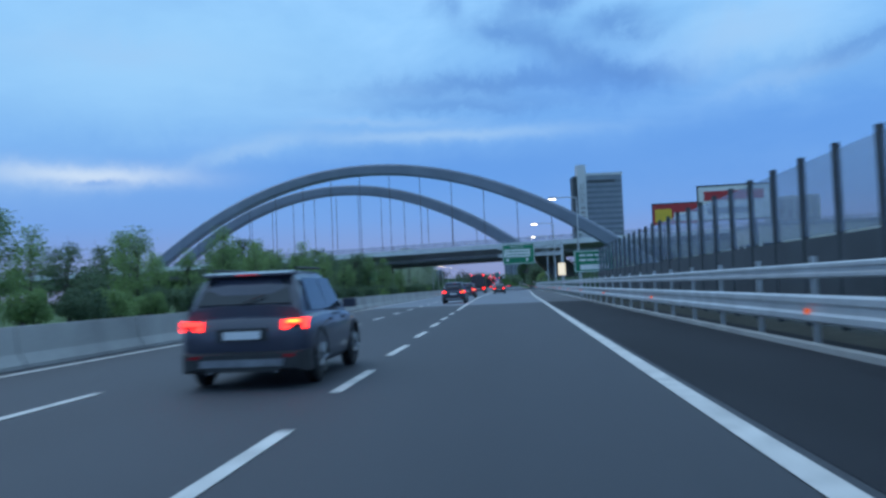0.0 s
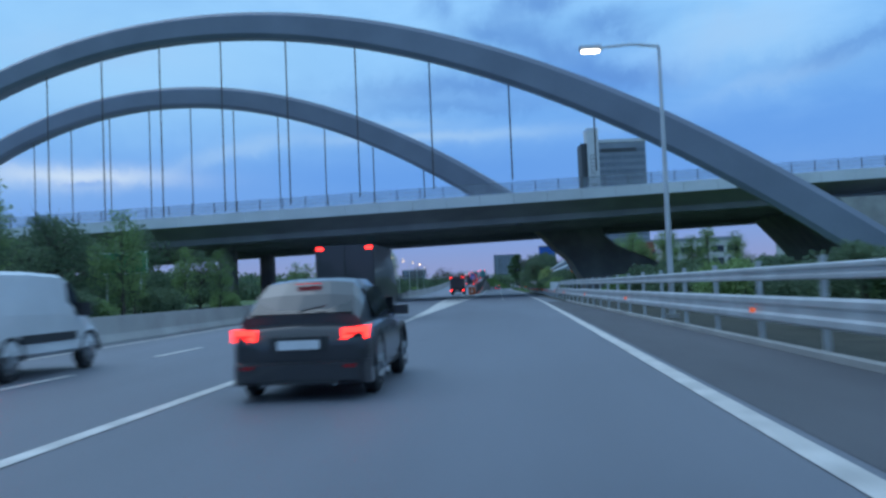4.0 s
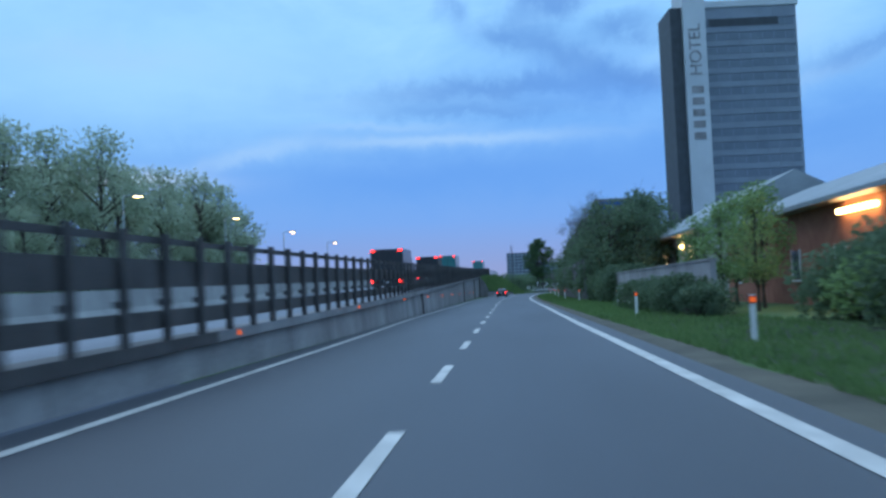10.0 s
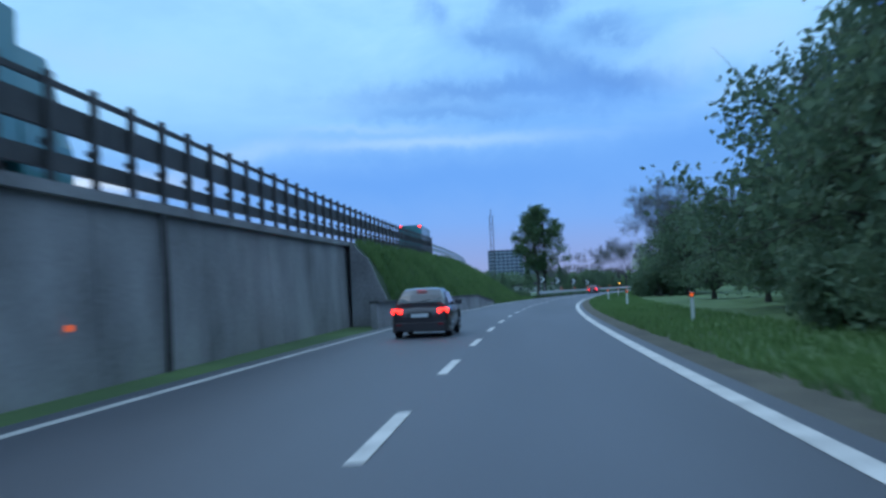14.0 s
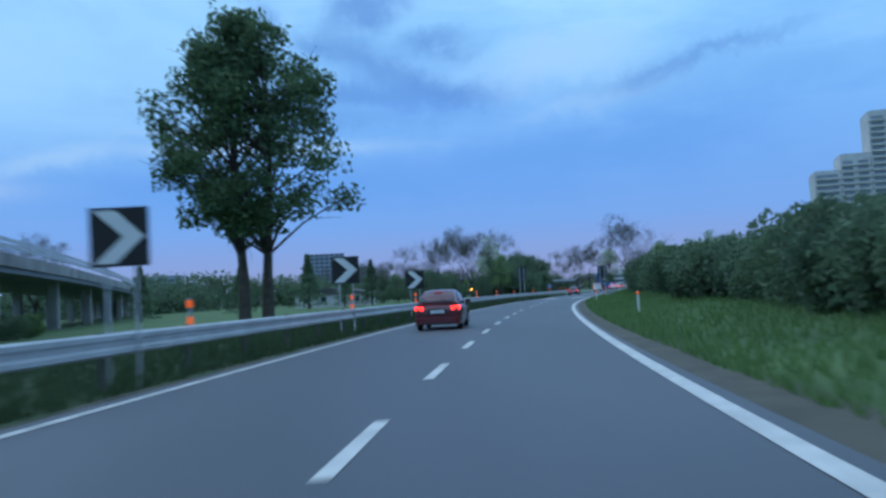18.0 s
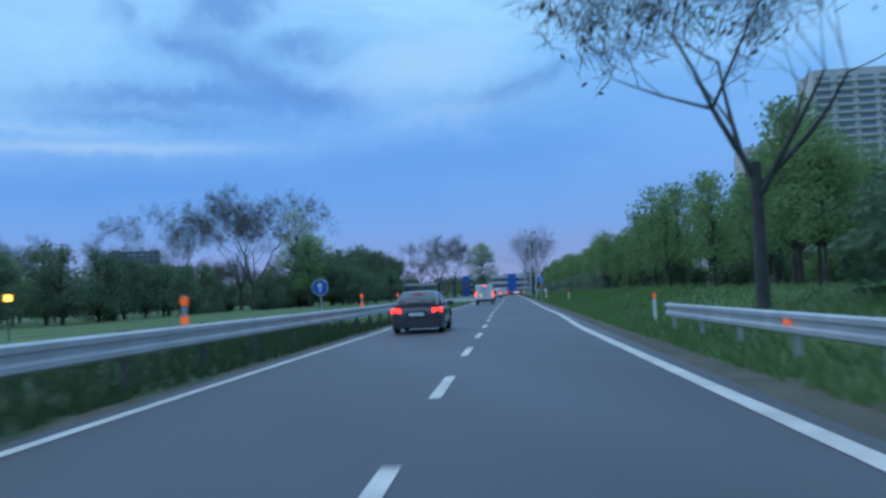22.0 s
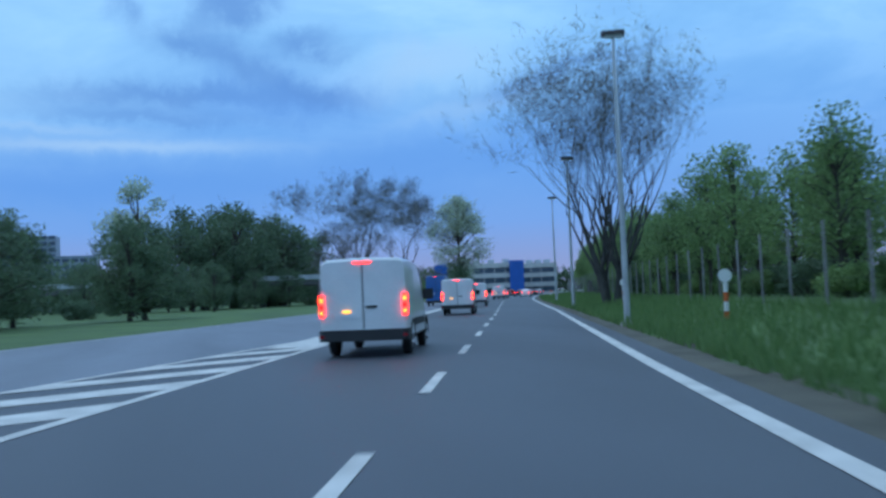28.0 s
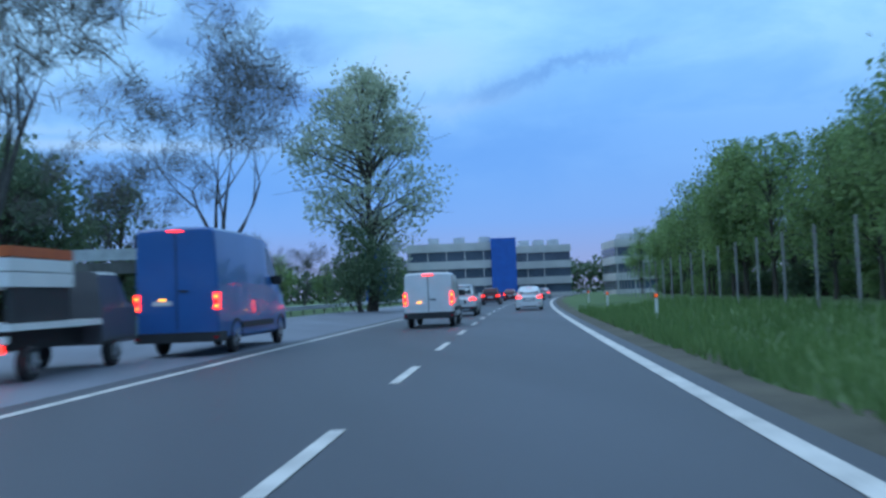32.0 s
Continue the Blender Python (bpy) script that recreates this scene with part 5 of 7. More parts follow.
g = thing("gantry_sign", "green motorway direction sign on a cantilever gantry, white panel and arrows", "road sign", "motorway signs", place=road_pose(131.5, 0))
part("mast", Shape().box(6.55, 6.95, 0.05, 0.45, -0.3, 7.1, 0.05), M_STEEL, g)
part("beam", Shape().box(-2.4, 6.6, 0.05, 0.4, 5.3, 5.75), M_STEEL, g)
part("beam", Shape().box(-2.4, 6.6, 0.05, 0.4, 6.35, 6.7), M_STEEL, g)
for x in (-1.0, 0.6, 2.2, 3.8, 5.3):
    part("brace", Shape().tube([(x, 0.2, 5.7), (x + 0.8, 0.2, 6.4)], 0.05, 6), M_STEEL, g)
board(g, -1.8, 2.8, 4.2, 7.1, M_GREEN)
part("white_panel", Shape().box(-1.55, 2.15, -0.045, -0.031, 5.25, 6.35), M_SIGNW, g)
words(g, "MILANO", 0.5, 0.3, -0.045, 6.72, M_SIGNW)
bars(g, -1.3, 1.9, (5.5, 5.95), -0.046, 0.16, M_GREEN, 3)
for x in (-1.1, 1.7):
    part("arrow", Shape().add([(x - 0.28, -0.045, 4.9), (x + 0.28, -0.045, 4.9), (x, -0.045, 4.55), (x - 0.08, -0.045, 5.12), (x + 0.08, -0.045, 5.12), (x + 0.08, -0.045, 4.9), (x - 0.08, -0.045, 4.9)], [(0, 1, 2), (3, 4, 5, 6)]), M_SIGNW, g)
g = thing("white_board", "plain white back-lit board on the gantry mast", "sign", place=road_pose(126.0, 6.35))
part("panel", Shape().box(-0.5, 0.5, -0.1, 0.05, 2.3, 4.0, 0.03), material("lit_board", (0.9, 0.8, 0.6), None, 0.4, glow=(1.0, 0.78, 0.5), power=0.7), g)
part("leg", Shape().tube([(0, 0, -0.2), (0, 0, 2.0)], 0.06, 8), M_STEEL, g)
g = thing("exit_sign", "large green direction sign with white framed fields on posts", "road sign", "motorway signs", place=road_pose(82, 0))
board(g, 5.4, 8.9, 2.1, 4.1, M_GREEN)
bars(g, 5.9, 8.4, (3.55, 3.12), -0.045, 0.17, M_SIGNW, 5)
part("white_panel", Shape().box(5.95, 8.5, -0.045, -0.031, 2.35, 2.8), M_SIGNW, g)
for x in (6.0, 8.3):
    part("post", Shape().tube([(x, 0.08, -0.2), (x, 0.08, 4.0)], 0.07, 8), M_STEEL, g)
g = thing("far_sign", "small green direction sign beyond the median", "road sign", "motorway signs", place=road_pose(200, -33))
board(g, -2.2, 2.2, 3.6, 5.6, M_GREEN)
for x in (-1.5, 1.5):
    part("post", Shape().tube([(x, 0.08, -0.2), (x, 0.08, 5.4)], 0.09, 8), M_STEEL, g)

# crash cushion and round sign at the nose
g = thing("crash_cushion", "orange ribbed plastic crash cushion with a bright arrow face", "crash cushion", place=road_pose(281.5, -6.1))
for i in range(5):
    y0 = 0.1 + i * 0.85
    for k in range(4):
        part("rib", Shape().box(-0.58, 0.58, y0, y0 + 0.78, 0.04 + k * 0.31, 0.31 + k * 0.31, 0.08), M_ORANGE, g)
part("face", Shape().box(-0.56, 0.56, 0.0, 0.08, 0.06, 1.28, 0.03), M_ORANGE, g)
part("arrow_plate", Shape().add([(-0.28, -0.012, 0.55), (0.0, -0.012, 1.12), (0.28, -0.012, 0.55), (0, -0.012, 0.25)], [(0, 1, 2, 3)]), M_SIGNW, g, "pale reflecting diamond")
part("stripe", Shape().box(-0.05, 0.05, -0.022, -0.014, 0.25, 0.9), M_ORANGE, g)


def disc_sign(name, label, place, r, z, mat, rim=None, mark=None, post=True):
    t = thing(name, label, "road sign", "round signs", place=place)
    ring = [(r * math.cos(2 * math.pi * i / 28), r * math.sin(2 * math.pi * i / 28)) for i in range(28)]
    part("rim", Shape().loft([[(a, y, z + b) for a, b in ring] for y in (-0.02, 0.02)]), rim or M_SIGNW, t)
    part("disc", Shape().loft([[(a * 0.93, y, z + b * 0.93) for a, b in ring] for y in (-0.03, -0.021)]), mat, t)
    if mark == "up":
        part("arrow", Shape().add([(-0.10 * r, -0.034, z - 0.6 * r), (0.10 * r, -0.034, z - 0.6 * r), (0.10 * r, -0.034, z + 0.2 * r), (-0.10 * r, -0.034, z + 0.2 * r), (-0.36 * r, -0.034, z + 0.15 * r), (0.36 * r, -0.034, z + 0.15 * r), (0, -0.034, z + 0.68 * r)], [(0, 1, 2, 3), (4, 5, 6)]), M_SIGNW, t)
    if mark == "fork":
        for sx in (-1, 1):
            part("arrow", Shape().add([(sx * 0.1 * r, -0.034, z + 0.1 * r), (sx * 0.3 * r, -0.034, z + 0.25 * r), (sx * 0.6 * r, -0.034, z - 0.35 * r), (sx * 0.4 * r, -0.034, z - 0.45 * r)], [(0, 1, 2, 3)]), M_SIGNW, t)
    if post:
        part("post", Shape().tube([(0, 0.05, -0.1), (0, 0.05, z + r * 0.8)], 0.035, 8), M_STEEL, t)
    return t


disc_sign("keep_sign", "large round dark blue sign with two white arrows on a post", road_pose(286.6, -6.0), 0.5, 3.15, M_BLUE, mark="fork")
disc_sign("arrow_sign", "round blue sign with a white upward arrow", road_pose(827, 3.2), 0.45, 2.62, M_BLUE, mark="up")
disc_sign("arrow_sign", "round blue sign with a white upward arrow beside the field", road_pose(757.7, -8.4), 0.36, 1.85, M_BLUE, mark="up")
disc_sign("limit_sign", "round red and white sign on the climbing road", pose(-7.4, 321, 0.4), 0.5, 3.9, M_SIGNW, M_ORANGE)

# chevron boards round the bend
def chevron(s, u, zc, label):
    t = thing("chevron_board", label, "road sign", "chevron boards", place=road_pose(s, u, 0, 6))
    part("panel", Shape().box(-0.5, 0.5, -0.02, 0.02, zc - 0.5, zc + 0.5, 0.01), M_BLACK, t)
    part("chevron", Shape().add([(x, -0.03, zc + z) for x, z in ((-0.42, 0.45), (-0.05, 0.45), (0.43, 0.0), (-0.05, -0.45), (-0.42, -0.45), (0.07, 0.0))], [(0, 1, 2, 5), (5, 2, 3, 4)]), M_SIGNW, t)
    for x in (-0.25, 0.25):
        part("post", Shape().tube([(x, 0.05, -0.1), (x, 0.05, zc + 0.47)], 0.03, 6), M_STEEL, t)


for s, u, zc in ((584.5, -6.75, 2.7), (599.3, -6.6, 2.56), (617.5, -6.55, 2.4), (633.0, -6.3, 2.2)):
    chevron(s, u, zc, "black board with a white chevron on the outside of the bend")

# verge posts
vp = thing("verge_post", "white plastic verge post with an orange-red reflector in a dark band", "verge post", "verge posts")
part("stake", Shape().loft([[(-0.06, -0.05, z), (0.06, -0.05, z), (0.04, 0.06, z), (-0.04, 0.06, z)] for z in (-0.1, 0.98)]), M_SIGNW, vp)
part("band", Shape().box(-0.07, 0.07, -0.062, 0.066, 0.80, 0.96), M_BLACK, vp)
part("reflector", Shape().box(-0.055, 0.055, -0.075, -0.063, 0.82, 0.94), M_REFLECT, vp)
spots = [(335, 5.0), (354, 5.2), (375, 6.9), (398, 6.1), (412, 5.6), (428, 5.6), (456, 6.0), (480, 5.4), (508, 5.4), (535.3, 4.75), (563, 5.3), (588, 5.3), (628, 5.0), (667, 4.1), (806, 5.1), (845, 4.6), (1042, 4.95), (1062, 5.0), (1085, 5.2), (785.4, -8.1), (803, -7.6), (750, 4.8)]
for i, (s, u) in enumerate(spots):
    if i == 0:
        vp.matrix_basis = road_pose(s, u, rise(s, u))
    else:
        copy_thing(vp, road_pose(s, u, rise(s, u)))
for s, u in ((925, 6.2), (841, 4.3), (951.5, 6.4), (967, 6.8)):
    t = thing("marker_post", "red and white banded marker post with a round head", "verge post", "marker posts", place=road_pose(s, u, rise(s, u)))
    for k in range(4):
        part("band", Shape().tube([(0, 0, 0.28 * k - 0.02), (0, 0, 0.28 * k + 0.26)], 0.07, 8), M_SIGNW if k % 2 else M_ORANGE, t)
    part("head", Shape().tube([(0, -0.02, 1.3), (0, 0.02, 1.3)], 0.2, 14), M_SIGNW, t)

# big sign boards seen from behind
for s, u, x0, x1, z0, z1 in ((704, 0, 3.7, 4.85, 2.4, 4.0), (706, 0, -6.95, -5.85, 2.6, 4.45)):
    t = thing("sign_back", "dark grey back of a tall traffic sign board on two posts", "road sign", "sign backs", place=road_pose(s, 0))
    part("panel", Shape().box(x0, x1, -0.03, 0.03, z0, z1), M_DARK, t)
    for f in (0.25, 0.78):
        x = x0 + (x1 - x0) * f
        part("post", Shape().tube([(x, -0.07, -0.1), (x, -0.07, z1 - 0.1)], 0.035, 8), M_STEEL, t)
    for f in (0.2, 0.55, 0.85):
        part("stiffener", Shape().box(x0, x1, -0.06, -0.031, z0 + (z1 - z0) * f, z0 + (z1 - z0) * f + 0.05), M_DARK, t)

cab = thing("roadside_cabinet", "white roadside equipment cabinet behind the guardrail", "cabinet", place=road_pose(227, 5.2))
part("body", Shape().box(-0.5, 0.5, -0.25, 0.25, 0.55, 1.5, 0.04), M_SIGNW, cab)
part("plinth", Shape().box(-0.42, 0.42, -0.2, 0.2, -0.1, 0.55), M_CONC, cab)
part("door_seam", Shape().box(-0.01, 0.01, -0.262, -0.251, 0.62, 1.44), M_STEEL, cab)

# lattice mast
t = thing("lattice_mast", "slim grey steel lattice mast", "mast", place=pose(-0.6, 618.5, 0))
for x, y in ((-0.35, -0.35), (0.35, -0.35), (0.35, 0.35), (-0.35, 0.35)):
    part("leg", Shape().tube([(x, y, -0.2), (x * 0.8, y * 0.8, 15.5)], 0.05, 5), M_RUST, t)
for i in range(15):
    z = i * 1.03
    for (a, b), (c, d) in (((-1, -1), (1, -1)), ((1, -1), (1, 1)), ((1, 1), (-1, 1)), ((-1, 1), (-1, -1))):
        part("brace", Shape().tube([(a * 0.33, b * 0.33, z), (c * 0.33, d * 0.33, z + 1.0)], 0.03, 4), M_RUST, t)
part("tip", Shape().tube([(0, 0, 15.4), (0, 0, 16.6)], 0.06, 6), M_RUST, t)


# ---- walls, fences and buildings ----
# garden wall, then panel fence with posts
gw = thing("garden_wall", "weathered grey rendered garden wall", "wall", kind="structure")
s = 352.0
while s < 388:
    m = road_pose(s, 8.0)
    part("wall_bay", Shape().box(-0.12, 0.12, 0.01, 3.99, -0.2, 2.12), M_CONCD, gw, at_pose=m)
    part("coping", Shape().box(-0.18, 0.18, 0.0, 4.0, 2.12, 2.2), M_CONCD, gw, at_pose=m)
    s += 4.0
pf = thing("panel_fence", "tall grey concrete panel fence with upright posts", "fence", kind="structure")
fpo = fix(Shape().box(-0.12, 0.12, -0.1, 0.1, -0.2, 3.75, 0.03).mesh("fence_post", M_CONCF))
fpa = fix(Shape().box(-0.05, 0.05, 0.1, 2.4, 0.0, 0.98).box(-0.05, 0.05, 0.1, 2.4, 1.0, 1.98).box(-0.05, 0.05, 0.1, 2.4, 2.0, 2.98).box(-0.05, 0.05, 0.1, 2.4, 3.0, 3.6).mesh("fence_panel", M_CONCF))
s = 397.5
while s < 451:
    m = road_pose(s, 6.7)
    part("fence_post", fpo, None, pf, at_pose=m)
    part("fence_panel", fpa, None, pf, at_pose=m)
    s += 2.5
# wire fence with slim concrete posts
wf = thing("wire_fence", "wire mesh fence on tall pale concrete posts before the wood", "fence", kind="structure")
wpo = fix(Shape().box(-0.035, 0.035, -0.035, 0.035, -0.2, 2.45, 0.01).mesh("fence_post", M_CONCD))
wire = Shape()
for z in (0.3, 0.8, 1.3, 1.8, 2.25):
    wire.tube([(0, 0, z), (0, 3.3, z)], 0.003, 3, False)
wire = fix(wire.mesh("wire", M_RUST))
s = 812.0
while s < 1105:
    m = road_pose(s, 8.8, rise(s, 8.8))
    part("fence_post", wpo, None, wf, at_pose=m)
    part("wire", wire, None, wf, at_pose=m)
    s += 3.3

grey_field = material("grey_print_field", (0.34, 0.36, 0.40), (0.26, 0.28, 0.31), 0.5, 0.5, 20, 0)
win_m = material("window_glass", (0.05, 0.065, 0.085), (0.03, 0.04, 0.055), 0.1, 2.0, 3, 0.0)
# far_win: ordinary glass, lightened because distance haze is put into the colour
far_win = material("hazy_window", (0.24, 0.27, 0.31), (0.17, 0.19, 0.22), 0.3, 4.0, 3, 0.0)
amber_lamp = material("amber_lamp", (1, 0.5, 0.1), None, 0.3, glow=(1.0, 0.45, 0.06), power=4)
lit_m = material("lit_window", (0.9, 0.7, 0.4), None, 0.3, glow=(1.0, 0.66, 0.30), power=2.0)

# brick house
h = thing("brick_house", "low red brick house, pale metal roof, lit eaves lamp", "house", place=road_pose(346, 14.0))
part("wall", Shape().box(0, 11, 0, 29, -0.3, 4.6), M_BRICK, h)
part("roof", Shape().loft([[(-0.9, y, 4.6), (5.5, y, 7.0), (11.9, y, 4.6), (11.9, y, 4.4), (-0.9, y, 4.4)] for y in (-0.8, 29.8)]), M_ROOF, h)
for y in (3, 9, 15, 21, 26):
    w = part("window", Shape().box(-0.05, 0.03, y - 0.6, y + 0.6, 1.2, 2.6), win_m, h)
    part("frame", Shape().box(-0.08, -0.02, y - 0.68, y - 0.6, 1.15, 2.65).box(-0.08, -0.02, y + 0.6, y + 0.68, 1.15, 2.65).box(-0.1, -0.02, y - 0.7, y + 0.7, 1.08, 1.15), M_SIGNW, w)
part("eaves_lamp", Shape().box(-0.35, -0.12, 4.6, 8.4, 3.85, 4.05), M_LAMP, h, "warm lit strip lamp under the eaves")
part("front_lamp", Shape().box(2.4, 3.6, -0.22, -0.06, 3.6, 3.8), M_LAMP, h, "warm lit strip lamp")
h = thing("garden_house", "long low house with pale roof behind the garden wall", "house", place=road_pose(384, 15.0))
part("wall", Shape().box(0, 12, 0, 26, -0.3, 5.4), M_PLASTER, h)
part("roof", Shape().loft([[(-1.2, y, 5.4), (6, y, 9.2), (13.2, y, 5.4), (13.2, y, 5.2), (-1.2, y, 5.2)] for y in (-1, 27)]), M_ROOF, h)
for y, m in ((3, win_m), (8, lit_m), (14, win_m), (20, lit_m)):
    part("window", Shape().box(-0.05, 0.03, y - 0.7, y + 0.7, 3.0, 4.3), m, h)
part("wall_lamp", Shape().box(-0.25, -0.06, 10.6, 11.6, 4.2, 4.5), M_LAMP, h, "warm lit wall lamp")

# blue container-like roof board behind the fence
bs = thing("blue_shed", "tall blue sheet-metal industrial shed behind the fence", "shed", place=road_pose(470, 13.6))
part("body", Shape().box(0, 6, 0, 14, -0.3, 15.4), M_BLUE, bs)
part("roof_edge", Shape().box(-0.2, 6.2, -0.2, 14.2, 15.4, 15.8), M_ROOF, bs)
for x in range(0, 6):
    part("sheet_rib", Shape().box(x + 0.45, x + 0.55, -0.06, 0.0, 0, 15.3), M_BLUE, bs)


def storeys(parent, x0, x1, y0, y1, z0, n, fh, bay, glass, face="front", side=True):
    """Window bays floor by floor on the faces towards the road."""
    for k in range(n):
        z = z0 + k * fh
        nb = max(1, int((x1 - x0) / bay))
        w = (x1 - x0) / nb
        for i in range(nb):
            part("window", Shape().box(x0 + i * w + 0.12 * w, x0 + (i + 1) * w - 0.12 * w, y0 - 0.06, y0 + 0.02, z + fh * 0.28, z + fh * 0.82), glass, parent)
        if side:
            nb = max(1, int((y1 - y0) / bay))
            w = (y1 - y0) / nb
            for i in range(nb):
                part("window", Shape().box(x0 - 0.06, x0 + 0.02, y0 + i * w + 0.12 * w, y0 + (i + 1) * w - 0.12 * w, z + fh * 0.28, z + fh * 0.82), glass, parent)


# the tower's window glass, paled to carry the haze in front of it
tower_glass = material("tower_glass", (0.19, 0.22, 0.26), (0.13, 0.155, 0.19), 0.15, 5.0, 3, 0.0)
# hotel tower: dark side, white lift shaft with lettering, glazed block
tw = thing("hotel_tower", "tall hotel tower, white shaft, dark flank, grey glazed block", "tower", place=pose(38.3, 512.0, 0, 0, 0, 4))
part("white_shaft", Shape().box(0.6, 5.4, 0, 9, -0.5, 66.8), M_TOWERW, tw, "smooth white concrete shaft")
part("dark_flank", Shape().box(-1.9, 0.55, 1.0, 12, -0.5, 60.5), M_DARK, tw, "dark glazed flank")
part("block", Shape().box(5.45, 26.0, 3.0, 16, -0.5, 60.8), M_TOWER, tw, "blue-grey clad block")
part("crown", Shape().box(5.45, 26.4, 2.7, 16.3, 60.8, 62.2), M_TOWERW, tw)
for k in range(19):
    z = 2.5 + k * 3.0
    part("window_band", Shape().box(6.0, 25.4, 2.93, 3.0, z, z + 1.55), tower_glass, tw)
    part("spandrel", Shape().box(5.6, 25.9, 2.8, 3.0, z + 1.75, z + 1.95), M_TOWER, tw)
for i in range(7):
    x = 8.4 + i * 2.5
    part("mullion", Shape().box(x, x + 0.12, 2.9, 2.99, 3.0, 60.0), M_TOWER, tw)
part("sign_band", Shape().box(7.0, 22.0, 2.85, 2.99, 56.6, 58.4), M_DARK, tw)
cu = bpy.data.curves.new("lettering", "FONT")
cu.body, cu.size, cu.extrude, cu.align_x, cu.align_y = "HOTEL", 3.6, 0.05, "CENTER", "CENTER"
cu.materials.append(M_CONCD)
ob = new("lettering", cu)
ob.parent = tw
ob.matrix_basis = pose(3.0, -0.08, 51.0, 90, 0, 0) @ pose(0, 0, 0, 0, 0, 90)
for i in range(5):
    z = 31.6 + i * 2.5
    part("sign_bar", Shape().box(1.75, 4.25, -0.13, -0.03, z, z + 1.5), M_CONCD, tw)
# glass hall at its foot
ha = thing("glass_hall", "low sloped glass roofed hall at the foot of the tower", "hall", place=pose(38, 470, 0, 0, 0, 8))
part("wall", Shape().box(0, 45, 0, 30, -0.3, 7.0), M_GLASSW, ha)
part("roof", Shape().loft([[(-1, y, 6.5), (12, y, 12.0), (46, y, 14.0), (46, y, 13.5), (-1, y, 6.2)] for y in (-1, 31)]), M_ROOF, ha)

# apartment block on the right beyond the hedge
ap = thing("apartment_block", "tall stepped pale apartment block with balconies", "apartment building", place=pose(268.5, 1032, 0, 0, 0, -22))
for k, (x0, x1, z) in enumerate(((0, 13, 54.5), (13.1, 28, 62.5), (28.1, 70, 84.0))):
    part("wall", Shape().box(x0, x1, 0, 22, -0.5, z), M_PLASTER, ap)
    part("parapet", Shape().box(x0 + 0.4, x1 - 0.4, 0.5, 21.5, z, z + 1.4), M_PLASTER, ap)
    for f in range(8, int(z / 3.2) - 1):
        zz = f * 3.2
        nb = max(1, int((x1 - x0) / 7.0))
        w = (x1 - x0) / nb
        for i in range(nb):
            part("balcony", Shape().box(x0 + i * w + 0.5, x0 + (i + 1) * w - 0.9, -1.3, -0.02, zz + 2.9, zz + 3.9), M_PLASTER, ap)
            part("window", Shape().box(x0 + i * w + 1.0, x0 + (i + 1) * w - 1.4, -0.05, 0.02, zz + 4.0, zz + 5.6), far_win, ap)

# office blocks at the far end with blue stair towers
def office(name, x, y, turn, w, d, n, label, blue=None):
    o = thing(name, label, "office building", "office blocks", place=pose(x, y, 0, 0, 0, turn))
    fh = 2.85
    part("core", Shape().box(0, w, 0.35, d, -0.5, n * fh), M_GLASSW, o)
    for k in range(n + 1):
        part("floor_band", Shape().box(-0.15, w + 0.15, 0, d + 0.1, k * fh - 0.55, k * fh + 0.75), M_PLASTER, o, "white parapet band")
    for i in range(int(w / 3.0)):
        for k in range(n):
            part("mullion", Shape().box(i * 3.0 + 0.2, i * 3.0 + 0.35, 0.2, 0.36, k * fh + 0.75, (k + 1) * fh - 0.55), M_PLASTER, o)
    if blue:
        part("stair_tower", Shape().box(blue[0], blue[1], -0.5, d * 0.6, -0.5, n * fh + 1.3), M_BLUE, o, "blue clad stair tower")
    for x0 in (w * 0.2, w * 0.45, w * 0.7):
        part("roof_unit", Shape().box(x0, x0 + 1.8, d * 0.3, d * 0.6, n * fh + 0.7, n * fh + 1.9), M_STEEL, o)


office("office_block", 184, 1128, -16, 17, 14, 3, "white banded office block with a blue stair tower", (13.5, 17.5))
office("office_block", 206, 1140, -16, 11, 12, 3, "pale office block with glazed floors", None)
office("office_block", 220, 1126, -16, 8, 12, 3, "pale office block partly hidden by trees", None)
office("office_block", 180.5, 1145, -16, 5, 8, 3, "blue and white office wing", (0.0, 4.0))
# low overpass on the far left
ov = thing("overpass", "low grey concrete overpass behind the trees", "bridge", place=pose(70, 1080, 0, 0, 0, -8))
part("deck", Shape().box(0, 78, 0, 9, 4.2, 5.2), M_CONCF, ov)
part("handrail", Shape().box(0, 78, 0.1, 0.2, 5.4, 6.4), M_STEEL, ov)
for x in range(6, 78, 12):
    part("pier", Shape().box(x, x + 0.9, 1, 8, -0.3, 4.2), M_CONCF, ov)
# blocks on the right near the start, with billboards
for x, y, w, d, hh, lab in ((40, 150, 26, 18, 9, "low grey commercial building with flat roof"), (62, 120, 24, 20, 12, "grey commercial building with flat roof"), (43, 366, 20, 14, 11, "pale building with a flat roof and terrace"), (40, 396, 30, 16, 12.5, "brick-coloured building with a flat roof")):
    b = thing("commercial_building", lab, "building", "commercial buildings", place=pose(x, y, 0))
    part("wall", Shape().box(0, w, 0, d, -0.3, hh), M_PLASTER if "brick" not in lab else M_BRICK, b)
    part("roof_edge", Shape().box(-0.2, w + 0.2, -0.2, d + 0.2, hh, hh + 0.6), M_ROOF, b)
    storeys(b, 0, w, 0, d, 0.5, int(hh / 3.3), 3.2, 4.0, win_m)
bill_red = material("billboard_red", (0.50, 0.035, 0.04), (0.38, 0.025, 0.03), 0.4, 0.8, 20, 0.02)
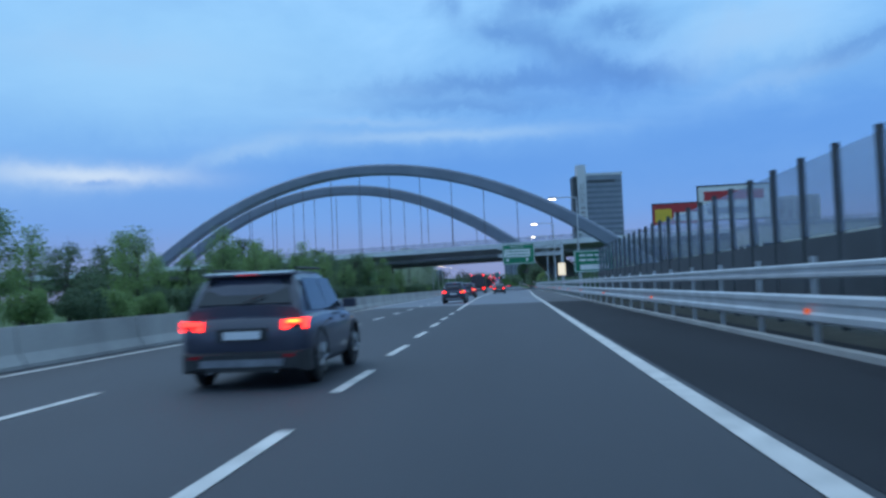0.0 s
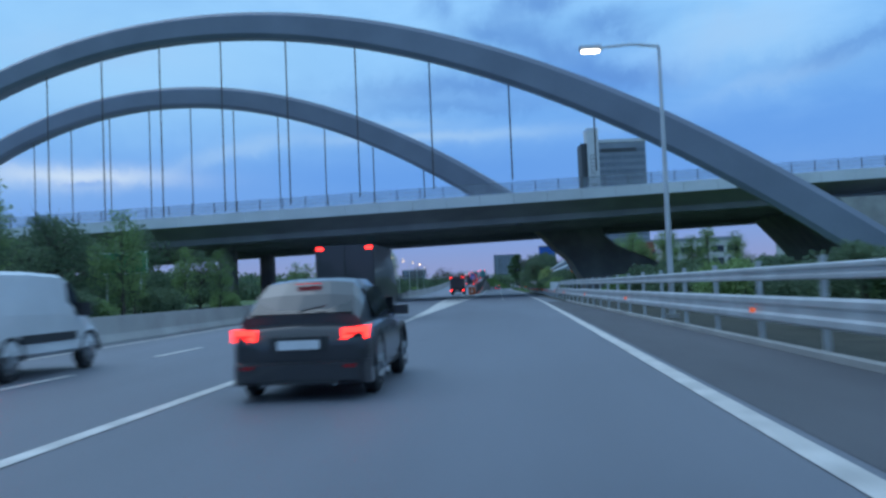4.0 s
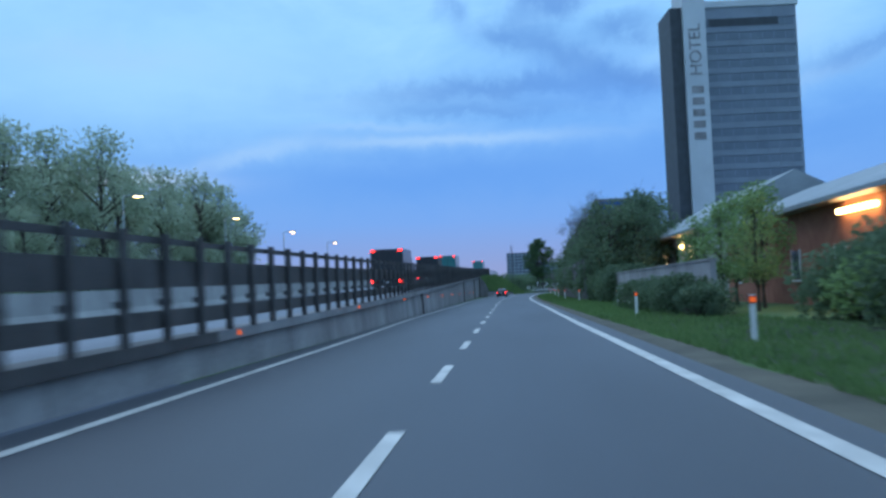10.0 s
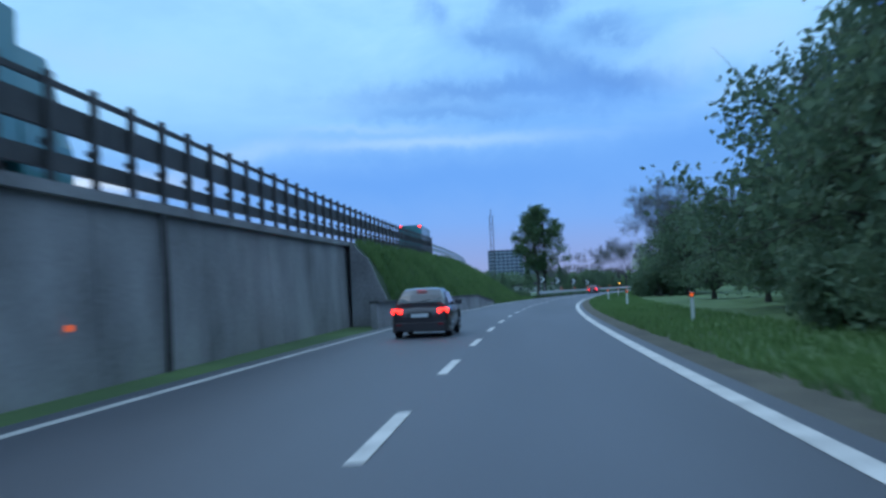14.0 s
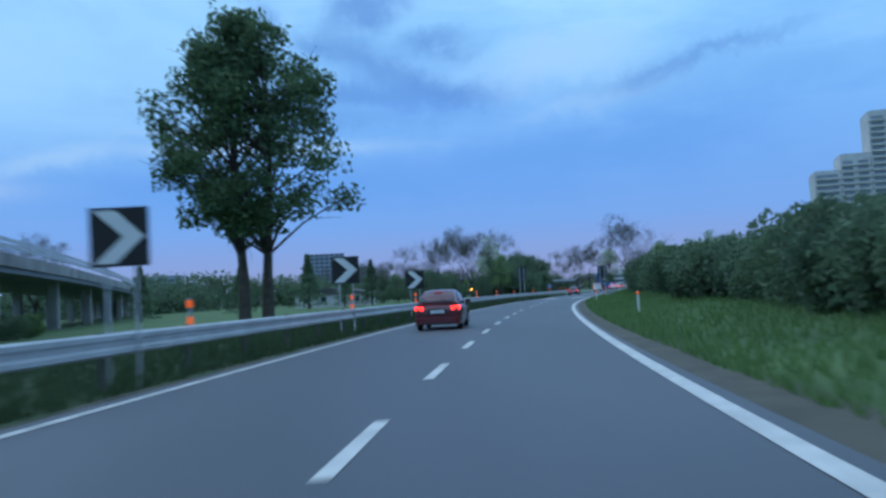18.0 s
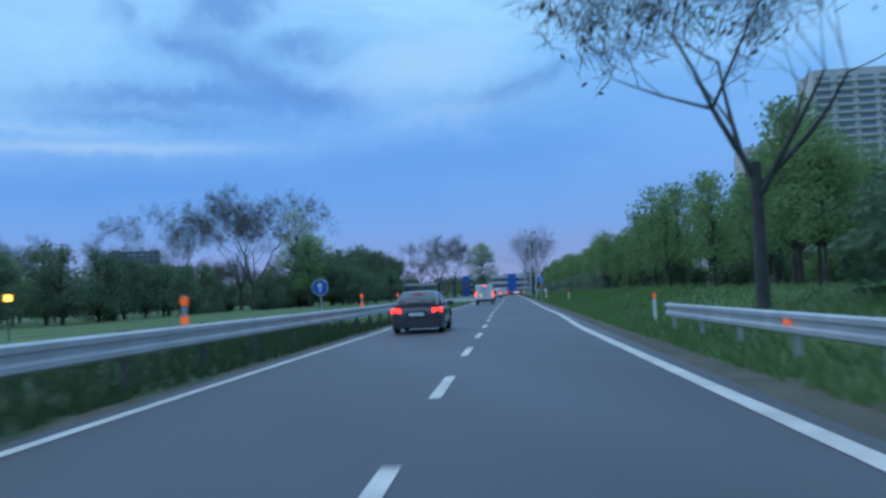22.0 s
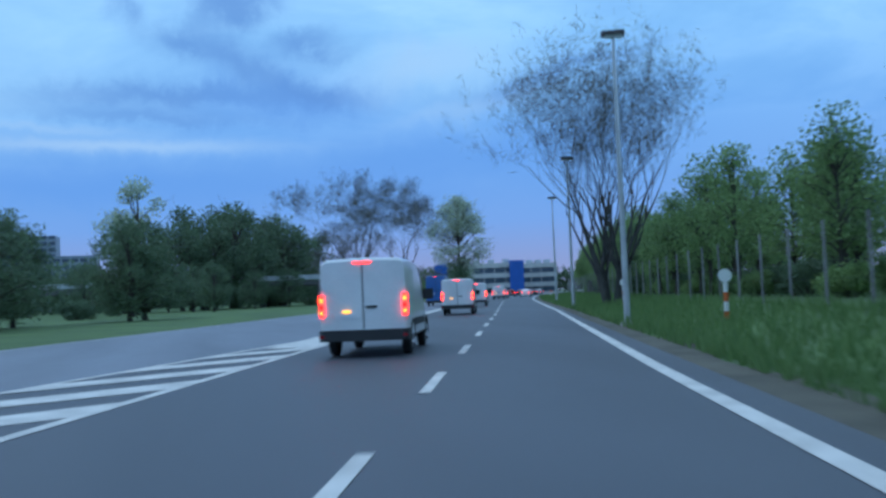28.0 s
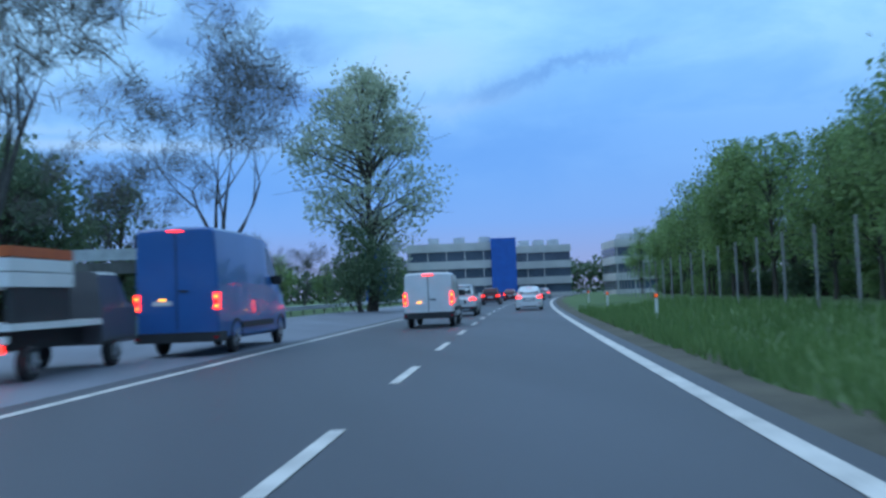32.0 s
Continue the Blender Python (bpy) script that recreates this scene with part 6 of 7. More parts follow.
bill_yellow = material("billboard_yellow", (0.80, 0.52, 0.04), (0.66, 0.42, 0.03), 0.4, 0.8, 20, 0.02)
for x, y, w, z0, z1, base, fields, c2 in (
    (20.2, 130, 7.6, 8.9, 11.7, bill_red, ((0.04, 0.34, 0.1, 0.75, bill_yellow), (0.38, 0.95, 0.1, 0.55, M_SIGNW)), "red, yellow and white"),
    (17.2, 84, 6.2, 6.4, 9.4, M_SIGNW, ((0.08, 0.92, 0.58, 0.86, bill_red), (0.12, 0.7, 0.16, 0.36, grey_field)), "white and red")):
    b = thing("billboard", "roadside billboard in " + c2 + " with unreadable print", "billboard", "billboards", place=pose(x, y, 0, 0, 0, -6))
    part("panel", Shape().box(0, w, -0.1, 0.1, z0, z1), base, b)
    for a0, a1, b0, b1, m in fields:
        part("field", Shape().box(w * a0, w * a1, -0.13, -0.11, z0 + (z1 - z0) * b0, z0 + (z1 - z0) * b1), m, b)
    for a, c, d, e in ((-0.12, w + 0.12, z1, z1 + 0.14), (-0.12, w + 0.12, z0 - 0.14, z0), (-0.12, 0.0, z0, z1), (w, w + 0.12, z0, z1)):
        part("frame", Shape().box(a, c, -0.14, 0.14, d, e), M_RUST, b)
    for f in (0.2, 0.8):
        part("post", Shape().tube([(w * f, 0.25, -0.2), (w * f, 0.25, z0 + 1)], 0.15, 8), M_RUST, b)
lh = thing("field_house", "low pale house with a flat dark roof beyond the field", "house", place=road_pose(772, -66))
part("wall", Shape().box(0, 16, 0, 8, -0.3, 2.9), M_PLASTER, lh)
part("roof", Shape().loft([[(-0.8, y, 2.9), (8, y, 4.1), (16.8, y, 2.9), (16.8, y, 2.7), (-0.8, y, 2.7)] for y in (-0.6, 8.6)]), M_RUST, lh)
for x in (2, 6, 10, 13.5):
    part("window", Shape().box(x, x + 1.2, -0.05, 0.03, 1.0, 2.1), win_m, lh)
for s, u in ((760, -24),):
    t = thing("field_lamp", "small amber lamp on a post in the field", "lamp", "field lamps", place=road_pose(s, u))
    part("post", Shape().tube([(0, 0, -0.1), (0, 0, 1.9)], 0.04, 6), M_RUST, t)
    part("lens", Shape().box(-0.16, 0.16, -0.12, 0.12, 1.9, 2.2, 0.05), amber_lamp, t)
# far city blocks on the horizon
for x, y, w, hh in ((-12, 1500, 40, 48), (28, 1480, 26, 34), (-130, 1300, 30, 27), (-420, 1250, 60, 30)):
    b = thing("far_building", "distant grey high-rise block on the horizon", "building", "far blocks", place=pose(x, y, 0))
    part("wall", Shape().box(0, w, 0, 18, -0.5, hh), M_TOWER, b)
    storeys(b, 0, w, 0, 18, 1, int(hh / 4), 4.0, 5.0, M_GLASSW, side=False)

# ---- vehicles ----
red_on = material("tail_lamp_lit", (0.6, 0.01, 0.01), None, 0.3, glow=(1.0, 0.022, 0.016), power=6.0)
red_off = material("tail_lamp", (0.35, 0.01, 0.015), None, 0.25, glow=(1.0, 0.02, 0.02), power=0.35)
amber = material("indicator_lit", (0.9, 0.35, 0.02), None, 0.3, glow=(1.0, 0.40, 0.05), power=2.6)
red_glass = material("red_glass", (0.30, 0.012, 0.015), None, 0.25)
car_glass = material("car_glass", (0.02, 0.025, 0.03), (0.015, 0.018, 0.02), 0.06, 2, 3, 0)
rim_m = material("alloy_rim", (0.35, 0.36, 0.38), (0.22, 0.23, 0.24), 0.35, 0.2, 20, 0, metal=0.8)
trim_m = material("black_trim", (0.03, 0.03, 0.032), (0.02, 0.02, 0.022), 0.55, 0.5, 30, 0.1)
grey_print = material("grey_print", (0.30, 0.32, 0.36), (0.22, 0.24, 0.27), 0.5, 0.3, 20, 0)
plate_m = material("plate_white", (0.75, 0.76, 0.78), (0.65, 0.66, 0.68), 0.4, 0.3, 20, 0)


def paint(name, c):
    m = material(name, c, tuple(v * 0.8 for v in c), 0.28, 1.2, 30, 0.0)
    m.node_tree.nodes["Principled BSDF"].inputs["Coat Weight"].default_value = 0.5
    return m


def wheel(parent, x, y, r, w=0.2):
    sx = 1 if x > 0 else -1
    ring = lambda rad, xx: [(xx, y + rad * math.cos(2 * math.pi * i / 20), r + rad * math.sin(2 * math.pi * i / 20)) for i in range(20)]
    o = part("wheel", Shape().loft([ring(r * 0.86, x - w / 2), ring(r, x - w * 0.35), ring(r, x + w * 0.35), ring(r * 0.86, x + w / 2)]), M_BLACK, parent)
    part("rim", Shape().loft([ring(r * 0.62, x + sx * (w / 2 - 0.03)), ring(r * 0.6, x + sx * (w / 2 + 0.015)), ring(r * 0.2, x + sx * (w / 2 + 0.025))]), rim_m, o)
    for k in range(5):
        a = 2 * math.pi * k / 5
        part("spoke", Shape().tube([(x + sx * (w / 2 + 0.03), y, r), (x + sx * (w / 2 + 0.03), y + r * 0.58 * math.cos(a), r + r * 0.58 * math.sin(a))], 0.03, 5), rim_m, o)


def body_ring(y, wb, wt, zb, zm, zt, crown=0.03):
    """A rounded cross-section of a body at y."""
    return [(-wb * 0.9, y, zb), (wb * 0.9, y, zb), (wb, y, zb + 0.08), (wb, y, zm), (wt + 0.02, y, zt - 0.07), (wt - 0.08, y, zt), (0, y, zt + crown), (-wt + 0.08, y, zt), (-wt - 0.02, y, zt - 0.07), (-wb, y, zm), (-wb, y, zb + 0.08)]


def make_car(name, label, colour, L=4.5, W=1.84, H=1.6, suv=True, brake=True, ind=False, group="cars"):
    """A car with its tail at y = 0, looking along +y."""
    c = thing(name, label, "car", group)
    w, p = W / 2, paint(name + "_paint", colour)
    belt = H * 0.615
    fl = 0.23 if suv else 0.19

    def sec(y, k, zb, zs, zt):
        """A body section: sill, bulging flank, shoulder."""
        a = w * k
        return [(-a * 0.84, y, zb), (a * 0.84, y, zb), (a * 0.95, y, zb + 0.07), (a, y, zb + (zs - zb) * 0.45), (a * 0.985, y, zs - 0.06), (a * 0.93, y, zs), (a * 0.6, y, zt), (0, y, zt + 0.02), (-a * 0.6, y, zt), (-a * 0.93, y, zs), (-a * 0.985, y, zs - 0.06), (-a, y, zb + (zs - zb) * 0.45), (-a * 0.95, y, zb + 0.07)]

    lower = [(-0.02, 0.80, fl + 0.16, belt * 0.80, belt * 0.80), (0.03, 0.90, fl + 0.08, belt * 0.90, belt * 0.92), (0.14, 0.96, fl + 0.02, belt * 0.96, belt), (0.42, 0.99, fl, belt * 0.99, belt + 0.02), (L * 0.3, 1.0, fl, belt, belt + 0.02), (L * 0.62, 1.0, fl, belt * 0.97, belt + 0.01), (L * 0.74, 0.99, fl, belt * 0.93, belt * 0.98), (L * 0.88, 0.95, fl, belt * 0.86, belt * 0.92), (L - 0.14, 0.86, fl + 0.04, belt * 0.72, belt * 0.76), (L, 0.70, fl + 0.1, belt * 0.58, belt * 0.6)]
    part("body", Shape().loft([sec(*r) for r in lower]), p, c, smooth=True)

    def cab(y, kb, kt, zt):
        a, b = w * kb, w * kt
        z0 = belt - 0.05
        return [(-a, y, z0), (a, y, z0), (a * 0.4 + b * 0.6, y, z0 + (zt - z0) * 0.62), (b + 0.01, y, zt - 0.11), (b - 0.07, y, zt - 0.02), (b * 0.45, y, zt + 0.012), (-b * 0.45, y, zt + 0.012), (-b + 0.07, y, zt - 0.02), (-b - 0.01, y, zt - 0.11), (-a * 0.4 - b * 0.6, y, z0 + (zt - z0) * 0.62)]

    ya, yb = (0.10, 0.46) if suv else (0.16, 0.80)
    roof = [(ya, 0.86, 0.84, belt + 0.12), ((ya + yb) / 2, 0.89, 0.78, belt + 0.12 + (H - 0.05 - belt - 0.12) * 0.58), (yb, 0.91, 0.71, H - 0.05), (L * 0.30, 0.92, 0.715, H - 0.005), (L * 0.44, 0.92, 0.71, H), (L * 0.54, 0.91, 0.70, H - 0.05), (L * 0.64, 0.90, 0.76, belt + (H - belt) * 0.5), (L * 0.745, 0.88, 0.84, belt + 0.06)]
    part("cabin", Shape().loft([cab(*r) for r in roof]), p, c, smooth=False)
    # the glass lies just proud of the cabin
    sl = (H - 0.05 - belt - 0.12) / (yb - ya)
    rz = lambda y: belt + 0.12 + sl * (y - ya)
    r0, r1 = ya + 0.03, yb - 0.05
    q = [(-w * 0.72, r0 - 0.035, rz(r0) + 0.0), (w * 0.72, r0 - 0.035, rz(r0)), (w * 0.60, r1 - 0.035, rz(r1) - 0.03), (-w * 0.60, r1 - 0.035, rz(r1) - 0.03)]
    part("rear_window", Shape().add(q + [(x, y + 0.05, z - 0.01) for x, y, z in q], [(0, 1, 2, 3), (7, 6, 5, 4), (0, 4, 5, 1), (1, 5, 6, 2), (2, 6, 7, 3), (3, 7, 4, 0)]), car_glass, c)
    if suv:
        part("spoiler", Shape().loft([[(-w * 0.68, yb - 0.16, H - 0.085), (w * 0.68, yb - 0.16, H - 0.085), (w * 0.68, yb - 0.16, H - 0.055), (-w * 0.68, yb - 0.16, H - 0.055)], [(-w * 0.70, yb + 0.12, H - 0.08), (w * 0.70, yb + 0.12, H - 0.08), (w * 0.70, yb + 0.12, H - 0.015), (-w * 0.70, yb + 0.12, H - 0.015)]]), p, c)
    part("wiper", Shape().tube([(-0.02, r0 - 0.06, rz(r0) + 0.02), (0.30, r0 + 0.02, rz(r0 + 0.06) + 0.05)], 0.012, 5), trim_m, c)
    for sx in (-1, 1):
        for y0, y1, up0, up1 in ((yb + 0.02, L * 0.345, 0.12, 0.0), (L * 0.36, L * 0.60, 0.0, -0.34)):
            za, zb = belt + 0.04, H - 0.13
            part("side_window", Shape().add([(sx * w * 0.922, y0, za), (sx * w * 0.922, y1 + 0.06, za), (sx * w * 0.755, y1 + up1 * 0.8, zb), (sx * w * 0.755, y0 + up0, zb)], [(0, 1, 2, 3)]), car_glass, c)
        x0, x1 = sorted((sx * w * 0.60, sx * w * 0.95))
        lz = belt * 0.80
        lamp = part("tail_lamp", Shape().loft([[(x0, yy, lz), (x1, yy + (0.10 if sx > 0 else 0.0), lz), (x1, yy + (0.10 if sx > 0 else 0.0), lz + 0.15), (x0, yy, lz + 0.13)] if sx > 0 else [(x0, yy + 0.10, lz), (x1, yy, lz), (x1, yy, lz + 0.13), (x0, yy + 0.10, lz + 0.15)] for yy in (-0.045, 0.16)]), red_on if brake else red_off, c)
        part("lamp_band", Shape().box(x0 + 0.05, x1 - 0.05, -0.06, 0.0, lz + 0.055, lz + 0.075), trim_m, lamp)
        if ind and sx == 1:
            part("indicator", Shape().box(w * 0.70, w * 0.86, -0.07, 0.0, lz + 0.09, lz + 0.13), amber, lamp)
        x0, x1 = sorted((sx * (w * 0.93), sx * (w + 0.17)))
        part("mirror", Shape().box(x0, x1, L * 0.62, L * 0.62 + 0.1, belt + 0.02, belt + 0.16, 0.04), p, c)
        for y in (L * 0.185, L * 0.80):
            wheel(c, sx * (w - 0.12), y, 0.36 if suv else 0.315)
            part("arch_trim", Shape().loft([[(sx * (w + 0.005), y + rr * math.cos(a), 0.36 + rr * math.sin(a)) for rr in (0.40, 0.46)] + [(sx * (w - 0.06), y + rr * math.cos(a), 0.36 + rr * math.sin(a)) for rr in (0.46, 0.40)] for a in [math.pi * i / 10 for i in range(11)]]), trim_m, c)
        x0, x1 = sorted((sx * (w - 0.03), sx * (w + 0.015)))
        for y in (L * 0.33, L * 0.55):
            part("door_handle", Shape().box(x0, x1, y, y + 0.2, belt - 0.14, belt - 0.11), p, c)
        x0, x1 = sorted((sx * w * 0.62, sx * w * 0.80))
        part("reflector", Shape().box(x0, x1, -0.10, -0.05, fl + 0.21, fl + 0.25), red_glass, c)
    part("bumper", Shape().loft([[(-w * a, y, fl + z0), (w * a, y, fl + z0), (w * a, y, fl + z1), (-w * a, y, fl + z1)] for a, y, z0, z1 in ((0.80, -0.09, 0.06, 0.26), (0.90, -0.03, 0.02, 0.29), (0.965, 0.12, 0.0, 0.3), (0.975, 0.35, 0.0, 0.28))]), trim_m if suv else p, c)
    if suv:
        part("skid_plate", Shape().box(-w * 0.62, w * 0.62, -0.105, -0.06, fl + 0.09, fl + 0.19), rim_m, c, "silver skid plate")
    part("diffuser", Shape().box(-w * 0.55, w * 0.55, -0.1, -0.06, fl + 0.02, fl + 0.08), trim_m, c)
    for x in (-w * 0.5, w * 0.5):
        part("exhaust", Shape().tube([(x, -0.08, fl + 0.02), (x, 0.2, fl + 0.02)], 0.03, 8), rim_m, c)
    part("plate_recess", Shape().box(-0.36, 0.36, -0.045, 0.0, belt * 0.66, belt * 0.66 + 0.17), trim_m, c)
    part("plate", Shape().box(-0.26, 0.26, -0.06, -0.046, belt * 0.66 + 0.02, belt * 0.66 + 0.13), plate_m, c)
    part("high_brake_lamp", Shape().box(-0.16, 0.16, yb - 0.165, yb - 0.1, H - 0.075, H - 0.062), red_off, c)
    if suv:
        for sx in (-1, 1):
            part("roof_rail", Shape().tube([(sx * w * 0.66, yb + 0.2, H + 0.02), (sx * w * 0.66, L * 0.5, H + 0.035)], 0.02, 6), trim_m, c)
    return c


def make_van(name, label, colour, L=5.0, W=1.95, H=1.95, wheel_r=0.34, marks=False, high=False):
    """A panel van with its tail at y = 0."""
    c = thing(name, label, "van", "vans")
    w, p = W / 2, paint(name + "_paint", colour)
    lz, lh = (0.42, 0.22) if not high else (0.36, 0.13)
    nose = L * (0.80 if not high else 0.82)
    secs = [(0.0, 0.93, 0.93 if not high else 0.9, 0.50, H - 0.06), (0.06, 0.98, 0.9, 0.40, H), (L * 0.35, 1.0, 0.9, 0.36, H + 0.01), (L * 0.62, 1.0, 0.89, 0.36, H - 0.03), (L * 0.70, 1.0, 0.86, 0.36, H - 0.14), (nose, 0.99, 0.86, 0.36, H * 0.66), (L - 0.4, 0.95, 0.8, 0.38, H * 0.52), (L, 0.8, 0.7, 0.45, H * 0.40)]
    part("body", Shape().loft([body_ring(y, w * k, w * kt, zb, zb + (zt - zb) * 0.5, zt) for y, k, kt, zb, zt in secs]), p, c)
    part("rear_bumper", Shape().box(-w * 1.004, w * 1.004, -0.09, 0.62, 0.36, 0.60, 0.06), trim_m, c)
    part("door_seam", Shape().box(-0.012, 0.012, -0.012, 0.05, 0.62, H - 0.12), trim_m, c)
    part("door_handle", Shape().box(0.06, 0.3, -0.03, 0.0, H * 0.5, H * 0.5 + 0.05), trim_m, c)
    part("plate", Shape().box(-0.62, -0.12, -0.02, 0.03, H * 0.40, H * 0.40 + 0.11), plate_m, c)
    part("plate_lamp", Shape().box(-0.45, -0.28, -0.035, 0.0, H * 0.40 + 0.12, H * 0.40 + 0.17), amber, c)
    for sx in (-1, 1):
        lx0, lx1 = sorted((sx * w * 0.885, sx * w * 1.0))
        lamp = part("tail_lamp", Shape().box(lx0, lx1, -0.05, 0.12, H * lz, H * (lz + lh), 0.02), red_on, c)
        part("indicator", Shape().box(lx0 + 0.025, lx1 - 0.025, -0.06, -0.051, H * (lz + lh * 0.68), H * (lz + lh * 0.86)), amber, lamp)
        part("brake_lamp", Shape().box(lx0 + 0.03, lx1 - 0.03, -0.06, -0.051, H * (lz + lh * 0.12), H * (lz + lh * 0.26)), amber, lamp)
        part("reverse_lamp", Shape().box(lx0 + 0.02, lx1 - 0.02, -0.06, -0.051, H * (lz + lh * 0.38), H * (lz + lh * 0.54)), red_off, lamp)
        part("reflector", Shape().box(lx0, lx1, -0.1, -0.08, 0.44, 0.50), red_glass, c)
        part("side_window", Shape().add([(sx * (w * 0.985), L * 0.64, H * 0.58), (sx * (w * 0.985), nose - 0.05, H * 0.58), (sx * (w * 0.905), L * 0.70, H * 0.90), (sx * (w * 0.905), L * 0.64, H * 0.90)], [(0, 1, 2, 3)]), car_glass, c)
        x0, x1 = sorted((sx * w * 0.98, sx * (w + 0.24)))
        part("mirror", Shape().box(x0, x1, L * 0.72, L * 0.72 + 0.14, H * 0.56, H * 0.56 + 0.26, 0.03), trim_m, c)
        part("side_strip", Shape().box(min(sx * w, sx * (w + 0.02)), max(sx * w, sx * (w + 0.02)), L * 0.26, L * 0.70, 0.62, 0.78), trim_m, c)
        for y in (L * 0.2, L * 0.83):
            wheel(c, sx * (w - 0.14), y, wheel_r)
            part("arch_trim", Shape().loft([[(sx * (w + 0.006), y + rr * math.cos(a), wheel_r + rr * math.sin(a)) for rr in (wheel_r + 0.03, wheel_r + 0.1)] + [(sx * (w - 0.05), y + rr * math.cos(a), wheel_r + rr * math.sin(a)) for rr in (wheel_r + 0.1, wheel_r + 0.03)] for a in [math.pi * i / 10 for i in range(11)]]), trim_m, c)
    part("high_brake_lamp", Shape().box(-0.2, 0.2, -0.03, 0.03, H - 0.09, H - 0.06), red_on, c)
    part("windscreen", Shape().add([(-w * 0.8, L * 0.70 + 0.06, H - 0.18), (w * 0.8, L * 0.70 + 0.06, H - 0.18), (w * 0.84, nose, H * 0.68), (-w * 0.84, nose, H * 0.68)], [(0, 1, 2, 3)]), car_glass, c)
    if marks:
        random.seed(5)
        for z, a, b in ((1.62, -0.75, 0.7), (1.45, -0.6, 0.6), (1.34, -0.5, 0.3)):
            part("text_bar", Shape().box(a, b, -0.02, 0.0, z * H / 1.95, z * H / 1.95 + 0.03), grey_print, c)
        for sx in (-1, 1):
            for z in (0.92, 1.0, 1.08, 1.16, 1.4):
                part("text_bar", Shape().box(min(sx * w, sx * (w + 0.006)), max(sx * w, sx * (w + 0.006)), 1.7, 2.6, z * H / 1.95, z * H / 1.95 + 0.025), grey_print, c)
    return c


def make_truck(name, label, colour, L, W, H, base):
    """A box lorry with its tail at y = 0."""
    c = thing(name, label, "truck", "trucks")
    w, p = W / 2, paint(name + "_paint", colour)
    part("box", Shape().box(-w, w, 0, L - 2.2, base, H, 0.05), p, c)
    part("frame", Shape().box(-w * 0.7, w * 0.7, 0.1, L - 0.6, 0.55, base - 0.01), trim_m, c)
    part("cab", Shape().loft([body_ring(y, w * 0.98, w * 0.9, 0.6, 1.6, zt) for y, zt in ((L - 2.1, H * 0.86), (L - 0.9, H * 0.86), (L - 0.3, H * 0.62), (L, H * 0.48))]), p, c)
    part("tail_board", Shape().box(-w * 0.98, w * 0.98, -0.05, 0.0, base - 0.12, base + 0.1), trim_m, c)
    part("bumper", Shape().box(-w * 0.92, w * 0.92, -0.08, 0.1, 0.5, 0.68), trim_m, c)
    part("door_seam", Shape().box(-0.02, 0.02, -0.02, 0.02, base + 0.1, H - 0.06), trim_m, c)
    part("plate", Shape().box(-0.3, 0.3, -0.1, -0.081, 0.72, 0.84), plate_m, c)
    for sx in (-1, 1):
        x0, x1 = sorted((sx * w * 0.72, sx * w * 0.96))
        part("tail_lamp", Shape().box(x0, x1, -0.1, -0.02, 0.74, 0.98), red_on, c)
        part("top_lamp", Shape().box(x0, x1, -0.03, 0.03, H - 0.2, H - 0.06), red_on, c)
        part("stay", Shape().box(min(sx * w * 0.8, sx * w * 0.86), max(sx * w * 0.8, sx * w * 0.86), -0.02, 0.3, 0.5, base), trim_m, c)
        for y in (L * 0.22, L * 0.36, L * 0.82):
            wheel(c, sx * (w - 0.2), y, 0.46, 0.28)
    return c


def stand(v, s, u, z=0.0, turn=0.0):
    v.matrix_basis = road_pose(s, u, z, turn)
    return v


stand(make_car("dark_suv", "dark blue-grey compact SUV with lit tail lamps in the next lane", (0.042, 0.047, 0.075), 4.55, 1.88, 1.66, True, True, True), 12.4, -3.75)
suv2 = copy_thing(bpy.data.objects["dark_suv"], road_pose(71.2, -4.75))
tagged(suv2, "dark blue-grey compact SUV driving beside the solid line")
suv3 = copy_thing(bpy.data.objects["dark_suv"], road_pose(100.3, -5.35))
tagged(suv3, "dark blue-grey compact SUV nearing the arch bridge")
stand(make_van("white_panel_van", "white panel van with lit tail lamps", (0.72, 0.73, 0.74), 4.6, 1.85, 1.9), 138.0, -9.4)
stand(make_van("silver_van", "silver-grey people carrier with lit tail lamps", (0.42, 0.43, 0.45), 4.7, 1.85, 1.8), 182, -11.2)
stand(make_car("black_hatchback", "black hatchback with lit tail lamps", (0.03, 0.03, 0.035), 4.2, 1.78, 1.5, False, True), 135, -2.6)
bt = make_truck("black_box_truck", "dark box truck with red lamps on the climbing road", (0.035, 0.035, 0.04), 8.0, 2.5, 3.3, 1.0)
copy_thing(bt, road_pose(162, -6.9))
copy_thing(bt, road_pose(288, -8.9))
q = main_edge(384, 3.3)
copy_thing(bt, pose(q.x, q.y, q.z, 0.9, 0, 0.3))
q = main_edge(421, 3.3)
bt.matrix_basis = pose(q.x, q.y, q.z, 0.9, 0, 0.3)
gt = make_truck("green_tarp_truck", "green tarpaulin-covered lorry on the climbing road", (0.05, 0.22, 0.22), 12.0, 2.5, 4.0, 1.1)
q = main_edge(546.5, 3.3)
copy_thing(gt, pose(q.x, q.y, q.z, 0.3, 0, -1.0))
q = main_edge(456, 3.2)
gt.matrix_basis = pose(q.x, q.y, q.z, 1.2, 0, 0.3)
stand(make_car("dark_hatchback", "dark hatchback with glowing tail lamps on the slip road", (0.05, 0.04, 0.045), 4.2, 1.78, 1.5, False, True), 476, -3.2)
stand(make_car("black_suv", "black SUV with amber-red tail lamps", (0.025, 0.025, 0.03), 4.5, 1.86, 1.65, True, True), 853, -3.6)
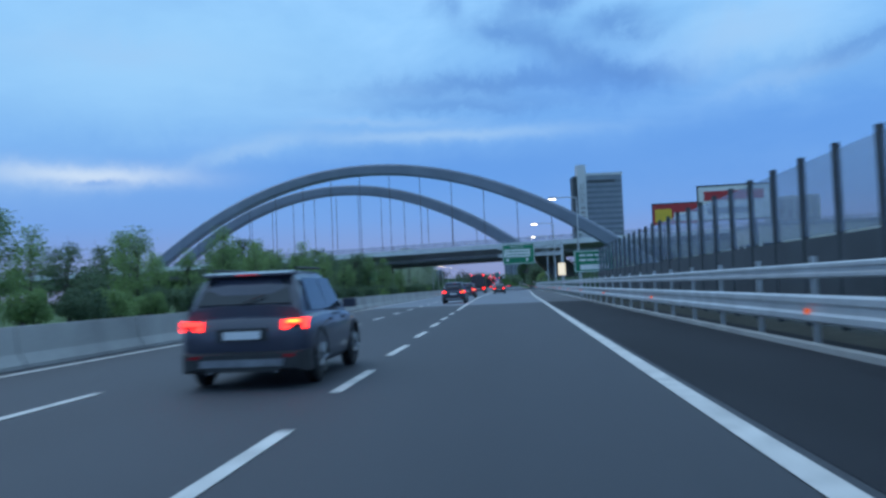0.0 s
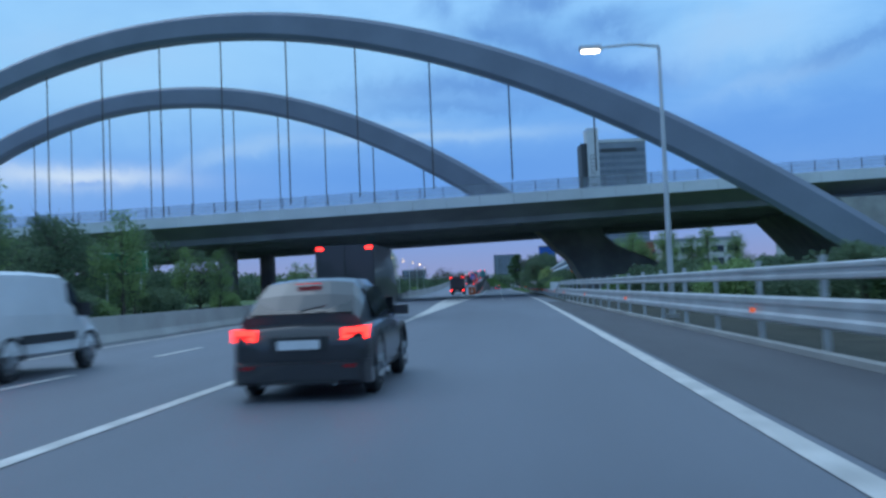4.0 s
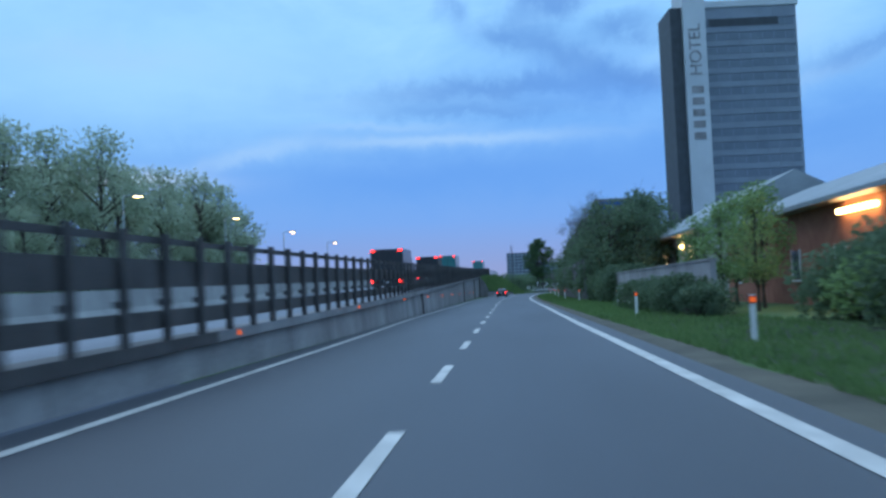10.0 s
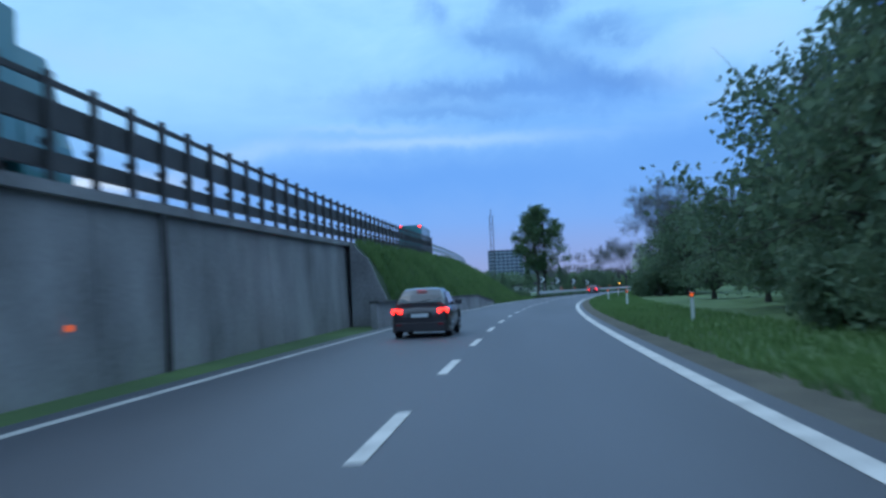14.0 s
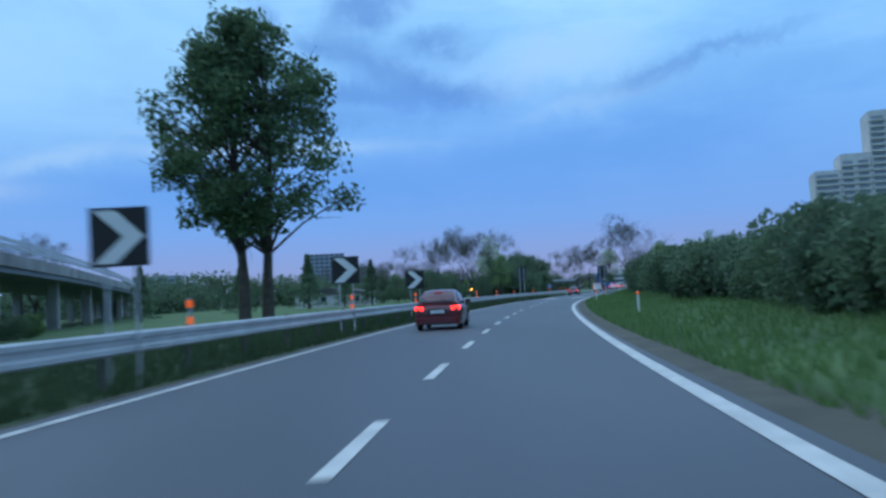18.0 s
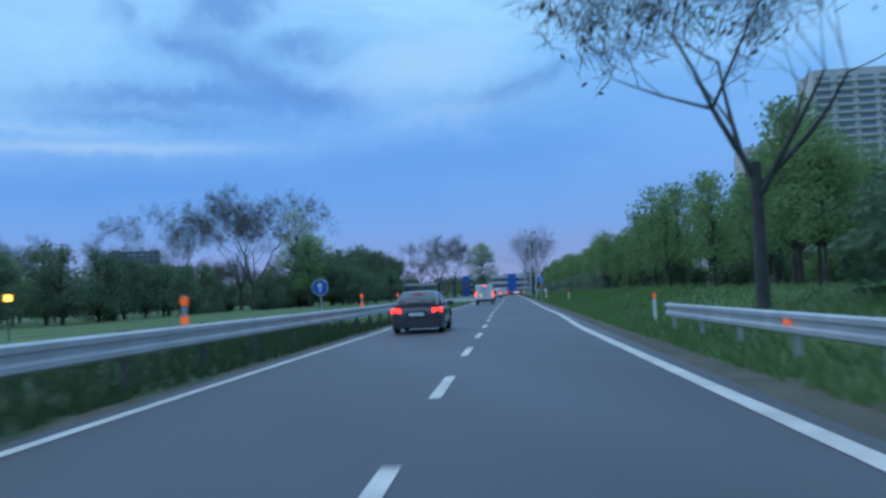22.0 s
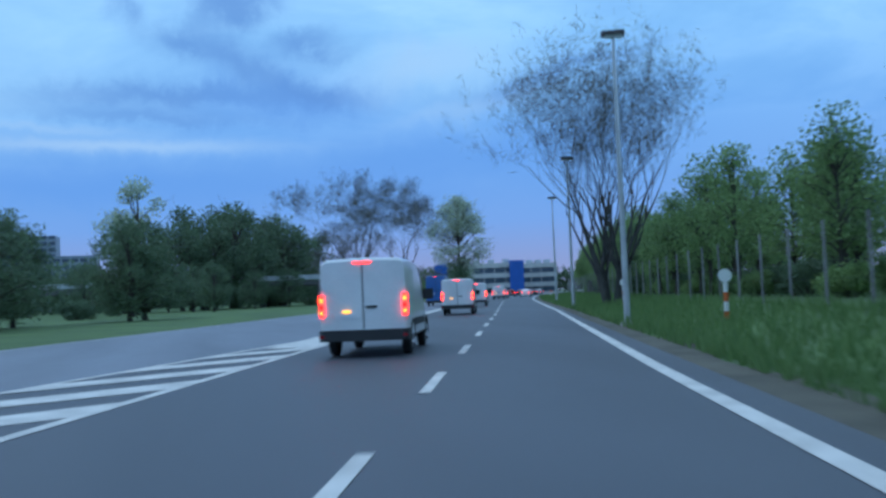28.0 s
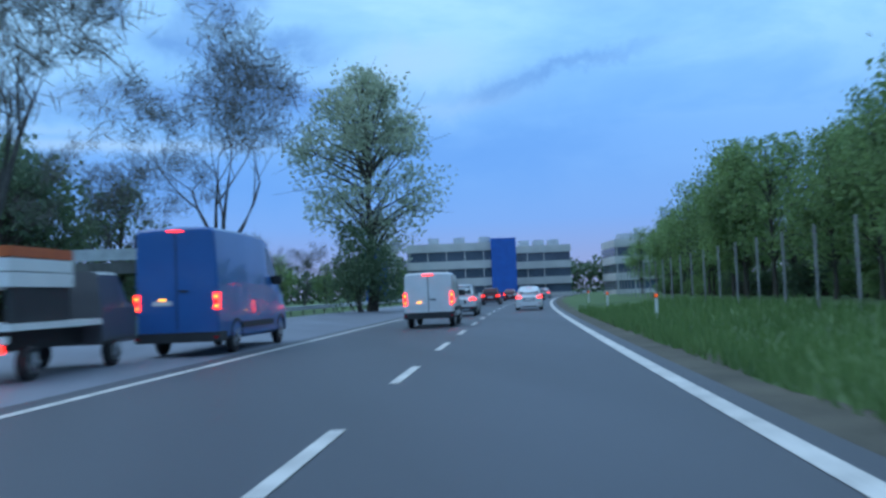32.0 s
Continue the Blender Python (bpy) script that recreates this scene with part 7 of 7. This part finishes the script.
stand(make_van("white_van", "plain white panel van with lit tail lamps", (0.78, 0.79, 0.80), 4.9, 1.92, 2.12), 917.3, -3.2)
for s, u in ((951.6, -3.3), (980.6, -3.5), (1044, -3.4)):
    copy_thing(bpy.data.objects["white_van"], road_pose(s, u))
stand(make_car("wine_red_hatchback", "wine-red hatchback with glowing tail lamps in the bend", (0.13, 0.02, 0.025), 4.1, 1.77, 1.5, False, True), 618.2, -3.3)
stand(make_car("graphite_saloon", "graphite grey saloon with lit tail lamps", (0.06, 0.06, 0.07), 4.5, 1.82, 1.47, False, True), 749.5, -3.3)
stand(make_car("white_people_carrier", "white people carrier with lit tail lamps in the queue", (0.74, 0.75, 0.76), 4.5, 1.86, 1.75, True, True), 1059, -3.3)
stand(make_van("white_delivery_van", "white delivery van with grey lettering bars and lit lamps", (0.80, 0.81, 0.82), 5.1, 1.95, 2.17, marks=True), 817.4, -3.3)
stand(make_car("white_hatchback", "white hatchback with lit tail lamps", (0.75, 0.75, 0.76), 4.1, 1.76, 1.55, False, True), 1068, 0.5)
stand(make_car("red_suv", "dark red SUV with bright tail lamps", (0.16, 0.02, 0.02), 4.4, 1.84, 1.64, True, True), 1096, -3.6)
stand(make_car("grey_hatchback", "grey hatchback with lit tail lamps and indicator", (0.2, 0.2, 0.21), 4.1, 1.76, 1.5, False, True, True), 1094, 0.3)
stand(make_car("dark_saloon", "dark saloon with lit tail lamps in the queue", (0.04, 0.04, 0.05), 4.4, 1.8, 1.46, False, True), 1118, 0.3)
stand(make_car("silver_hatchback", "silver hatchback with lit tail lamps in the queue", (0.4, 0.4, 0.42), 4.2, 1.78, 1.5, False, True), 1142, 0.3)
stand(make_car("red_hatchback", "dark red hatchback in the queue", (0.14, 0.02, 0.02), 4.1, 1.76, 1.5, False, True), 1125, -3.4)
stand(make_van("blue_high_van", "tall deep blue panel van on the joining road", (0.03, 0.13, 0.38), 7.0, 2.15, 3.2, 0.40, high=True), 1031.0, -8.35)
blue2 = copy_thing(bpy.data.objects["blue_high_van"], road_pose(993.6, -8.35))
tagged(blue2, "deep blue high-roof panel van at the merging lane")
# small flatbed truck with a load
fb = thing("flatbed_truck", "small flatbed truck with stacked white and red load boxes", "truck", "trucks")
part("bed", Shape().box(-1.0, 1.0, 0, 3.6, 0.95, 1.08), M_SIGNW, fb)
part("frame", Shape().box(-0.5, 0.5, 0.2, 5.2, 0.55, 0.94), trim_m, fb)
part("cab", Shape().loft([body_ring(y, 0.95, 0.85, 0.5, 1.3, zt) for y, zt in ((3.7, 2.1), (4.7, 2.1), (5.2, 1.5), (5.5, 1.1))]), paint("flatbed_cab", (0.1, 0.1, 0.11)), fb)
for k, (z0, z1, m) in enumerate(((1.75, 2.02, M_SIGNW), (2.04, 2.28, M_SIGNW), (2.3, 2.5, M_ORANGE))):
    part("load_box", Shape().box(-0.9, 0.9, 0.2, 2.6, z0, z1, 0.03), m, fb)
part("load_rack", Shape().box(-0.85, -0.75, 0.3, 2.5, 1.08, 1.75).box(0.75, 0.85, 0.3, 2.5, 1.08, 1.75), trim_m, fb)
for sx in (-1, 1):
    part("tail_lamp", Shape().box(sx * 0.75 - 0.12, sx * 0.75 + 0.12, -0.08, 0.0, 0.55, 0.7), red_on, fb)
    for y in (0.9, 4.4):
        wheel(fb, sx * 0.82, y, 0.33)
part("bumper", Shape().box(-0.95, 0.95, -0.06, 0.05, 0.72, 0.86), M_SIGNW, fb)
stand(fb, 1024.5, -9.9)

# ---- grass on the verges ----
def blades(name, label, spans, n, seed, mat=None):
    rng = np.random.default_rng(seed)
    vs, fs = [], []
    for s0, s1, u0, u1, hmax, share in spans:
        m = int(n * share)
        ss, uu = rng.uniform(s0, s1, m), rng.uniform(0, 1, m) ** 1.4
        for s, f in zip(ss, uu):
            a0 = u0(s) if callable(u0) else u0
            p = at(s, a0 + (u1 - a0) * f, rise(s, a0 + (u1 - a0) * f) - 0.02)
            h = hmax * rng.uniform(0.4, 1.0)
            a = rng.uniform(0, 6.28)
            w = 0.035
            c, d = math.cos(a), math.sin(a)
            l = rng.uniform(-0.5, 0.5, 2) * h
            k = len(vs)
            vs += [(p.x - c * w, p.y - d * w, p.z), (p.x + c * w, p.y + d * w, p.z), (p.x + l[0], p.y + l[1], p.z + h)]
            fs.append((k, k + 1, k + 2))
    me = bpy.data.meshes.new(name)
    me.from_pydata(vs, [], fs)
    me.materials.append(mat or M_BLADE)
    return tagged(new(name, me), label, "grass", "", "stuff")


blades("verge_grass", "uneven green grass on the verges", [
    (298, 350, lambda s: SHOULDER(s) + 0.7, 8.5, 0.22, 0.10), (350, 560, lambda s: SHOULDER(s) + 0.6, 7.6, 0.25, 0.22), (560, 760, lambda s: SHOULDER(s) + 0.6, 9.5, 0.3, 0.22),
    (760, 1060, lambda s: SHOULDER(s) + 0.6, 9.2, 0.5, 0.30), (760, 860, lambda s: ASPH_L(s) - 0.5, -10.5, 0.22, 0.03)], 130000, 3)
blades("strip_grass", "long grass between asphalt and guardrail, shade put into its dark colour", [(576, 762, lambda s: ASPH_L(s) - 0.3, -12.6, 0.42, 1.0)], 30000, 4, M_BLADED)


def bank_grass():
    rng = np.random.default_rng(9)
    vs, fs = [], []
    for i in range(26000):
        s, f = rng.uniform(491, 579), rng.uniform(0.0, 0.98)
        p = bank(s, f)
        tuft = noise.noise((p.x * 0.5, p.y * 0.5, p.z * 0.5)) * 0.5 + 0.5
        h = (0.15 + 0.55 * tuft) * rng.uniform(0.5, 1.0)
        a = rng.uniform(0, 6.28)
        c, d, w = math.cos(a) * 0.05, math.sin(a) * 0.05, rng.uniform(-0.6, 0.6, 2) * h
        k = len(vs)
        vs += [(p.x - c, p.y - d, p.z - 0.05), (p.x + c, p.y + d, p.z - 0.05), (p.x + w[0], p.y + w[1], p.z + h)]
        fs.append((k, k + 1, k + 2))
    me = bpy.data.meshes.new("bank_grass")
    me.from_pydata(vs, [], fs)
    me.materials.append(M_BLADE)
    return tagged(new("bank_grass", me), "long rough grass growing on the embankment", "grass", "", "stuff")


bank_grass()
